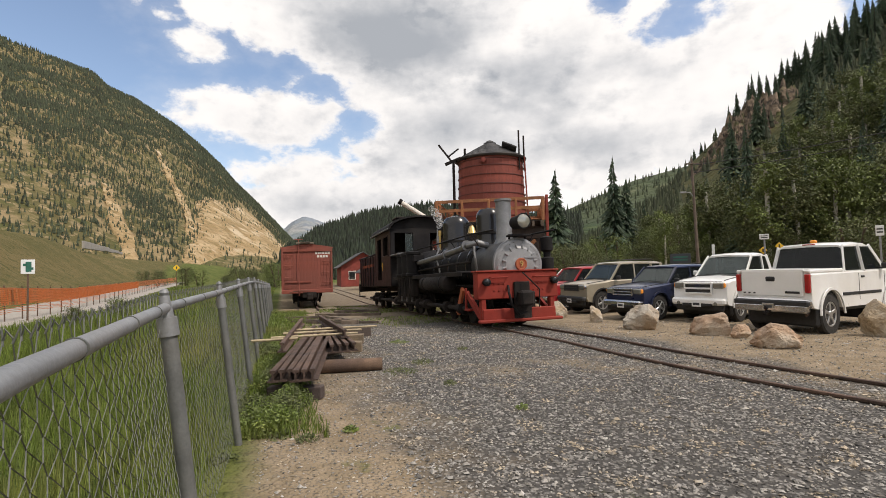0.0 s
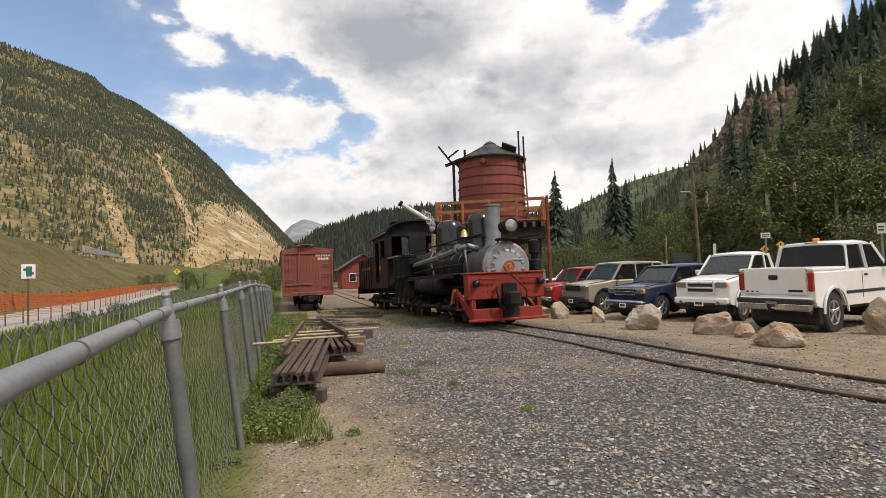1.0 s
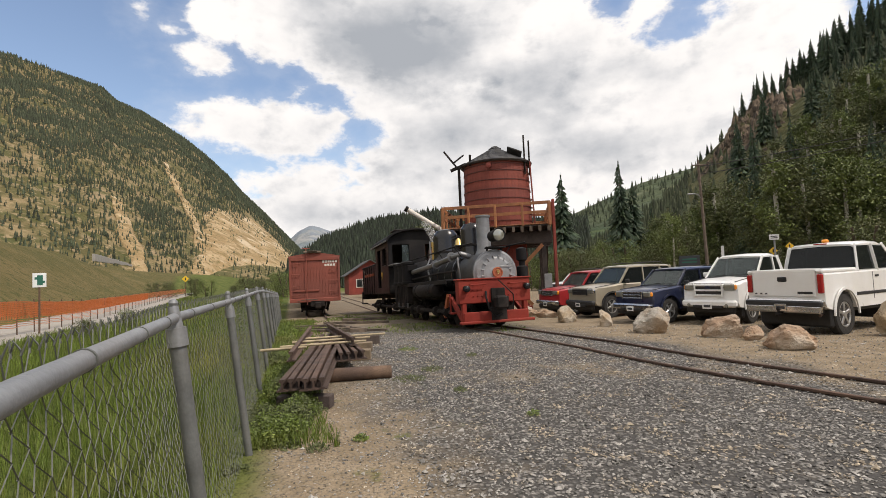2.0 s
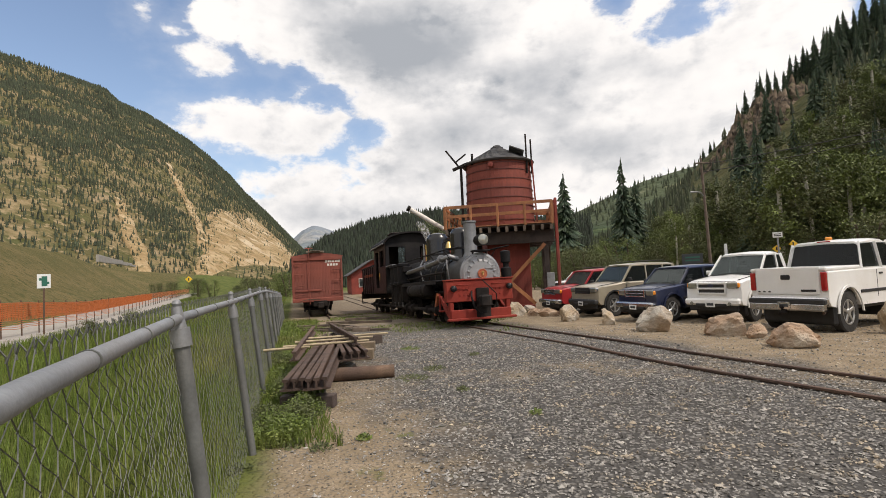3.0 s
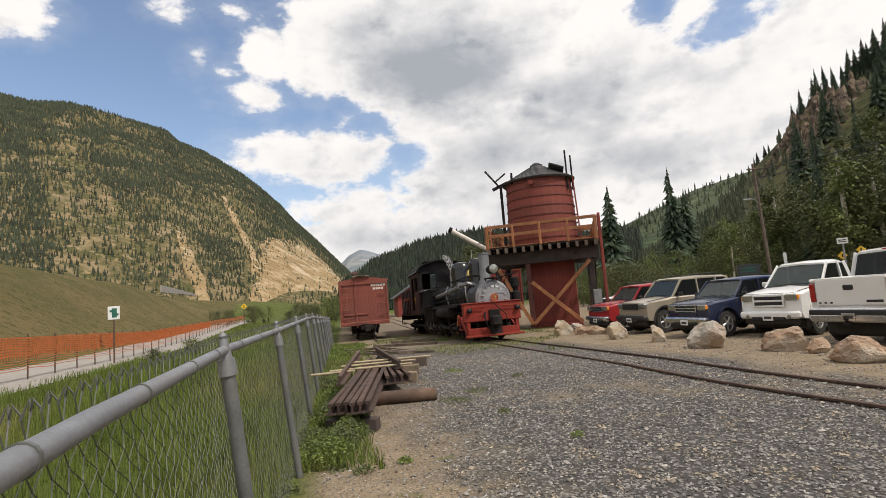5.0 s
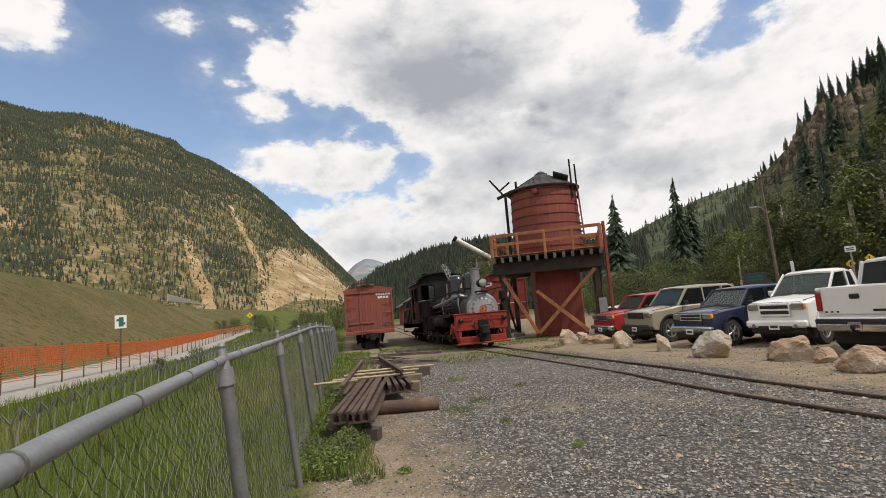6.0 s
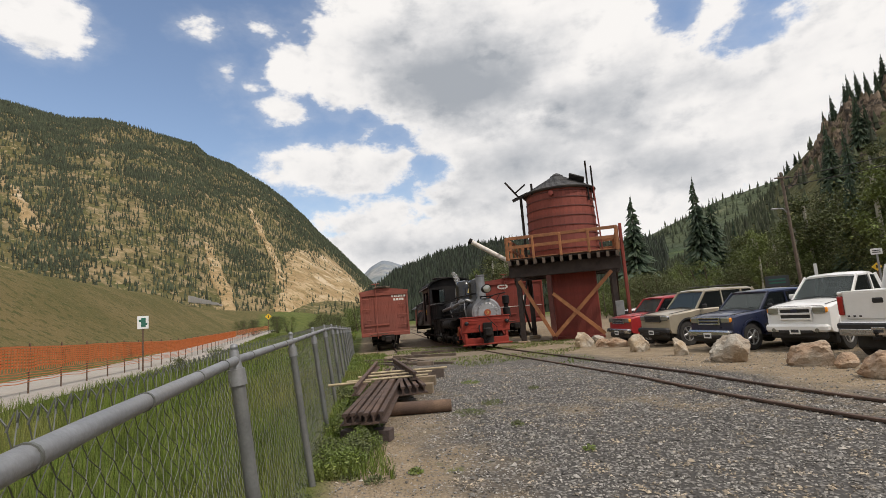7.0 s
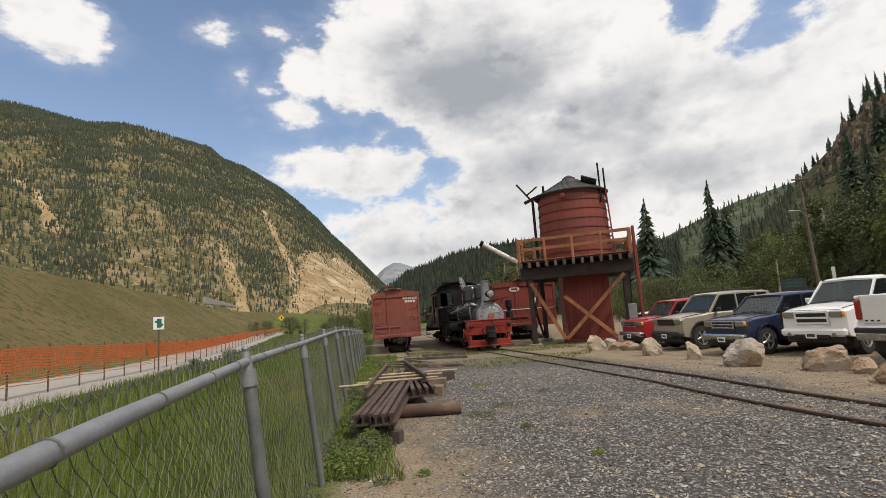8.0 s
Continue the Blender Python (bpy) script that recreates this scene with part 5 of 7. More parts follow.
    for x in (-GAUGE / 2 - 0.02, GAUGE / 2 + 0.02):
        s = 1 if x > 0 else -1
        wheel.lathe([(0.12, -0.02), (WHEEL_R - 0.09, -0.02), (WHEEL_R - 0.06, -0.055), (WHEEL_R + 0.03, -0.05), (WHEEL_R + 0.03, -0.03), (WHEEL_R, -0.02), (WHEEL_R, 0.06), (WHEEL_R - 0.06, 0.065), (WHEEL_R - 0.09, 0.02), (0.12, 0.03), (0.09, 0.09)], Matrix.Translation((x, 0, 0)) @ Matrix.Rotation(s * math.pi / 2, 4, "Y"), 24)
    wheel.rod((-0.95, 0, 0), (0.8, 0, 0), 0.07, seg=10)
    wheel.lathe([(0.28, -0.05), (0.31, -0.04), (0.31, 0.04), (0.2, 0.06)], Matrix.Translation((-0.8, 0, 0)) @ Matrix.Rotation(math.pi / 2, 4, "Y"), 18)
    for k in range(6):
        a = k * math.pi / 3
        for x in (-0.5, 0.5):
            wheel.box((x, 0.22 * math.cos(a), 0.22 * math.sin(a)), (0.05, 0.09, 0.09), None, 0.01)
    wd = wheel.data("wheelset", M_SOOT, True)
    for y in LOCO_TRUCKS:
        tf = Mesh()
        for x in (-0.74, 0.74):
            tf.box((x, y, 0.66), (0.1, 2.0, 0.12)).beam((x, y - 0.95, 0.62), (x, y, 0.25), 0.08, 0.06).beam((x, y + 0.95, 0.62), (x, y, 0.25), 0.08, 0.06).box((x, y, 0.45), (0.16, 0.24, 0.4))
            for dy in (-0.72, 0.72):
                tf.box((x * 1.05, y + dy, 0.46), (0.2, 0.26, 0.34))
            for k in range(3):
                tf.lathe([(0.06, 0), (0.075, 0.03), (0.06, 0.06), (0.075, 0.09), (0.06, 0.12), (0.075, 0.15), (0.06, 0.18)], Matrix.Translation((x * 1.12, y - 0.16 + k * 0.16, 0.36)), 10)
        tf.box((0, y, 0.62), (1.6, 0.4, 0.2))
        part("truck_frame", tf, M_SOOT, lo)
        for dy in (-0.72, 0.72):
            w = part("wheelset", wd, None, lo, at=Matrix.Translation((0, y + dy, WHEEL_R)))
            LOCO_WHEELS.append((w, y + dy))
    return lo


LOCO = locomotive()
# the boiler of a geared engine sits off the centre line: the frame's front lies towards the cylinder side
for piece in LOCO.children:
    if piece.name.split(".")[0] in ("pilot_beam", "beam_cap", "pilot_bar", "pilot_toe", "pilot_upright", "pilot_strut", "marker_lamp", "grab_iron", "coupler", "air_hose", "lift_rod"):
        piece.location.x -= 0.16
# white steam over the cab, in rigid puffs
M_STEAM = bpy.data.materials.new("steam")
M_STEAM.use_nodes = True
sn, sl = M_STEAM.node_tree.nodes, M_STEAM.node_tree.links
s_tr, s_mx, s_n = sn.new("ShaderNodeBsdfTransparent"), sn.new("ShaderNodeMixShader"), sn.new("ShaderNodeTexNoise")
sn["Principled BSDF"].inputs["Base Color"].default_value = (0.85, 0.85, 0.85, 1)
sn["Principled BSDF"].inputs["Roughness"].default_value = 1.0
s_n.inputs["Scale"].default_value = 6.0
s_r = sn.new("ShaderNodeMapRange")
s_r.inputs[1].default_value, s_r.inputs[2].default_value, s_r.inputs[4].default_value = 0.40, 0.75, 0.5
sl.new(s_n.outputs["Fac"], s_r.inputs[0])
sl.new(s_r.outputs[0], s_mx.inputs[0])
sl.new(s_tr.outputs[0], s_mx.inputs[1])
sl.new(sn["Principled BSDF"].outputs[0], s_mx.inputs[2])
sl.new(s_mx.outputs[0], sn["Material Output"].inputs["Surface"])


def puff(r, seed):
    bm = bmesh.new()
    bmesh.ops.create_icosphere(bm, subdivisions=3, radius=r)
    for v in bm.verts:
        v.co *= 1 + 0.22 * noise.fractal(v.co * (2.2 / r) + Vector((seed, 0, 0)), 1, 2, 4)
    ms = Mesh().add([v.co for v in bm.verts], [[v.index for v in f.verts] for f in bm.faces])
    bm.free()
    return ms


STEAM = thing("steam_plume", Matrix(), "thin white steam over the locomotive", "steam")
for i, (x, y, z, r) in enumerate(((0, 0, 0, 0.10), (0.02, 0.04, 0.16, 0.14), (-0.03, 0.08, 0.34, 0.17), (-0.10, 0.16, 0.52, 0.15), (-0.2, 0.26, 0.66, 0.11))):
    part("puff", puff(r, i * 3.0), M_STEAM, STEAM, at=Matrix.Translation((x, y, z)))

# ---------------------------------------------------------------- rolling stock and buildings behind
def boxcar(m, length, colour, label, W=2.52, H=2.28, lettered=True, oval=False, roof=None):
    """Wooden boxcar: end towards -y, boards, sill, roof walk, trucks."""
    bc = thing("boxcar", m, label, "boxcar")
    Z0 = 0.82
    body = part("body", Mesh().box((0, length / 2, Z0 + H / 2), (W, length, H)), colour, bc)
    n = 17
    board = Mesh().box((0, 0, 0), (W / n - 0.004, 0.03, H), None, 0.006).data("board", colour)
    for k in range(n):
        part("board", board, None, body, at=pose(-W / 2 + (k + 0.5) * W / n, -0.018, Z0 + H / 2))
    side = Mesh().box((0, 0, 0), (0.03, 0.19, H), None, 0.006).data("board", colour)
    for k in range(int(length / 0.2)):
        for sx in (-1, 1):
            part("board", side, None, body, at=pose(sx * (W / 2 + 0.01), 0.1 + k * 0.2, Z0 + H / 2))
    gable = [(-W / 2 - 0.06, 0), (-W / 2 - 0.06, 0.06), (0, 0.26), (W / 2 + 0.06, 0.06), (W / 2 + 0.06, 0)]
    part("roof", Mesh().prism([(x, z + Z0 + H) for x, z in gable], -0.08, length + 0.08), roof or colour, bc)
    part("roof_walk", Mesh().box((-0.1, length / 2, Z0 + H + 0.31), (0.5, length + 0.5, 0.05)).box((-0.1, -0.12, Z0 + H + 0.27), (0.9, 0.1, 0.1)), M_TIE, bc)
    for x in (-W / 2 + 0.03, W / 2 - 0.03):
        part("corner_post", Mesh().box((x, -0.05, Z0 + H / 2), (0.1, 0.05, H)), colour, bc)
    part("end_fascia", Mesh().box((0, -0.06, Z0 + H - 0.08), (W, 0.05, 0.18)), colour, bc)
    part("end_sill", Mesh().box((0, -0.05, Z0 + 0.06), (W + 0.04, 0.14, 0.2)), colour, bc)
    part("mid_rail", Mesh().box((-0.45, -0.06, Z0 + 0.55), (1.3, 0.05, 0.09)), colour, bc)
    for x, zs in ((-W / 2 + 0.32, (0.35, 0.8, 1.4, 1.95)), (W / 2 - 0.3, (0.5, 1.05, 1.6))):
        for z in zs:
            part("grab_iron", Mesh().tube([(x - 0.2, -0.04, Z0 + z), (x - 0.2, -0.12, Z0 + z), (x + 0.2, -0.12, Z0 + z), (x + 0.2, -0.04, Z0 + z)], 0.017, 6), colour, bc)
    part("brake_staff", Mesh().rod((-0.42, -0.14, Z0 - 0.15), (-0.42, -0.14, Z0 + H + 0.45), 0.02, seg=8).lathe([(0.2, 0), (0.22, 0.012), (0.2, 0.024)], Matrix.Translation((-0.42, -0.14, Z0 + H + 0.45)), 16, True), colour, bc)
    cp = part("coupler", Mesh().box((0.1, -0.3, 0.62), (0.24, 0.55, 0.26)).box((0.1, -0.55, 0.62), (0.32, 0.22, 0.32), None, 0.05).box((0.1, -0.1, 0.68), (0.7, 0.1, 0.3)), M_SOOT, bc)
    part("brake_hose", Mesh().tube([(0.55, -0.1, 0.75), (0.5, -0.25, 0.5), (0.35, -0.3, 0.2)], 0.03, 6), M_SOOT, bc)
    part("cut_lever", Mesh().tube([(0.1, -0.2, 0.9), (-0.5, -0.2, 0.92), (-0.9, -0.18, 0.85)], 0.02, 6), M_RUSTRAIL, bc)
    part("underframe", Mesh().box((0, length / 2, 0.7), (1.5, length - 0.4, 0.22)), M_SOOT, bc)
    for y in (1.5, length - 1.5):
        tf = Mesh().box((0, y, 0.5), (1.5, 0.3, 0.25))
        for x in (-0.68, 0.68):
            tf.box((x, y, 0.55), (0.1, 1.5, 0.12)).beam((x, y - 0.7, 0.5), (x, y, 0.22), 0.08, 0.06).beam((x, y + 0.7, 0.5), (x, y, 0.22), 0.08, 0.06)
        part("truck", tf, M_SOOT, bc)
        for dy in (-0.55, 0.55):
            ws = Mesh().rod((-0.7, y + dy, 0.36), (0.7, y + dy, 0.36), 0.06)
            for x in (-0.45, 0.45):
                ws.lathe([(0.1, -0.05), (0.36, -0.05), (0.39, -0.04), (0.36, 0.05), (0.1, 0.05)], Matrix.Translation((x, y + dy, 0.36)) @ Matrix.Rotation(math.pi / 2, 4, "Y"), 18)
            part("wheelset", ws, M_SOOT, bc)
    if lettered:
        for r, (z, ws) in enumerate(((Z0 + H - 0.24, (0.1, 0.1, 0.06, 0.1, 0.1, 0.12)), (Z0 + H - 0.42, (0.11, 0.11, 0.11, 0.11)))):
            x = W / 2 - 0.86 + 0.1 * r
            for w in ws:
                part("reporting_mark", Mesh().box((x + w / 2, -0.037, z), (w, 0.008, 0.115), None, 0.002), M_CREAM, bc, "white bars of car lettering")
                x += w + 0.035
    if oval:
        part("oval_emblem", Mesh().lathe([(0.34, -0.01), (0.34, 0.012), (0.30, 0.014)], pose(-0.55, -0.045, Z0 + H - 0.32, 90, 0, 0) @ Matrix.Diagonal((1, 0.5, 1, 1)), 28), M_CREAM, bc, "white oval emblem")
        part("emblem_stripe", Mesh().box((-0.55, -0.062, Z0 + H - 0.32), (0.42, 0.008, 0.10), None, 0.002), M_DARKRED, bc)
        part("notice", Mesh().box((0.75, -0.045, Z0 + H - 1.1), (0.26, 0.012, 0.3), None, 0.003), M_CREAM, bc, "white paper notice")
        part("pale_stripe", Mesh().box((0.1, -0.045, Z0 + H - 1.62), (W * 0.92, 0.02, 0.045), None, 0.004), M_CREAM, bc)
    return bc


SD = math.degrees(math.atan2(0.285, 0.958))
boxcar(pose(-7.06, 25.3, ground_z(-6.6, 25.3) + 0.02, 0, 0, SD + 0.8), 9.0, M_BOXRED, "weathered red wooden boxcar on the siding")
boxcar(pose(-10.2, 36.2, ground_z(-9.75, 36.2) + 0.08, 0, 0, SD + 2.6), 9.0, M_WHITE, "white boxcar behind the red one", lettered=False)
boxcar(pose(-0.35, 31.5, ground_z(0.35, 31.5) + 0.08, 0, 0, 6), 8.0, M_DARKRED, "dark red boxcar with a white oval emblem", 3.9, 2.65, False, True)


def depot(m, label, w, d, h, rise, wall_m, roof_m):
    """Small station building: walls, gabled roof with overhang, doors and windows."""
    b = thing("station_building", m, label, "building")
    part("wall", Mesh().box((0, d / 2, h / 2), (w, d, h)), wall_m, b)
    part("gable", Mesh().prism([(-w / 2, h), (w / 2, h), (0, h + rise)], 0.0, d), wall_m, b)
    for s in (-1, 1):
        part("roof", Mesh().beam((s * (w / 2 + 0.5), d / 2, h - 0.25), (0, d / 2, h + rise + 0.06), d + 1.0, 0.10, 0), M_ROOFSH, b, "grey shingled roof slope")
    for x in (-w / 4, w / 4):
        win = part("window", Mesh().box((x, -0.03, h * 0.55), (0.9, 0.06, 1.1)), M_CREAM, b)
        part("pane", Mesh().box((x, -0.065, h * 0.55), (0.74, 0.02, 0.94), None, 0.004), M_TINT, win)
    part("door", Mesh().box((0, -0.03, 1.0), (0.95, 0.06, 2.0)), M_CREAM, b)
    return b


depot(pose(-10.2, 62, ground_z(-10, 62), 0, 0, 16), "dark red wooden depot with grey roof", 5.5, 8, 2.6, 1.7, M_DARKRED, M_ROOFSH)
depot(pose(-6.6, 50, ground_z(-7, 50), 0, 0, 22), "grey-brown wooden shed beside the track", 2.6, 3.4, 2.0, 0.6, M_BLOCK, M_ROOFSH)

# ---------------------------------------------------------------- parked vehicles
def arc_cut(cx, r, z0, n=9):
    """Wheel-arch points from front to back over a wheel centre."""
    return [(cx - r * math.cos(math.pi * k / (n - 1)), z0 + r * math.sin(math.pi * k / (n - 1))) for k in range(n)]


def wheel_parts(car, x, y, r, w, rim):
    """A wheel standing at x across and y along."""
    s = 1 if x > 0 else -1
    m = Matrix.Translation((x, y, r)) @ Matrix.Rotation(s * math.pi / 2, 4, "Y")
    wh = part("wheel", Mesh().lathe([(r * 0.55, -w / 2), (r * 0.93, -w / 2), (r, -w / 2 + 0.035), (r, w / 2 - 0.035), (r * 0.93, w / 2), (r * 0.62, w / 2), (r * 0.58, w / 2 - 0.03)], m, 28), M_TYRE, car, "black rubber tyre")
    rm = Mesh().lathe([(r * 0.60, w / 2 - 0.06), (r * 0.60, w / 2 - 0.005), (r * 0.55, w / 2 - 0.005), (r * 0.50, w / 2 - 0.06), (r * 0.18, w / 2 - 0.03), (r * 0.14, w / 2), (0.01, w / 2 + 0.005)], m, 24)
    for k in range(5):
        a = 2 * math.pi * k / 5
        rm.box((0.36 * r, 0, 0), (r * 0.42, r * 0.16, 0.04), m @ Matrix.Rotation(a, 4, "Z") @ Matrix.Translation((0, 0, w / 2 - 0.03)), 0.01)
    part("rim", rm, rim, wh, "metal wheel rim")


def vehicle(name, m, label, paint, L, W, H, hood, belt, ws0, ws1, rf1, rb, wheels, r_w, pickup=False, trim=None, grille=M_TRIM, bumper=M_TRIM, rim=M_RIM, lower=None, rack=False, pillars=(), rise=0.0, category="car", group="parked vehicles", sill=0.34, nose=0.06, tint=M_TINT, amber=False, mouth=0.22):
    """A parked vehicle, front towards -y. Heights: hood edge, belt line, roof H. Lengths from the front bumper: windscreen foot ws0 and head ws1, roof end rf1, rear window foot rb."""
    v = thing(name, m, label, category, group)
    f, b = wheels
    ra = r_w * 1.2
    zc = r_w
    hood_z = hood
    top = [(nose, sill + 0.05), (0.0, sill + 0.16), (0.02, hood_z - 0.22), (0.07, hood_z - 0.10), (0.16, hood_z - 0.05), (0.45, hood_z - 0.01), (ws0 * 0.8, hood_z + (belt - hood_z) * 0.7), (ws0, belt + 0.02)]
    top += [(L - 0.03, belt + rise), (L, belt - 0.08 + rise), (L, sill + 0.16), (L - nose, sill + 0.05)]
    cut_b = [(y, max(z, sill)) for y, z in arc_cut(b, ra, zc)][::-1]
    cut_f = [(y, max(z, sill)) for y, z in arc_cut(f, ra, zc)][::-1]
    poly = top + [(b + ra, sill)] + cut_b[1:-1] + [(b - ra, sill), (f + ra, sill)] + cut_f[1:-1] + [(f - ra, sill)]
    # body shell: four slices across make rounded flanks
    cy, cz = L / 2, (belt + sill) / 2
    ms = Mesh()
    n = len(poly)
    layers = []
    for x, sh, dz in ((-W / 2, 0.955, 0.0), (-W / 2 + 0.035, 0.985, 0), (-W / 2 + 0.11, 1.0, 0), (0, 1.0, 0.025), (W / 2 - 0.11, 1.0, 0), (W / 2 - 0.035, 0.985, 0), (W / 2, 0.955, 0.0)):
        row = []
        for y, z in poly:
            yy = y
            end = 0.10 * (2 * abs(x) / W) ** 3
            if y < 0.3:
                yy = y + end
            if y > L - 0.2:
                yy = y - end * 0.5
            zz = z
            if z > belt - 0.12:
                zz = z + dz - (0.05 if abs(x) > W / 2 - 0.02 else (0.015 if abs(x) > W / 2 - 0.05 else 0))
            row.append((x, yy, zz))
        layers.append(row)
    vs = [p for row in layers for p in row]
    fs = [tuple(range(n)), tuple(range((len(layers) - 1) * n, len(layers) * n))[::-1]]
    for k in range(len(layers) - 1):
        for i in range(n):
            j = (i + 1) % n
            fs.append((k * n + i, k * n + j, (k + 1) * n + j, (k + 1) * n + i))
    body = part("body", ms.add(vs, fs), paint, v, angle=28)
    for x in (-W / 2 - 0.004, W / 2 + 0.004):
        for wy in wheels:
            fl = [(y, z) for y, z in arc_cut(wy, ra + 0.045, zc, 13)]
            inn = [(y, z) for y, z in arc_cut(wy, ra - 0.01, zc, 13)][::-1]
            part("wheel_arch", Mesh().add([(x - 0.02 * (1 if x < 0 else -1) + d, y, z) for d in (0, 0.035 * (1 if x > 0 else -1)) for y, z in fl + inn], [tuple(range(26)), tuple(range(26, 52))[::-1]] + [(k, (k + 1) % 26, 26 + (k + 1) % 26, 26 + k) for k in range(26)]), lower or trim or paint, body)
        part("side_moulding", Mesh().box((x, (f + b) / 2, sill + 0.30), (0.025, b - f - 2 * ra - 0.1, 0.07)), trim or M_TRIM, body)
        part("door_seam", Mesh().box((x * 0.998, ws0 + 0.18, (sill + belt) / 2 + 0.05), (0.012, 0.012, belt - sill - 0.2), None, 0.002).box((x * 0.998, ws1 + 0.95, (sill + belt) / 2 + 0.05), (0.012, 0.012, belt - sill - 0.2), None, 0.002), M_TRIM, body)
        part("door_handle", Mesh().box((x, ws1 + 0.75, belt - 0.14), (0.035, 0.17, 0.045)), trim or M_TRIM, body)
    for wy in wheels:
        part("arch_liner", Mesh().box((0, wy, zc + 0.12), (W - 0.12, ra * 1.9, ra * 1.4), None, 0.05), M_TRIM, v)
    part("chassis", Mesh().box((0, L / 2, sill - 0.02), (W * 0.8, L * 0.9, 0.16)), M_TRIM, v)
    # greenhouse
    wb, wt = W / 2 - 0.06, W / 2 - 0.17
    zb, zt = belt + 0.0, H
    P = lambda s, y, z: Vector((s * (wb + (wt - wb) * (z - zb) / (zt - zb)), y, z))
    roof = Mesh()
    rv = []
    for y, dz in ((ws1 - 0.04, -0.05), (ws1 + 0.12, -0.01), ((ws1 + rf1) / 2, 0.02), (rf1 - 0.12, -0.01), (rf1 + 0.04, -0.05)):
        for x, dd in ((-wt - 0.015, -0.065), (-wt + 0.06, -0.012), (0, 0.012), (wt - 0.06, -0.012), (wt + 0.015, -0.065)):
            rv.append((x, y, zt + dz + dd))
    rfc = [(j * 5 + i, j * 5 + i + 1, j * 5 + i + 6, j * 5 + i + 5) for j in range(4) for i in range(4)]
    low = [(x, y, z - 0.05) for x, y, z in rv]
    rfc += [tuple(25 + k for k in q)[::-1] for q in rfc]
    for a, c in [(i, i + 1) for i in range(4)] + [(20 + i, 21 + i) for i in range(4)] + [(5 * j, 5 * j + 5) for j in range(4)] + [(5 * j + 4, 5 * j + 9) for j in range(4)]:
        rfc.append((a, c, c + 25, a + 25))
    part("roof", roof.add(rv + low, rfc), paint, v, angle=50)
    posts = [(ws0, ws1, 0.085), (rb, rf1, 0.12)] + [(y, y2, w) for y, y2, w in pillars]
    for s in (-1, 1):
        for y_b, y_t, w in posts:
            part("pillar", Mesh().beam(P(s, y_b, zb - 0.02), P(s, y_t, zt - 0.07), 0.05, w), paint, v)
        ys = sorted(posts)
        for (a0, a1, aw), (c0, c1, cw) in zip(ys, ys[1:]):
            q = [P(s, a0 + aw * 0.4, zb + 0.02), P(s, c0 - cw * 0.4, zb + 0.02), P(s, c1 - cw * 0.4, zt - 0.10), P(s, a1 + aw * 0.4, zt - 0.10)]
            off = Vector((-s * 0.012, 0, 0))
            g = part("side_window", Mesh().add(q + [p + off for p in q], [(0, 1, 2, 3), (7, 6, 5, 4), (0, 4, 5, 1), (1, 5, 6, 2), (2, 6, 7, 3), (3, 7, 4, 0)]), tint, v, "dark side window", smooth=False)
            g.visible_shadow = False
    for nm, y_b, y_t, mt in (("windscreen", ws0, ws1, M_GLASS), ("rear_window", rb, rf1, tint)):
        d = 0.014
        q = [P(-0.95, y_b, zb + 0.03), P(0.95, y_b, zb + 0.03), P(0.95, y_t, zt - 0.08), P(-0.95, y_t, zt - 0.08)]
        off = Vector((0, d if nm == "windscreen" else -d, 0))
        g = part(nm, Mesh().add(q + [p + off for p in q], [(0, 1, 2, 3), (7, 6, 5, 4), (0, 4, 5, 1), (1, 5, 6, 2), (2, 6, 7, 3), (3, 7, 4, 0)]), mt, v, "sloping glass " + nm.replace("_", " "), smooth=False)
        g.visible_shadow = False
    part("cowl", Mesh().box((0, ws0 - 0.03, belt + 0.02), (W - 0.3, 0.16, 0.03)), M_TRIM, v)
    part("wiper", Mesh().beam((-0.5, ws0 - 0.02, belt + 0.05), (0.1, ws0 + 0.03, belt + 0.09), 0.015, 0.02).beam((0.05, ws0 - 0.02, belt + 0.05), (0.6, ws0 + 0.03, belt + 0.09), 0.015, 0.02), M_TRIM, v)
    for s in (-0.38, 0.38):
        seat = Mesh().box((s, ws1 + 0.75, belt - 0.05), (0.5, 0.16, 0.7), pose(0, 0, 0), 0.05).box((s, ws1 + 0.8, belt + 0.36), (0.26, 0.1, 0.2), None, 0.04).box((s, ws1 + 0.5, belt - 0.32), (0.5, 0.5, 0.16), None, 0.05)
        part("seat", seat, M_SEAT, v, "dark grey seat")
    part("dashboard", Mesh().box((0, ws0 + 0.28, belt - 0.06), (W - 0.3, 0.4, 0.18), None, 0.05), M_TRIM, v)
    part("steering_wheel", Mesh().lathe([(0.17, -0.012), (0.195, 0), (0.17, 0.012)], pose(0.38, ws0 + 0.55, belt + 0.06, 65, 0, 0), 20, True), M_TRIM, v)
    for s in (-1, 1):
        part("door_mirror", Mesh().box((s * (W / 2 + 0.10), ws0 + 0.30, belt + 0.10), (0.20, 0.10, 0.15), None, 0.03).box((s * (W / 2), ws0 + 0.32, belt + 0.05), (0.12, 0.05, 0.05)), trim if trim else M_TRIM, v)
    # front end
    part("front_bumper", Mesh().box((0, 0.0, sill + 0.13), (W - 0.02, 0.22, 0.19), None, 0.05), bumper, v)
    part("air_dam", Mesh().box((0, 0.08, sill - 0.04), (W - 0.2, 0.14, 0.2), None, 0.04), M_TRIM, v)
    gz = hood - 0.08 - mouth / 2
    g = part("grille", Mesh().box((0, 0.035, gz), (W * 0.50, 0.06, mouth), None, 0.02), M_TRIM, v, "dark grille")
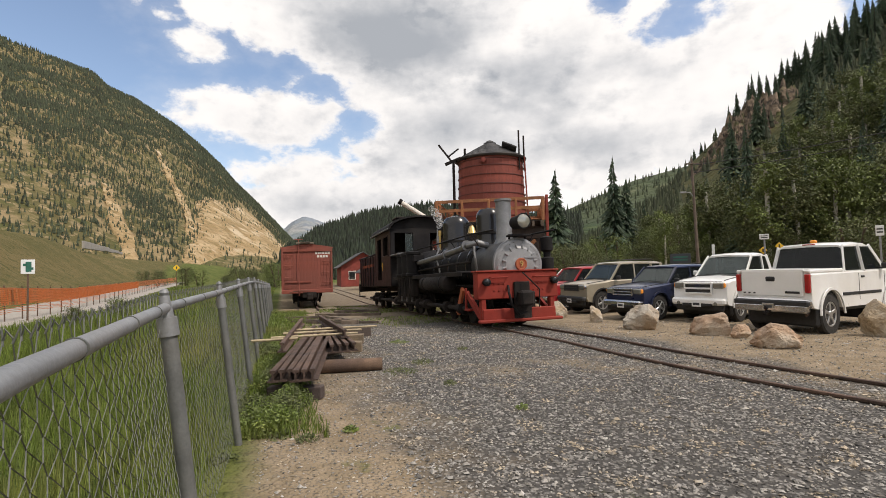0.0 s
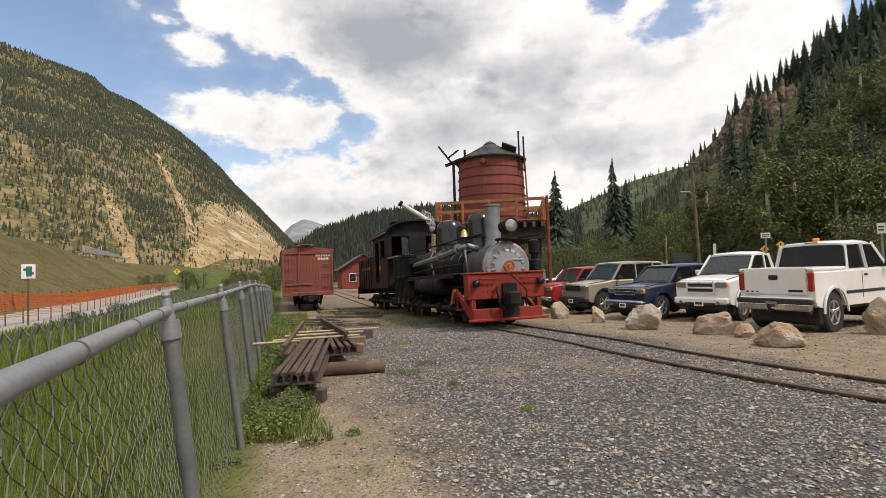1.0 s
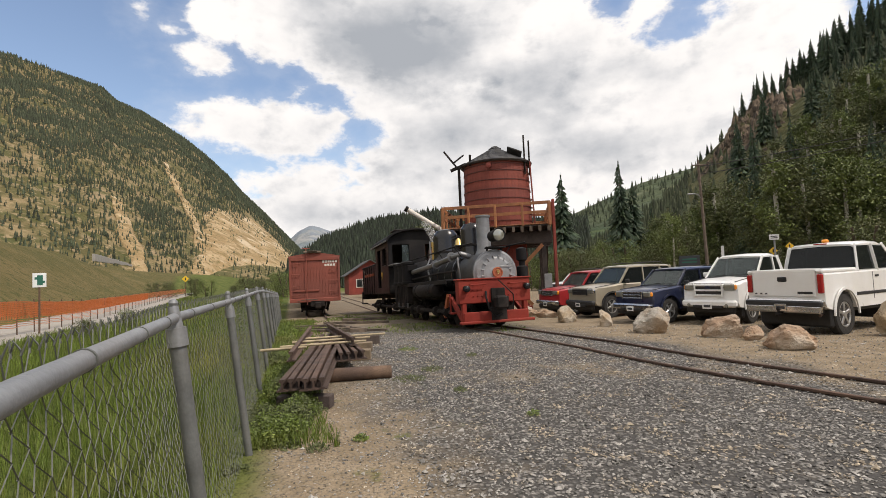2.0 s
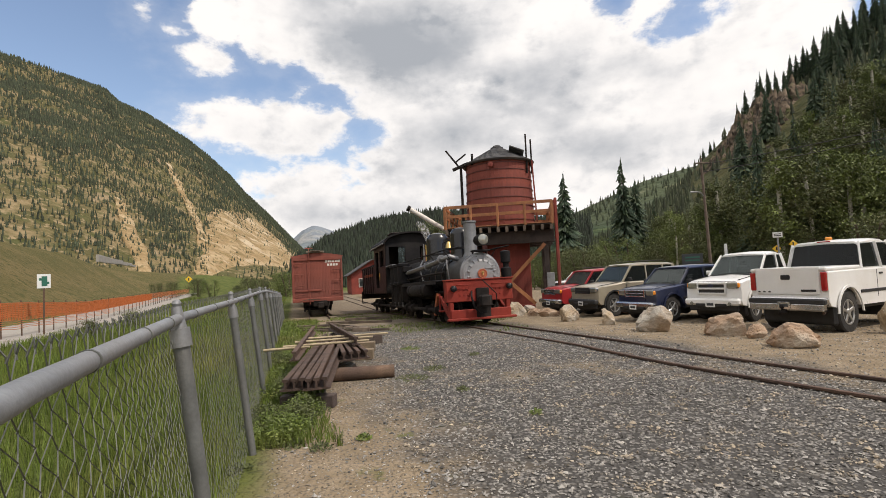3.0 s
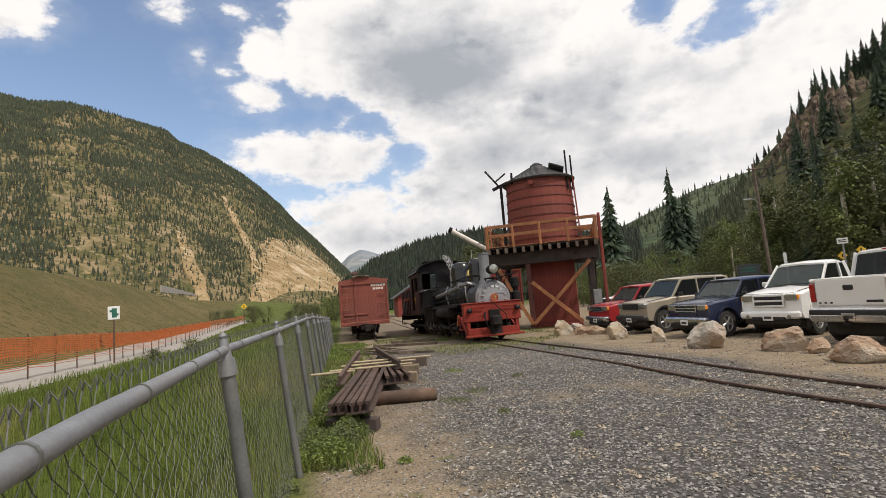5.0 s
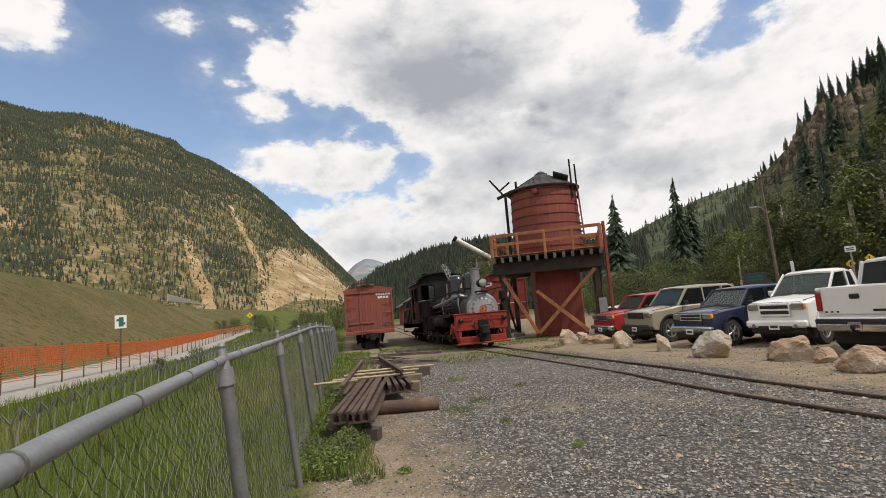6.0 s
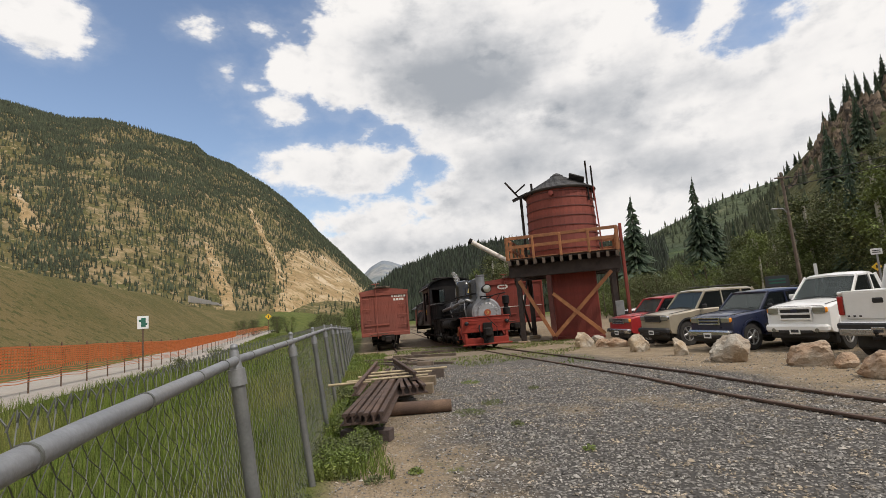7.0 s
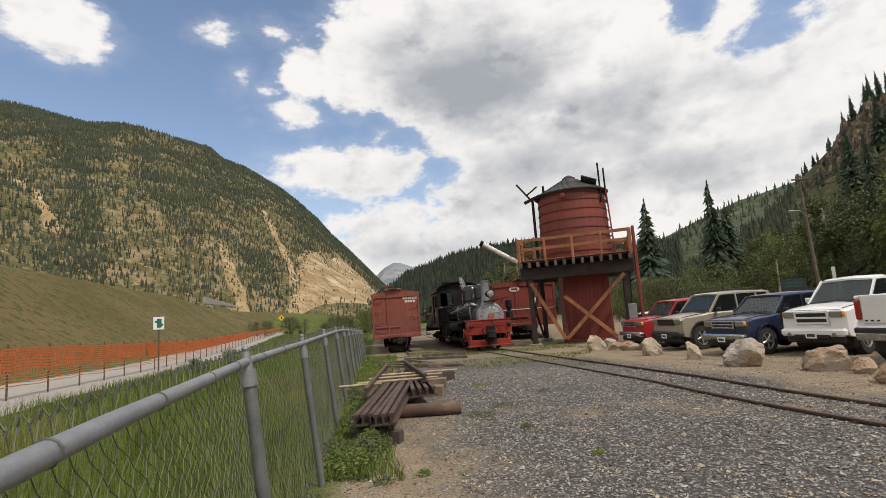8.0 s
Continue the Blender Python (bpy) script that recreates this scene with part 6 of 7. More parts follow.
    for k in range(3):
        part("grille_bar", Mesh().box((0, 0.0, gz + (k - 1) * mouth * 0.42), (W * 0.50, 0.03, mouth * 0.15)), grille, g)
    for k in (-1, 1):
        part("grille_upright", Mesh().box((k * W * 0.25, 0.0, gz), (0.05, 0.035, mouth * 1.1)), grille, g)
    part("hood_seam", Mesh().box((0, 0.055, hood - 0.055), (W * 0.86, 0.02, 0.012), None, 0.002), M_TRIM, v)
    for k in (-1, 1):
        part("hood_edge", Mesh().beam((k * (W / 2 - 0.13), 0.2, hood - 0.025), (k * (W / 2 - 0.16), ws0 - 0.1, belt + 0.012), 0.012, 0.02), M_TRIM, v)
    part("bumper_opening", Mesh().box((0, -0.07, sill + 0.04), (W * 0.55, 0.1, 0.10), None, 0.02), M_TRIM, v)
    for s in (-1, 1):
        hl = part("headlamp", Mesh().box((s * W * 0.365, 0.05, hood - 0.165), (W * 0.19, 0.08, 0.175), None, 0.03), M_LAMPGLASS, v, "clear headlamp")
        part("indicator", Mesh().box((s * (W / 2 - 0.065), 0.09, hood - 0.165), (0.06, 0.12, 0.14), None, 0.03), M_AMBER if amber else M_CHROME, v, "turn indicator lens")
    part("number_plate", Mesh().box((0, -0.12, sill + 0.06), (0.31, 0.015, 0.155), None, 0.004), M_SIGNW, v, "pale number plate")
    part("plate_bar", Mesh().box((0, -0.131, sill + 0.06), (0.22, 0.006, 0.07), None, 0.002), M_GREYCAR, v, "dark bars on the plate")
    # rear end
    part("rear_bumper", Mesh().box((0, L - 0.02, sill + 0.14), (W - 0.02, 0.22, 0.18), None, 0.04), bumper if not pickup else M_CHROME, v)
    for s in (-1, 1):
        part("tail_lamp", Mesh().box((s * (W / 2 - 0.075), L - 0.02, belt - 0.24 + rise), (0.13, 0.09, 0.42), None, 0.02), M_TAIL, v, "red tail lamp")
        for y in wheels:
            wheel_parts(v, s * (W / 2 - 0.13), y, r_w, 0.24, rim)
    if rack:
        for s in (-1, 1):
            part("roof_rack_rail", Mesh().tube([(s * (wt - 0.12), ws1 + 0.35, H + 0.02), (s * (wt - 0.12), ws1 + 0.42, H + 0.08), (s * (wt - 0.12), rf1 - 0.35, H + 0.08), (s * (wt - 0.12), rf1 - 0.25, H + 0.02)], 0.018, 6), M_TRIM, v)
        for y in (ws1 + 0.7, rf1 - 0.7):
            part("roof_rack_bar", Mesh().box((0, y, H + 0.075), (2 * wt - 0.2, 0.05, 0.025)), M_TRIM, v)
    if pickup:
        bed0 = rb + 0.12
        part("bed_floor", Mesh().box((0, (bed0 + L) / 2 - 0.02, belt + 0.024), (W - 0.3, L - bed0 - 0.16, 0.03)), M_TRIM, v, "dark open load bed")
        for s in (-1, 1):
            part("bed_rail", Mesh().box((s * (W / 2 - 0.09), (bed0 + L) / 2, belt + 0.03), (0.16, L - bed0, 0.09), None, 0.03), paint, v)
        part("bed_front", Mesh().box((0, bed0, belt + 0.03), (W - 0.1, 0.07, 0.09)), paint, v)
        part("tailgate", Mesh().box((0, L - 0.005, belt - 0.24), (W - 0.34, 0.06, 0.60), None, 0.025), paint, v, "white tailgate")
        part("tailgate_cap", Mesh().box((0, L - 0.03, belt + 0.055), (W - 0.3, 0.10, 0.05)), paint, v)
        part("tailgate_latch", Mesh().box((0, L + 0.028, belt - 0.14), (0.24, 0.03, 0.11), None, 0.02).box((0, L + 0.04, belt - 0.12), (0.18, 0.02, 0.04)), M_TRIM, v, "black tailgate latch")
    return v


def facing(x, y, deg, size=1.0, tall=None):
    """Pose of a vehicle whose front middle is at x, y and whose nose points deg degrees off -x towards -y."""
    return pose(x, y, ground_z(x, y), 0, 0, -(90 - deg)) @ Matrix.Diagonal((size, size, tall or size, 1))


ranger = vehicle("pickup_truck", facing(6.36, 12.2, 33, 0.75, 0.87), "white compact pickup with a chunky grille", M_WHITE, 5.0, 1.80, 1.96, 1.22, 1.28, 1.42, 2.15, 3.15, 3.35, (0.95, 4.05), 0.43, pickup=True, grille=M_WHITE, bumper=M_WHITE, trim=M_WHITE, lower=M_WHITE, pillars=((2.72, 2.75, 0.10),), category="pickup truck", amber=True, tint=M_TINT, sill=0.47, mouth=0.34)
part("emblem", Mesh().lathe([(0.09, 0), (0.09, 0.02), (0.02, 0.03)], pose(0, -0.015, 1.05, 90, 0, 0) @ Matrix.Diagonal((1, 0.5, 1, 1)), 18), M_BLUE, ranger, "dark oval badge")
part("fog_lamp", Mesh().rod((-0.62, -0.11, 0.55), (-0.62, -0.13, 0.55), 0.055), M_LAMPGLASS, ranger)
part("fog_lamp", Mesh().rod((0.62, -0.11, 0.55), (0.62, -0.13, 0.55), 0.055), M_LAMPGLASS, ranger)
vehicle("suv", facing(4.95, 13.5, 26, 0.76, 0.83), "dark navy blue older sport utility vehicle", M_BLUE, 4.6, 1.75, 1.78, 1.12, 1.17, 1.38, 2.0, 4.2, 4.45, (0.9, 3.45), 0.41, sill=0.43, grille=M_CHROME, bumper=M_CHROME, rim=M_RIM, pillars=((2.65, 2.68, 0.10), (3.55, 3.55, 0.09)), amber=True)
vehicle("suv", facing(4.29, 16.4, 22, 0.79, 0.86), "champagne sport utility vehicle with a roof rack", M_TAN, 4.7, 1.82, 1.98, 1.20, 1.27, 1.38, 2.0, 4.25, 4.6, (0.92, 3.6), 0.44, sill=0.46, grille=M_TRIM, bumper=M_TRIM, rim=M_RIM, lower=M_TRIM, rack=True, pillars=((2.70, 2.73, 0.10), (3.70, 3.68, 0.10)), rise=0.04, tint=M_TINT)
vehicle("suv", facing(3.6, 18.45, 20, 0.80, 0.87), "red sport utility vehicle with a chrome grille", M_RED, 4.6, 1.80, 1.86, 1.16, 1.22, 1.38, 1.95, 4.2, 4.5, (0.92, 3.55), 0.42, sill=0.44, grille=M_CHROME, bumper=M_CHROME, rack=True, pillars=((2.65, 2.68, 0.10), (3.6, 3.58, 0.10)), amber=True)
vehicle("suv", facing(9.0, 19.4, 26, 0.88), "slate grey sport utility vehicle", M_GREYCAR, 4.6, 1.85, 1.80, 1.14, 1.18, 1.38, 1.95, 4.2, 4.5, (0.92, 3.55), 0.39, rack=True, pillars=((2.65, 2.68, 0.10), (3.6, 3.58, 0.10)))
for x, y, mt, lb in ((9.2, 27.5, M_WHITE, "white car far in the lot"), (7.1, 33.5, M_WHITE, "white car far in the lot"), (9.0, 39, M_GREYCAR, "dark car far in the lot")):
    vehicle("suv", facing(x, y, 24), lb, mt, 4.6, 1.85, 1.78, 1.14, 1.18, 1.38, 1.95, 4.2, 4.5, (0.92, 3.55), 0.38, pillars=((2.65, 2.68, 0.10), (3.6, 3.58, 0.10)))
# big pickup parked nose away: its tail is towards the track
gx, gy, gd, GL, GS = 6.42, 9.55, 26.0, 5.2, 0.71
ca, sa = math.cos(radians(gd)), math.sin(radians(gd))
gmc = vehicle("pickup_truck", pose(gx + GS * GL * ca, gy + GS * GL * sa, ground_z(gx, gy + 0.6), 0, 0, 90 + gd) @ Matrix.Diagonal((GS, GS, 0.84, 1)), "large white pickup parked tail towards the track", M_WHITE, GL, 1.96, 2.10, 1.38, 1.42, 1.2, 1.85, 3.25, 3.42, (1.0, GL - 0.92), 0.47, pickup=True, bumper=M_CHROME, pillars=((2.45, 2.48, 0.11),), category="pickup truck", sill=0.60)
part("step_bumper", Mesh().box((0, GL + 0.07, 0.74), (1.94, 0.22, 0.13), None, 0.03), M_TRIM, gmc, "black bumper pad")
part("bumper_face", Mesh().box((0, GL + 0.10, 0.62), (1.9, 0.16, 0.17), None, 0.03), M_CHROME, gmc)
part("number_plate", Mesh().box((0.0, GL + 0.19, 0.65), (0.31, 0.015, 0.155), None, 0.004), M_CHROME, gmc, "weathered number plate")
part("plate_bar", Mesh().box((0.0, GL + 0.20, 0.65), (0.22, 0.006, 0.06), None, 0.002), M_GREYCAR, gmc)
part("tow_hitch", Mesh().box((0.05, GL + 0.12, 0.49), (0.12, 0.3, 0.08)).lathe([(0.02, 0), (0.02, 0.05), (0.04, 0.07), (0.045, 0.09), (0.02, 0.125)], Matrix.Translation((0.05, GL + 0.22, 0.53)), 12), M_SOOT, gmc, "tow ball hitch")
part("beacon", Mesh().box((0.05, 2.9, 2.15), (0.17, 0.12, 0.09), None, 0.03), M_AMBER, gmc, "amber roof beacon")
part("brake_light", Mesh().box((0.0, 3.27, 2.065), (0.34, 0.03, 0.045)), M_TAIL, gmc)
part("badge", Mesh().box((-0.55, GL + 0.03, 0.98), (0.36, 0.012, 0.05), None, 0.003), M_TRIM, gmc, "plain bar badge")
for k in range(3):
    part("badge_letter", Mesh().box((0.72 - k * 0.14, GL + 0.03, 0.95), (0.06, 0.012, 0.035), None, 0.003), M_TRIM, gmc)
part("exhaust", Mesh().rod((-0.62, GL - 0.6, 0.5), (-0.85, GL + 0.02, 0.49), 0.035), M_RUSTRAIL, gmc)

# ---------------------------------------------------------------- boulders, rail pile, timber
def boulder(at, size, turn, material, label, seed):
    bm = bmesh.new()
    bmesh.ops.create_icosphere(bm, subdivisions=4, radius=0.5)
    cuts = random.Random(seed)
    planes = [(Vector((cuts.uniform(-1, 1), cuts.uniform(-1, 1), cuts.uniform(-0.5, 1))).normalized(), cuts.uniform(0.24, 0.42)) for _ in range(16)]
    for v in bm.verts:
        for n, d in planes:
            k = v.co.dot(n) - d
            if k > 0:
                v.co -= n * k * 0.92
        v.co *= 1 + 0.13 * noise.fractal(v.co * 3.4 + Vector((seed, 0, 0)), 1, 2, 4)
        v.co += v.normal * 0.035 * noise.fractal(v.co * 9 + Vector((0, seed, 0)), 1, 2, 3)
        v.co.z = max(v.co.z, -0.36)
    me = Mesh().add([(v.co.x * size[0], v.co.y * size[1], (v.co.z + 0.30) * size[2]) for v in bm.verts], [[v.index for v in f.verts] for f in bm.faces])
    bm.free()
    ob = new("boulder", me.data("boulder", material, True, 18))
    ob.matrix_world = pose(at[0], at[1], ground_z(*at), 0, 0, turn)
    return tagged(ob, label, "boulder", "boulders along the lot")


boulder((3.5, 14.9), (0.78, 0.6, 0.66), 20, M_ROCK, "pointed tan boulder on the dirt", 3)
boulder((4.05, 13.0), (0.52, 0.45, 0.56), 10, M_ROCK, "small blocky tan boulder on the dirt", 5)
boulder((4.45, 10.95), (1.02, 0.7, 0.80), -20, M_ROCKG, "large pale grey rounded boulder", 8)
boulder((5.2, 9.6), (0.92, 0.6, 0.66), -35, M_ROCKR, "wide reddish tan boulder", 12)
boulder((5.4, 8.95), (0.36, 0.3, 0.38), 0, M_ROCKR, "small dark brown boulder", 21)
boulder((5.38, 7.95), (0.82, 0.55, 0.56), -30, M_ROCKR, "flat-topped brown boulder at the pickup's tail", 17)
boulder((7.90, 8.75), (0.8, 0.7, 0.85), 0, M_ROCK, "tall tan boulder beside the pickup", 23)
boulder((2.35, 18.6), (0.95, 0.8, 0.85), 30, M_ROCK, "pale tan boulder near the water tower", 27)
boulder((2.95, 18.0), (0.7, 0.6, 0.45), 50, M_ROCKR, "low reddish boulder near the water tower", 31)
boulder((3.3, 17.3), (1.0, 0.5, 0.42), -10, M_ROCKR, "low flat boulder near the water tower", 35)
boulder((3.1, 20.5), (0.7, 0.6, 0.5), 0, M_ROCKG, "grey boulder near the water tower", 38)

RAIL_D = Vector((-0.12, 0.99)).normalized()
rail_poly = rail_profile(0.13, 0.06, 0.12)


def loose_rail(x, y, z, length, turn, tilt=0.0, lie=0.0, label="rusty brown rail in a stacked pile"):
    me = Mesh().prism([(a, b) for a, b in rail_poly], 0, length).data("rail", M_RUSTRAIL)
    ob = new("spare_rail", me)
    ob.matrix_world = pose(x, y, z, tilt, lie, turn)
    return tagged(ob, label, "rail", "pile of spare rails")


def log(name, x, y, r, length, turn, material, label, squared=False, z=None, category="timber", lie=0.0):
    ms = Mesh()
    if squared:
        ms.box((length / 2, 0, r), (length, r * 2.1, r * 2), None, r * 0.12)
    else:
        n = 12
        ms.lathe([(r * 0.9, 0), (r, 0.02), (r * (1 + 0.02), length * 0.4), (r * 0.97, length - 0.02), (r * 0.9, length)], Matrix.Translation((0, 0, r)) @ Matrix.Rotation(math.pi / 2, 4, "Y"), 18)
    ob = new(name, ms.data(name, material, True, 30))
    ob.matrix_world = pose(x, y, ground_z(x, y) if z is None else z, lie, 0, turn)
    return tagged(ob, label, category, "timbers under the rail pile")


log("log", -2.3, 6.75, 0.092, 1.42, 8, M_LOG, "dark brown round log under the rails")
log("tie", -2.5, 8.5, 0.09, 1.05, 4, M_BLOCK, "weathered squared tie end", True)
log("tie", -2.6, 9.6, 0.09, 1.0, 4, M_BLOCK, "weathered squared tie end", True)
log("tie", -2.8, 10.9, 0.10, 1.15, 6, M_TIE, "dark squared tie under the rails", True)
log("tie", -2.0, 5.55, 0.07, 0.62, -5, M_DARKWOOD, "dark sunken timber under the rail ends", True)
for k in range(6):
    loose_rail(-1.88 + 0.083 * k, 5.32 + 0.03 * ((k * 7) % 3), 0.225, 4.7, 9.5 + 0.5 * ((k * 5) % 3), -0.4)
for k in range(4):
    loose_rail(-1.66 + 0.10 * k, 7.2 + 0.05 * k, 0.21, 3.4, 16 + k * 1.5, 0.0)
loose_rail(-1.58, 7.75, 0.36, 2.9, 22, 0.0, 0, "rusty brown rail laid slantwise on the pile")
loose_rail(-2.2, 6.6, 0.34, 3.6, 12, 0.0, 0, "rusty brown rail on top of the pile")
for (x, y, l, t) in ((-2.75, 7.75, 1.35, 9), (-2.72, 8.25, 1.30, 7), (-2.72, 8.7, 1.5, 6), (-2.95, 7.45, 0.7, 4)):
    st = new("stick", Mesh().rod((0, 0, 0), (l, 0, 0.02), 0.022, 0.018, 8).data("stick", M_STICK, True))
    st.matrix_world = pose(x, y, 0.385, 0, 0, t)
    tagged(st, "bleached wooden stick laid across the rails", "stick", "sticks on the rail pile")
# weathered lumber before the boxcar
for x, y, l, t, r in ((-4.75, 15.2, 3.4, -14, 0.07), (-5.2, 16.3, 2.6, -20, 0.06), (-4.2, 17.4, 2.6, -52, 0.07), (-4.9, 18.6, 3.0, -8, 0.08), (-5.6, 17.2, 1.6, 5, 0.07), (-3.6, 15.6, 0.5, 60, 0.06), (-4.6, 20.4, 2.2, 2, 0.09)):
    log("plank", x, y, r * 0.65, l * 0.85, t, M_TIE, "weathered loose timber on the grass", True)
log("derail_post", -3.05, 14.5, 0.06, 0.5, 0, M_TIE, "short upright stub of timber", True)

# ---------------------------------------------------------------- orange fence, signs, poles
of = thing("safety_fence", Matrix(), "orange plastic mesh safety fence on steel posts", "fence")
def of_at(a, h):
    p = ROAD_A + ROAD_D * a
    return Vector((p.x, p.y, ground_z(p.x, p.y) + h))
tp = Mesh().box((0, 0, 0.72), (0.05, 0.035, 1.6)).data("post", M_RUSTPOST)
A0, A1 = -34, 110
steps = [A0 + 2.1 * k for k in range(int((A1 - A0) / 2.1))]
for a in steps:
    p = of_at(a, 0)
    part("post", tp, None, of, at=pose(p.x, p.y, p.z, 0, 2.5 * noise.noise((a, 0, 0)), 0))
for k in range(13):
    h0 = 0.42 + 0.078 * k
    thick = 0.055 if k > 4 else 0.022
    pts = []
    vs, fs = [], []
    for i, a in enumerate(spread(A0, A1, 0.7)):
        sag = 0.05 * math.sin(a * 3.0) * (1 - k / 14) + 0.05 * noise.noise((a * 0.5, k * 0.15, 0)) - (0.10 if k < 5 else 0.0) * abs(math.sin(math.pi * (a - A0) / 2.1))
        q = of_at(a, h0 + sag) + Vector((ROAD_N.x, ROAD_N.y, 0)) * -0.03
        vs += [q, q + Vector((0, 0, thick)), q + Vector((0.006, 0, thick)), q + Vector((0.006, 0, 0))]
        if i:
            o = 4 * i
            fs += [(o - 4 + j, o - 4 + (j + 1) % 4, o + (j + 1) % 4, o + j) for j in range(4)]
    part("mesh_strand", Mesh().add(vs, fs), M_ORANGE, of, "orange plastic strand", smooth=False)
ms = Mesh()
for i, a in enumerate(spread(A0, 40, 0.16)):
    q = of_at(a, 0.75) + Vector((ROAD_N.x, ROAD_N.y, 0)) * -0.032
    ms.box((q.x, q.y, q.z + 0.28), (0.03, 0.012, 0.66), None, 0.001)
tagged(part("mesh_upright", ms, M_ORANGE, of, smooth=False), kind="stuff")


def sign_post(name, at, h, board, label, category="sign", pole_r=0.025, pole_m=M_RUSTPOST):
    s = thing(name, pose(at[0], at[1], ground_z(*at), 0, 0, math.degrees(math.atan2(-at[0], at[1]))), label, category)
    part("post", Mesh().box((0, 0, h / 2), (0.07, 0.05, h)), pole_m, s)
    board(s, h)
    return s


def trail_sign(s, h):
    b = part("panel", Mesh().box((0, -0.04, h - 0.32), (0.46, 0.02, 0.60), None, 0.008), M_SIGNW, s, "white sign panel")
    part("pictogram", Mesh().box((0.02, -0.054, h - 0.32), (0.19, 0.01, 0.42), None, 0.003).box((-0.1, -0.054, h - 0.24), (0.12, 0.01, 0.10), None, 0.003).box((0.14, -0.054, h - 0.40), (0.08, 0.01, 0.10), None, 0.003), M_SIGNG, b, "dark green pictogram")


def diamond(size):
    def f(s, h):
        b = part("panel", Mesh().box((0, -0.04, 0), (size, 0.02, size), Matrix.Translation((0, 0, h - size * 0.7)) @ Matrix.Rotation(math.pi / 4, 4, "Y"), 0.01), M_SIGNY, s, "yellow diamond panel")
        part("symbol", Mesh().box((0, -0.056, h - size * 0.7), (size * 0.2, 0.01, size * 0.6), None, 0.003), M_TRIM, b)
    return f


def plate(w, h2, m_, mark=None):
    def f(s, h):
        b = part("panel", Mesh().box((0, -0.04, h - h2 / 2), (w, 0.02, h2), None, 0.006), m_, s)
        if mark:
            for k in range(2):
                part("text_bar", Mesh().box((0, -0.056, h - h2 * (0.35 + 0.3 * k)), (w * 0.7, 0.008, h2 * 0.14), None, 0.002), mark, b, "illegible line of writing")
    return f


sign_post("trail_sign", (-17.45, 20.45), 2.6, trail_sign, "white trail sign with a dark pictogram on a post")
sign_post("warning_sign", (-40, 73), 3.6, diamond(0.7), "yellow diamond warning sign")
sign_post("direction_sign", (14.4, 21.7), 2.95, plate(0.36, 0.24, M_SIGNW, M_TRIM), "white sign on a post by the road", pole_m=M_GALV)
sign_post("warning_sign", (14.45, 21.9), 2.4, diamond(0.24), "small yellow warning sign")
sign_post("warning_sign", (15.4, 22.2), 2.6, diamond(0.24), "small yellow warning sign")
sign_post("notice_sign", (17.6, 19.5), 3.0, plate(0.26, 0.42, M_SIGNW, M_TRIM), "white and black sign on a post", pole_m=M_GALV)
sign_post("lot_sign", (10.9, 22.3), 2.2, plate(0.85, 0.45, M_GREYCAR, M_SIGNG), "dark slate board with dim writing")
sign_post("delineator", (12.6, 22.6), 2.6, plate(0.12, 0.5, M_SIGNW), "thin pale roadside marker post", pole_m=M_GALV)

pole = thing("utility_pole", pose(17.0, 32.3, -0.6), "dark wooden utility pole with a lamp arm", "utility pole")
part("shaft", Mesh().rod((0, 0, 0), (-0.18, 0, 8.9), 0.11, 0.075, 12), M_POLE, pole)
part("crossarm", Mesh().box((-0.18, -0.1, 8.55), (0.9, 0.08, 0.09)), M_POLE, pole)
part("lamp_arm", Mesh().tube([(-0.1, 0, 6.3), (-0.4, -0.1, 6.6), (-0.8, -0.2, 6.65)], 0.04), M_GALV, pole)
part("lamp_head", Mesh().box((-0.95, -0.2, 6.62), (0.38, 0.16, 0.11), None, 0.04), M_GALV, pole, "grey lamp head")
wires = thing("power_lines", Matrix(), "thin black power lines", "cable")
for dz in (0.0, 0.5):
    a, b = Vector((16.9, 32.2, 7.85 - dz)), Vector((44, 14, 12.5 - dz))
    part("cable", Mesh().tube([a.lerp(b, k / 12) - Vector((0, 0, 3.0 * 4 * (k / 12) * (1 - k / 12) * 0.35)) for k in range(13)], 0.025, 5), M_TRIM, wires)
# pale concrete barrier along the top of the bank
for k in range(7):
    q = ROAD_A + ROAD_D * (138 + 9.0 * k) + ROAD_N * 23.5
    bw = new("barrier_wall", Mesh().box((0, 0, 0.7), (0.6, 9.0, 2.0 - 0.2 * k), None, 0.06).data("barrier_wall", M_ROAD))
    bw.matrix_world = pose(q.x, q.y, ground_z(q.x, q.y), 0, 0, math.degrees(math.atan2(-ROAD_D.x, ROAD_D.y)))
    tagged(bw, "pale concrete barrier wall on the bank", "wall", kind="structure")

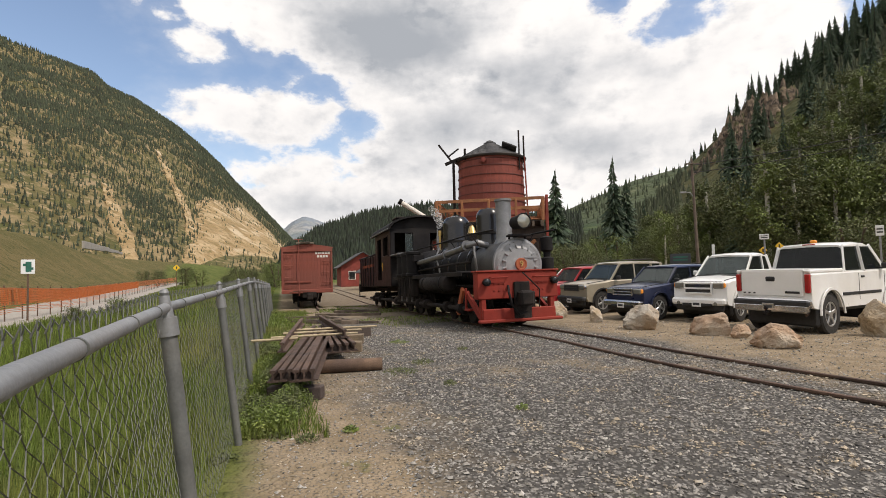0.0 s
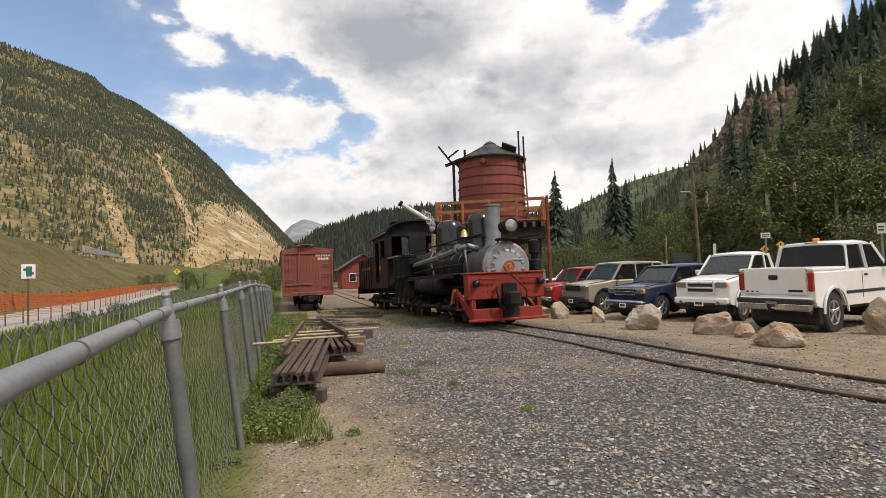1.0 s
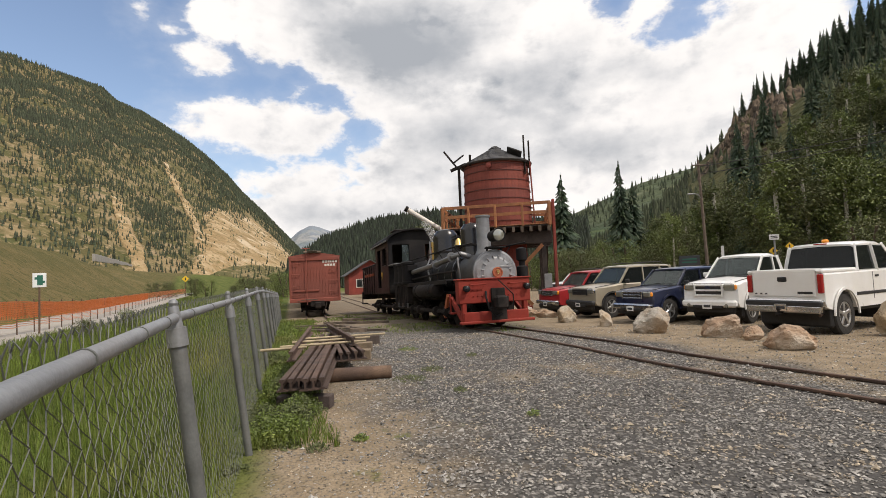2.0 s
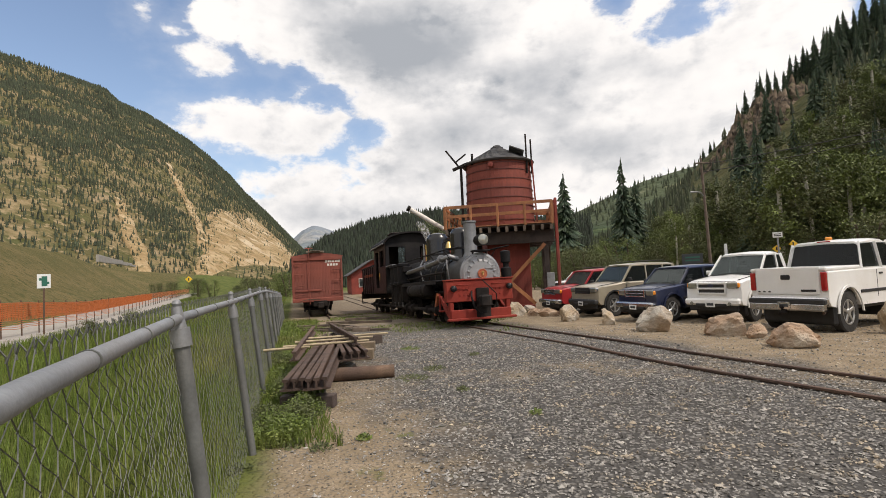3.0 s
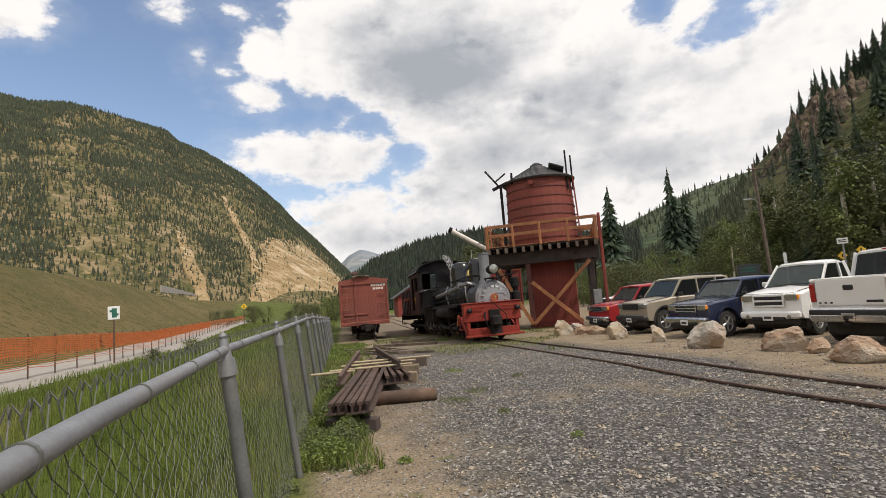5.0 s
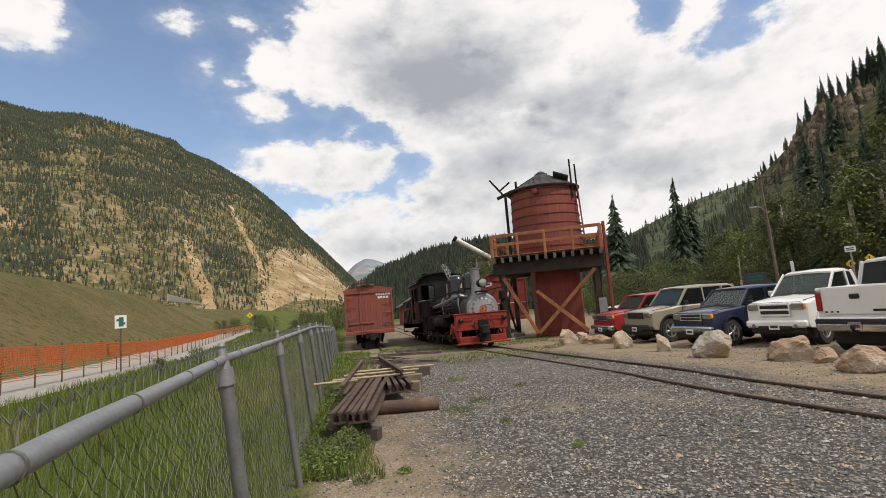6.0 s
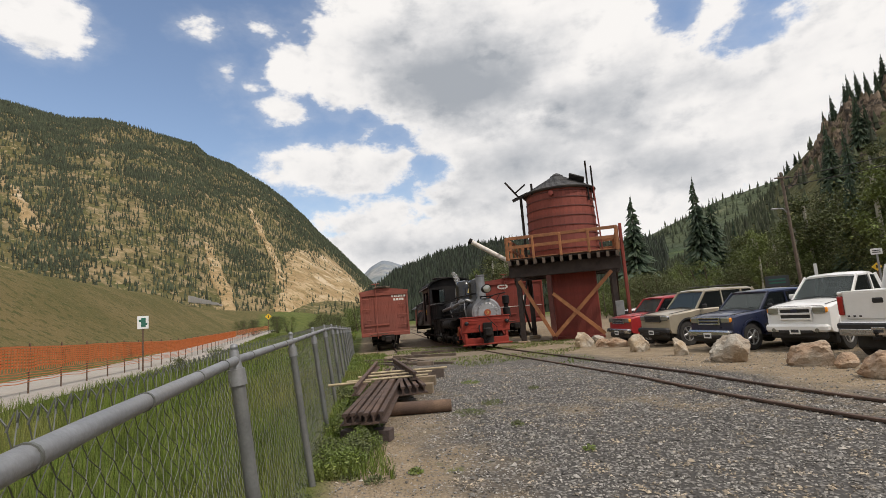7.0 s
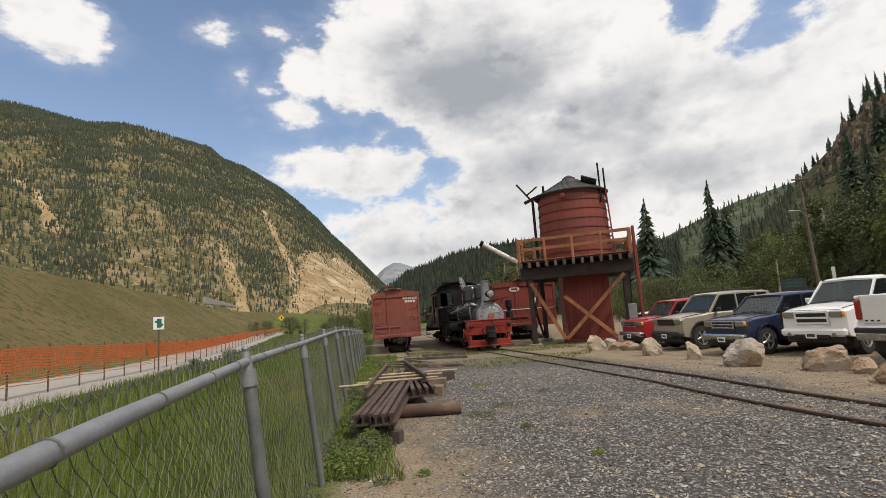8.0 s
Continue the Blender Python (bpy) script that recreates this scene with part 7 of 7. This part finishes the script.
# ---------------------------------------------------------------- trees
def spruce_meshes(h, spread_r, seed, whorls=26, droop=0.25):
    """Trunk and crown of a conifer: whorls of drooping, ragged boughs."""
    rng = random.Random(seed)
    trunk = Mesh().rod((0, 0, -0.4), (0.05, 0, h * 0.97), 0.018 * h, 0.006, 8)
    crown = Mesh()
    for k in range(whorls):
        f = k / (whorls - 1)
        z = h * (0.08 + 0.90 * f)
        R = spread_r * (1 - f) ** 0.85 * rng.uniform(0.75, 1.12) + 0.06
        n = max(8, int(26 * (1 - f) + 8))
        a0 = rng.uniform(0, 6.28)
        for i in range(n):
            if rng.random() < 0.2:
                continue
            a = a0 + 6.283 * i / n + rng.uniform(-0.25, 0.25)
            r = R * rng.uniform(0.45, 1.2)
            d, s = Vector((math.cos(a), math.sin(a), 0)), Vector((-math.sin(a), math.cos(a), 0))
            up = h * 0.035
            vs, fs = [Vector((0, 0, z + up * 0.5))], []
            for j, (u, w) in enumerate(((0.35, 0.09), (0.7, 0.12), (0.92, 0.06))):
                c = d * r * u + Vector((0, 0, z - droop * r * u * u + rng.uniform(-0.02, 0.02) * h * 0.5))
                for sgn in (-1, 1):
                    vs.append(c + s * sgn * w * r * rng.uniform(0.7, 1.3) - Vector((0, 0, 0.10 * r * w * 4 * rng.random())))
            vs.append(d * r * 1.05 + Vector((0, 0, z - droop * r * 1.05)))
            vs.append(d * r * 0.5 + Vector((0, 0, z - droop * r * 0.25 + up * 0.6)))
            crown.add(vs, [(0, 1, 8), (0, 8, 2), (1, 3, 8), (2, 8, 4), (3, 5, 8), (4, 8, 6), (5, 7, 8), (6, 8, 7)])
    crown.rod((0.05, 0, h * 0.93), (0.05, 0, h * 1.02), 0.05, 0.005, 5)
    return trunk.data("trunk", M_BARK, True), crown.data("crown", M_SPRUCE)


def leafy_meshes(h, spread_r, seed, leaves, trunk_m, leaf_m, low=0.3, leaf=0.16, stems=1):
    """Trunk with limbs and a crown of many small leaves in clumps."""
    rng = random.Random(seed)
    trunk, crown = Mesh(), Mesh()
    clumps = []
    for s_ in range(stems):
        bx, by = (rng.uniform(-0.25, 0.25) * spread_r * (stems > 1) * 1.6 for _ in range(2))
        topx, topy = bx * 2 + rng.uniform(-0.1, 0.1) * spread_r, by * 2
        trunk.tube([(bx, by, -0.3), (bx * 1.2, by * 1.2, h * 0.4), (topx, topy, h * 0.92)], 0.012 * h + 0.02, 7)
        for k in range(14):
            f = low + (0.97 - low) * (k + rng.random()) / 14
            a = rng.uniform(0, 6.28)
            r = spread_r * (0.35 + 0.65 * math.sin(math.pi * min(1, (f - low) / (1.02 - low)) ** 0.8)) * rng.uniform(0.5, 1.0)
            p0 = Vector((bx + (topx - bx) * f, by + (topy - by) * f, h * f * 0.93))
            p1 = p0 + Vector((math.cos(a) * r, math.sin(a) * r, r * rng.uniform(0.15, 0.6)))
            trunk.rod(p0, p1, 0.012 + 0.004 * h * (1 - f), 0.006, 5)
            clumps += [(p1, r * 0.5 + 0.25 * spread_r * rng.random()), (p0.lerp(p1, 0.6), r * 0.42)]
        clumps.append((Vector((topx, topy, h * 0.95)), spread_r * 0.35))
    for i in range(leaves):
        c, r = clumps[rng.randrange(len(clumps))]
        v = Vector((rng.gauss(0, 1), rng.gauss(0, 1), rng.gauss(0, 0.8))) * r * 0.55
        p = c + v
        nrm = Vector((rng.uniform(-1, 1), rng.uniform(-1, 1), rng.uniform(-0.3, 1))).normalized()
        u = nrm.orthogonal().normalized()
        w = nrm.cross(u)
        q = leaf * rng.uniform(0.6, 1.4)
        crown.add([p - u * q, p - w * q * 0.6, p + u * q, p + w * q * 0.6 + nrm * q * 0.2], [(0, 1, 2), (0, 2, 3)])
    return trunk.data("trunk", trunk_m, True), crown.data("crown", leaf_m)


SPRUCES = [spruce_meshes(9.5, 2.2, 1, 44), spruce_meshes(9.5, 1.7, 2, 34, 0.4), spruce_meshes(9.5, 1.35, 3, 34, 0.5), spruce_meshes(9.5, 1.8, 4, 40, 0.3)]
ASPENS = [leafy_meshes(9.0, 1.9, 11, 5200, M_ASPENBARK, M_ASPEN, 0.42, 0.088), leafy_meshes(9.0, 1.6, 12, 5000, M_ASPENBARK, M_ASPEN, 0.38, 0.088), leafy_meshes(9.0, 2.2, 13, 5600, M_ASPENBARK, M_SHRUB, 0.32, 0.092)]
WILLOWS = [leafy_meshes(4.5, 2.2, 21, 6500, M_BARK, M_SHRUB, 0.08, 0.062, 3), leafy_meshes(4.5, 2.6, 22, 6800, M_BARK, M_SHRUB, 0.06, 0.062, 3), leafy_meshes(4.5, 2.0, 23, 6200, M_BARK, M_ASPEN, 0.1, 0.062, 3)]


def tree(name, meshes, x, y, z, h, base_h, label, category, group, rng):
    t = new(name)
    k = h / base_h
    t.matrix_world = pose(x, y, z - 0.15, rng.uniform(-2, 2), rng.uniform(-2, 2), rng.uniform(0, 360)) @ Matrix.Diagonal((k * rng.uniform(0.85, 1.15), k * rng.uniform(0.85, 1.15), k, 1))
    tagged(t, label, category, group)
    for nm, me in zip(("trunk", "crown"), meshes):
        o = new(nm, me)
        o.parent = t
    return t


rng = random.Random(77)
bpy.context.view_layer.update()


def on_hill(ob, b, r):
    x, y = polar(b, r)
    z = slope_z(ob, x, y)
    g = ground_z(x, y)
    return x, y, g if z is None else max(z, g)


# conifers over the dark hillside, thickest towards the right and along its crest
for k in range(215):
    b = 28 + 34 * rng.random() ** 0.8
    u = (b - 13) / 97.0
    n0, f0 = 52 + (30 - 52) * u, 150 + (95 - 150) * u
    r = n0 + (f0 - n0) * (0.12 + 0.92 * rng.random() ** 0.8)
    if 26.5 < b < 37.6 and 0.3 < (r - n0) / (f0 - n0) < 0.95 and rng.random() < (0.93 if b < 33 else 0.55):
        continue
    if b < 30.5 or (b < 33 and rng.random() < 0.45):
        continue
    x, y, z = on_hill(dark_hill, b, r)
    tree("spruce_tree", rng.choice(SPRUCES[1:]), x, y, z, rng.uniform(6.0, 10.5), 9.5, "dark green spruce on the steep hillside", "tree", "spruces on the hillside", rng)
for b, f, h in ((26.3, 0.98, 3.5), (27.8, 0.98, 3.5), (28.5, 0.98, 3.2), (31.1, 0.99, 6.4), (31.5, 1.0, 4.5), (31.9, 1.0, 7.8), (32.9, 1.0, 7.6), (33.4, 0.99, 5.5), (33.9, 1.0, 8.2), (34.5, 1.0, 6.8), (35.1, 1.0, 6.0), (35.6, 1.0, 8.4), (36.2, 1.0, 7.5), (36.7, 1.0, 8.4), (37.1, 1.0, 7.0), (37.6, 1.0, 9.0), (38.4, 1.0, 9.2), (38.9, 1.0, 8), (39.3, 1.0, 9.6), (40.0, 1.0, 9.8), (40.6, 1.0, 9), (41.2, 1.0, 10.5), (42.1, 1.0, 9), (43.1, 1.0, 11), (44.2, 1.0, 10)):
    u = (b - 13) / 97.0
    n0, f0 = 52 - 22 * u, 150 - 55 * u
    x, y, z = on_hill(dark_hill, b, n0 + (f0 - n0) * f)
    tree("spruce_tree", rng.choice(SPRUCES[1:]), x, y, z, h, 9.5, "dark spruce on the crest against the sky", "tree", "spruces on the hillside", rng)
# dark conifers among the aspens
for k in range(26):
    b, r = rng.uniform(30, 46), rng.uniform(42, 60)
    x, y, z = on_hill(dark_hill, b, r)
    tree("spruce_tree", rng.choice(SPRUCES[1:]), x, y, z, rng.uniform(6, 10.5), 9.5, "dark green spruce among the aspens", "tree", "spruces on the hillside", rng)
# aspens and broadleaf trees at the hill's foot
for k in range(125):
    b = 22 + 32 * rng.random()
    r = rng.uniform(40, 68)
    if (25 < b < 33.5 and r > 48) or (b < 38 and r > 60):
        continue
    x, y, z = on_hill(dark_hill, b, r)
    tree("aspen_tree", rng.choice(ASPENS), x, y, z, rng.uniform(5.5, 9.5) * (0.75 if b < 27 else 1), 9.0, "green aspen with a pale trunk at the hill's foot", "tree", "aspens at the hill's foot", rng)
for k in range(80):
    b = 8.5 + 44 * rng.random()
    r = rng.uniform(38, 62) + (12 if b < 14 else 0)
    x, y, z = on_hill(dark_hill, b, r)
    tree("willow_bush", rng.choice(WILLOWS), x, y, z, rng.uniform(2.6, 4.6), 4.5, "bushy green willow behind the parking lot", "bush", "willows behind the lot", rng)
# two tall spruces standing apart, one broad tree behind the tower
for b, r, h, s in ((13.0, 58, 13.2, 0), (19.5, 54, 13.4, 3), (20.7, 56, 11.2, 0), (22.4, 60, 9.5, 2), (12.4, 62, 10, 2)):
    x, y = polar(b, r)
    tree("spruce_tree", SPRUCES[s], x, y, ground_z(x, y), h, 9.5, "tall dark spruce standing apart", "tree", "lone spruces", rng)
for b, r, h in ((-2.8, 62, 8.6), (-1.2, 66, 9.0), (-4.6, 75, 8.0), (0.6, 70, 8.6), (3.5, 72, 8.5), (6.5, 70, 8.0)):
    x, y = polar(b, r)
    tree("cottonwood_tree", rng.choice(ASPENS[1:]), x, y, ground_z(x, y), h, 9.0, "broad green cottonwood behind the yard", "tree", "cottonwoods", rng)
for b, r, h in ((-24.5, 60, 2.0), (-22.5, 75, 3.0), (-21.3, 64, 2.6), (-20.6, 58, 2.4), (-19.4, 70, 3.2), (-26.5, 90, 3), (-28, 100, 3.5), (-30, 105, 3), (-31.5, 112, 3), (-18.6, 66, 3.4), (-17.6, 80, 3.2), (-33.2, 24, 1.0), (-36.8, 20, 0.8)):
    x, y = polar(b, r)
    tree("willow_bush", rng.choice(WILLOWS), x, y, ground_z(x, y), h, 4.5, "low green bush beside the road", "bush", "bushes beside the road", rng)


def far_trees(name, ob, count, bearing, reach, h, label, seed, thin=None, colour=M_FARTREE):
    """Many small far conifers as one mass."""
    r2 = random.Random(seed)
    vs, fs = [], []
    for k in range(count):
        b, f = r2.uniform(*bearing), r2.random()
        r = reach(b, f)
        if thin and not thin(b, f, r2.random()):
            continue
        x, y = polar(b, r)
        z = slope_z(ob, x, y)
        if z is None:
            continue
        hh = r2.uniform(0.55, 1.25) * h(b, f)
        w = hh * r2.uniform(0.13, 0.22)
        a0 = r2.random() * 3
        o = len(vs)
        for t0, t1, ww in ((0.0, 0.6, 1.0), (0.35, 1.0, 0.68)):
            o = len(vs)
            vs += [(x + w * ww * math.cos(a0 + i * 1.2566) * r2.uniform(0.7, 1.25), y + w * ww * math.sin(a0 + i * 1.2566), z + hh * t0 + hh * 0.06 * r2.random()) for i in range(5)] + [(x, y, z + hh * t1)]
            fs += [(o + i, o + (i + 1) % 5, o + 5) for i in range(5)]
    ob2 = new(name, Mesh().add(vs, fs).data(name, colour))
    return tagged(ob2, label, "trees", kind="stuff")


def m_reach(b, f):
    u = (b + 100) / 89.0
    return (95 + 235 * u) + ((620 + 730 * u) - (95 + 235 * u)) * f


def m_thin(b, f, q):
    n = noise.fractal((b * 0.22, f * 5.0, 1.0), 1, 2, 5)
    bare = 1.0 if (f < 0.44 and b > -27 + 6 * f) else 0.0
    p = 0.50 + 0.85 * n + 0.95 * (f - 0.30) - 0.85 * bare * (1 - 0.4 * (n > 0.1))
    return q < max(0.10 if bare else 0.30, p)


far_trees("mountain_conifers", mountain, 80000, (-62, -13), m_reach, lambda b, f: 3.2 + 4.0 * f, "scattered dark conifers over the dry mountainside", 5, m_thin)
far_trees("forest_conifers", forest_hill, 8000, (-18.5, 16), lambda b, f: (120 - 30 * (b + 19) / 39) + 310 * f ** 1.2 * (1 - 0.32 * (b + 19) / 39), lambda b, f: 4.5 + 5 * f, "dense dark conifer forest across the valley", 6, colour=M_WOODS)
far_trees("green_hill_conifers", green_hill, 1800, (8, 34), lambda b, f: 500 + 400 * f, lambda b, f: 10, "scattered conifers on the distant hill", 8, lambda b, f, q: q < 0.5 + noise.noise((b * 0.4, f * 4, 0)))
far_trees("hillside_saplings", dark_hill, 2600, (16, 60), lambda b, f: (52 - 22 * (b - 13) / 97) + (98 - 33 * (b - 13) / 97) * (0.05 + 0.95 * f), lambda b, f: 2.6, "undergrowth of small conifers on the hillside", 9, lambda b, f, q: not (26.5 < b < 37.6 and 0.3 < f < 0.95 and q < 0.85))

# ---------------------------------------------------------------- grass, weeds, gravel
def blades(name, count, place, height, width, material, label, seed, lean=0.35):
    r2 = random.Random(seed)
    vs, fs = [], []
    for k in range(count):
        p = place(r2)
        if p is None:
            continue
        x, y = p
        z = ground_z(x, y)
        h = height(x, y) * r2.uniform(0.5, 1.3)
        a = r2.uniform(0, 6.28)
        dx, dy = math.cos(a), math.sin(a)
        la = r2.uniform(0, 6.28)
        lx, ly = math.cos(la) * lean * h * r2.random(), math.sin(la) * lean * h * r2.random()
        w = width * r2.uniform(0.6, 1.4) * (1 + 0.10 * max(0, y - 3))
        o = len(vs)
        vs += [(x - dx * w, y - dy * w, z - 0.01), (x + dx * w, y + dy * w, z - 0.01), (x + lx * 0.4 + dx * w * 0.7, y + ly * 0.4 + dy * w * 0.7, z + h * 0.6), (x + lx, y + ly, z + h), (x + lx * 0.4 - dx * w * 0.7, y + ly * 0.4 - dy * w * 0.7, z + h * 0.6)]
        fs += [(o, o + 1, o + 2, o + 4), (o + 4, o + 2, o + 3)]
    return tagged(new(name, Mesh().add(vs, fs).data(name, material)), label, "grass", kind="stuff")


def fence_x(y):
    for a, b in zip(FENCE, FENCE[1:]):
        if a.y <= y <= b.y:
            return a.x + (b.x - a.x) * (y - a.y) / (b.y - a.y)
    return FENCE[-1].x - 0.33 * (y - FENCE[-1].y)


def field(r2):
    y = -2.5 + 27 * r2.random() ** 1.7
    x = fence_x(y) - 0.02 - (3 + 0.55 * y) * r2.random() ** 1.3
    if road_side(x, y) > -1.9:
        return None
    return x, y


def field_far(r2):
    y = 8 + 70 * r2.random() ** 1.4
    x = fence_x(y) - 0.2 - 22 * r2.random()
    if road_side(x, y) > -1.9:
        return None
    return x, y


def verge(r2):
    y = 4.2 + 18 * r2.random() ** 1.3
    w = 0.45 + 0.05 * y + 0.25 * noise.noise((y * 0.8, 0, 0))
    x = fence_x(y) + 0.14 + w * r2.random() ** 1.4
    return x, y


blades("tall_grass", 60000, field, lambda x, y: 0.20 + 0.14 * (0.5 + noise.noise((x * 0.7, y * 0.7, 0))), 0.0032, M_GRASS, "tall green grass behind the fence", 31)
blades("field_grass", 26000, field_far, lambda x, y: 0.26, 0.006, M_GRASS, "green and straw-coloured field grass", 32)
def dry(r2):
    x, y = -7.5 + 11 * r2.random(), 12.5 + 14 * r2.random()
    if x < fence_x(y) + 0.3 or noise.noise((x * 0.5, y * 0.35, 5)) < 0.02:
        return None
    return x, y


blades("dry_tufts", 16000, dry, lambda x, y: 0.055, 0.005, M_GRASS, "sparse yellow-green tufts on the dirt", 35, 1.0)
blades("verge_grass", 9000, verge, lambda x, y: 0.11, 0.004, M_GRASS, "green weeds along the fence's foot", 33, 0.8)


def weed(x, y, r, h, n, seed, label="leafy green weed in the gravel"):
    r2 = random.Random(seed)
    ms = Mesh()
    for k in range(n):
        a, q = r2.uniform(0, 6.28), r * r2.random() ** 0.6
        cx, cy, z = math.cos(a) * q, math.sin(a) * q, h * r2.random() * (1 - 0.6 * q / r)
        u = Vector((r2.uniform(-1, 1), r2.uniform(-1, 1), r2.uniform(-0.2, 0.7))).normalized()
        w = u.orthogonal().normalized()
        l = r2.uniform(0.008, 0.02)
        p = Vector((cx, cy, z))
        ms.add([p - u * l, p + w * l * 0.45, p + u * l, p - w * l * 0.45], [(0, 1, 2, 3)])
        if k % 4 == 0:
            ms.rod((cx * 0.5, cy * 0.5, -0.01), p, 0.0025, 0.0015, 3)
    ob = new("weed", ms.data("weed", M_SHRUB if seed % 2 else M_GRASS))
    ob.matrix_world = pose(x, y, ground_z(x, y))
    return tagged(ob, label, "weed", "weeds in the gravel")


wr = random.Random(8)
for k in range(22):
    y = 4.3 + 4.5 * wr.random()
    weed(fence_x(y) + 0.18 + 0.45 * wr.random(), y, 0.22, 0.26, 900, k + 100, "leafy green weeds at the fence's foot")
for x, y, r in ((-0.62, 6.75, 0.24), (-0.35, 7.4, 0.18), (-1.18, 4.15, 0.10), (-0.85, 4.35, 0.07), (-1.45, 4.25, 0.12), (-1.7, 3.75, 0.10), (0.05, 6.0, 0.08), (0.75, 4.9, 0.07), (-1.5, 5.3, 0.12), (0.3, 8.5, 0.10), (-0.9, 9.6, 0.2), (-1.75, 4.7, 0.15)):
    weed(x, y, r, 0.07, int(900 * r + 60), int(abs(x * 100)) + int(y * 10))

# loose ballast over the yard: angular stones, thinner on the dirt
gr = np.random.default_rng(5)
N = 100000
gy_ = -1.2 + 14.2 * gr.random(N) ** 1.25
gx_ = -1.6 + gr.random(N) * (4.6 + 0.85 * np.maximum(gy_, 0)) * (0.85 + 0.3 * gr.random(N)) - 0.12 * gy_
keep = np.ones(N, bool)
for i in range(N):
    x, y = gx_[i], gy_[i]
    fs_ = 0.95 * x + 0.313 * y
    wob = 2.2 * (noise.noise((x * 0.9, y * 0.9, 4.0))) * 0.5
    if x < fence_x(y) + 0.3:
        keep[i] = False
    elif fs_ + wob < 0.9:
        keep[i] = gr.random() < 0.42 + 0.3 * max(0, fs_ - 0.2)
    elif fs_ > 6.1:
        keep[i] = gr.random() < 0.25
gx_, gy_ = gx_[keep], gy_[keep]
N = len(gx_)
size = gr.uniform(0.0055, 0.0165, N) * (1 + 0.7 * (gr.random(N) < 0.07)) * np.where(0.95 * gx_ + 0.313 * gy_ < 0.8, 0.72, 1.0)
base = np.array([(1, 0, 0), (0, 1, 0), (-1, 0, 0), (0, -1, 0), (0, 0, 0.8), (0, 0, -0.8)], float)
ang = gr.uniform(0, 6.283, N)
c, s = np.cos(ang), np.sin(ang)
jit = base[None] * gr.uniform(0.55, 1.25, (N, 6, 1)) + gr.uniform(-0.28, 0.28, (N, 6, 3))
loc = jit * size[:, None, None] * np.stack([gr.uniform(0.8, 1.5, N), gr.uniform(0.7, 1.1, N), gr.uniform(0.6, 1.0, N)], 1)[:, None, :]
X = loc[..., 0] * c[:, None] - loc[..., 1] * s[:, None] + gx_[:, None]
Y = loc[..., 0] * s[:, None] + loc[..., 1] * c[:, None] + gy_[:, None]
gz_ = np.array([ground_z(x, y) for x, y in zip(gx_, gy_)])
Z = loc[..., 2] + gz_[:, None] + size[:, None] * 0.35
tri = np.array([(0, 1, 4), (1, 2, 4), (2, 3, 4), (3, 0, 4), (1, 0, 5), (2, 1, 5), (3, 2, 5), (0, 3, 5)])
gm = bpy.data.meshes.new("ballast")
gm.from_pydata(np.stack([X, Y, Z], -1).reshape(-1, 3).tolist(), [], (tri[None] + 6 * np.arange(N)[:, None, None]).reshape(-1, 3).tolist())
gm.update()
gm.materials.append(M_STONE)
tagged(new("ballast", gm), "loose grey angular ballast stones", "gravel", kind="stuff")


# ---------------------------------------------------------------- what moves
# metres along the track of the locomotive's front: it backs away from the camera
LOCO_S = [(0.0, -0.05), (0.5, 0.2), (1.0, 0.66), (1.5, 1.14), (2.0, 1.74), (2.5, 2.38), (3.0, 3.0), (3.5, 3.68), (4.0, 4.34), (4.5, 5.02), (5.0, 5.95), (5.5, 6.95), (6.0, 7.9), (6.5, 8.72), (7.0, 9.6), (7.5, 10.45), (8.0, 11.0)]


def motions():
    rows, steam, first = [], [], LOCO_S[0][1]
    for t, s in LOCO_S:
        p, d = track_at(s)
        p2, d2 = track_at(s + 14)
        z, z2 = ground_z(p.x, p.y), ground_z(p2.x, p2.y)
        m = pose(p.x, p.y, z + 0.045, math.degrees(math.atan2(z2 - z, 14)), 0, -BEARING)
        rows.append((t, m))
        steam.append((t, m @ pose(0.1, 6.2 + 0.25 * math.sin(t * 1.7), 3.15 + 0.08 * math.sin(t * 2.3), 0, 0, 12 * t)))
    walk(LOCO, rows)
    walk(STEAM, steam)
    for w, y in LOCO_WHEELS:
        walk(w, [(t, pose(0, y, WHEEL_R, -math.degrees((s - first) / WHEEL_R))) for t, s in LOCO_S])


motions()
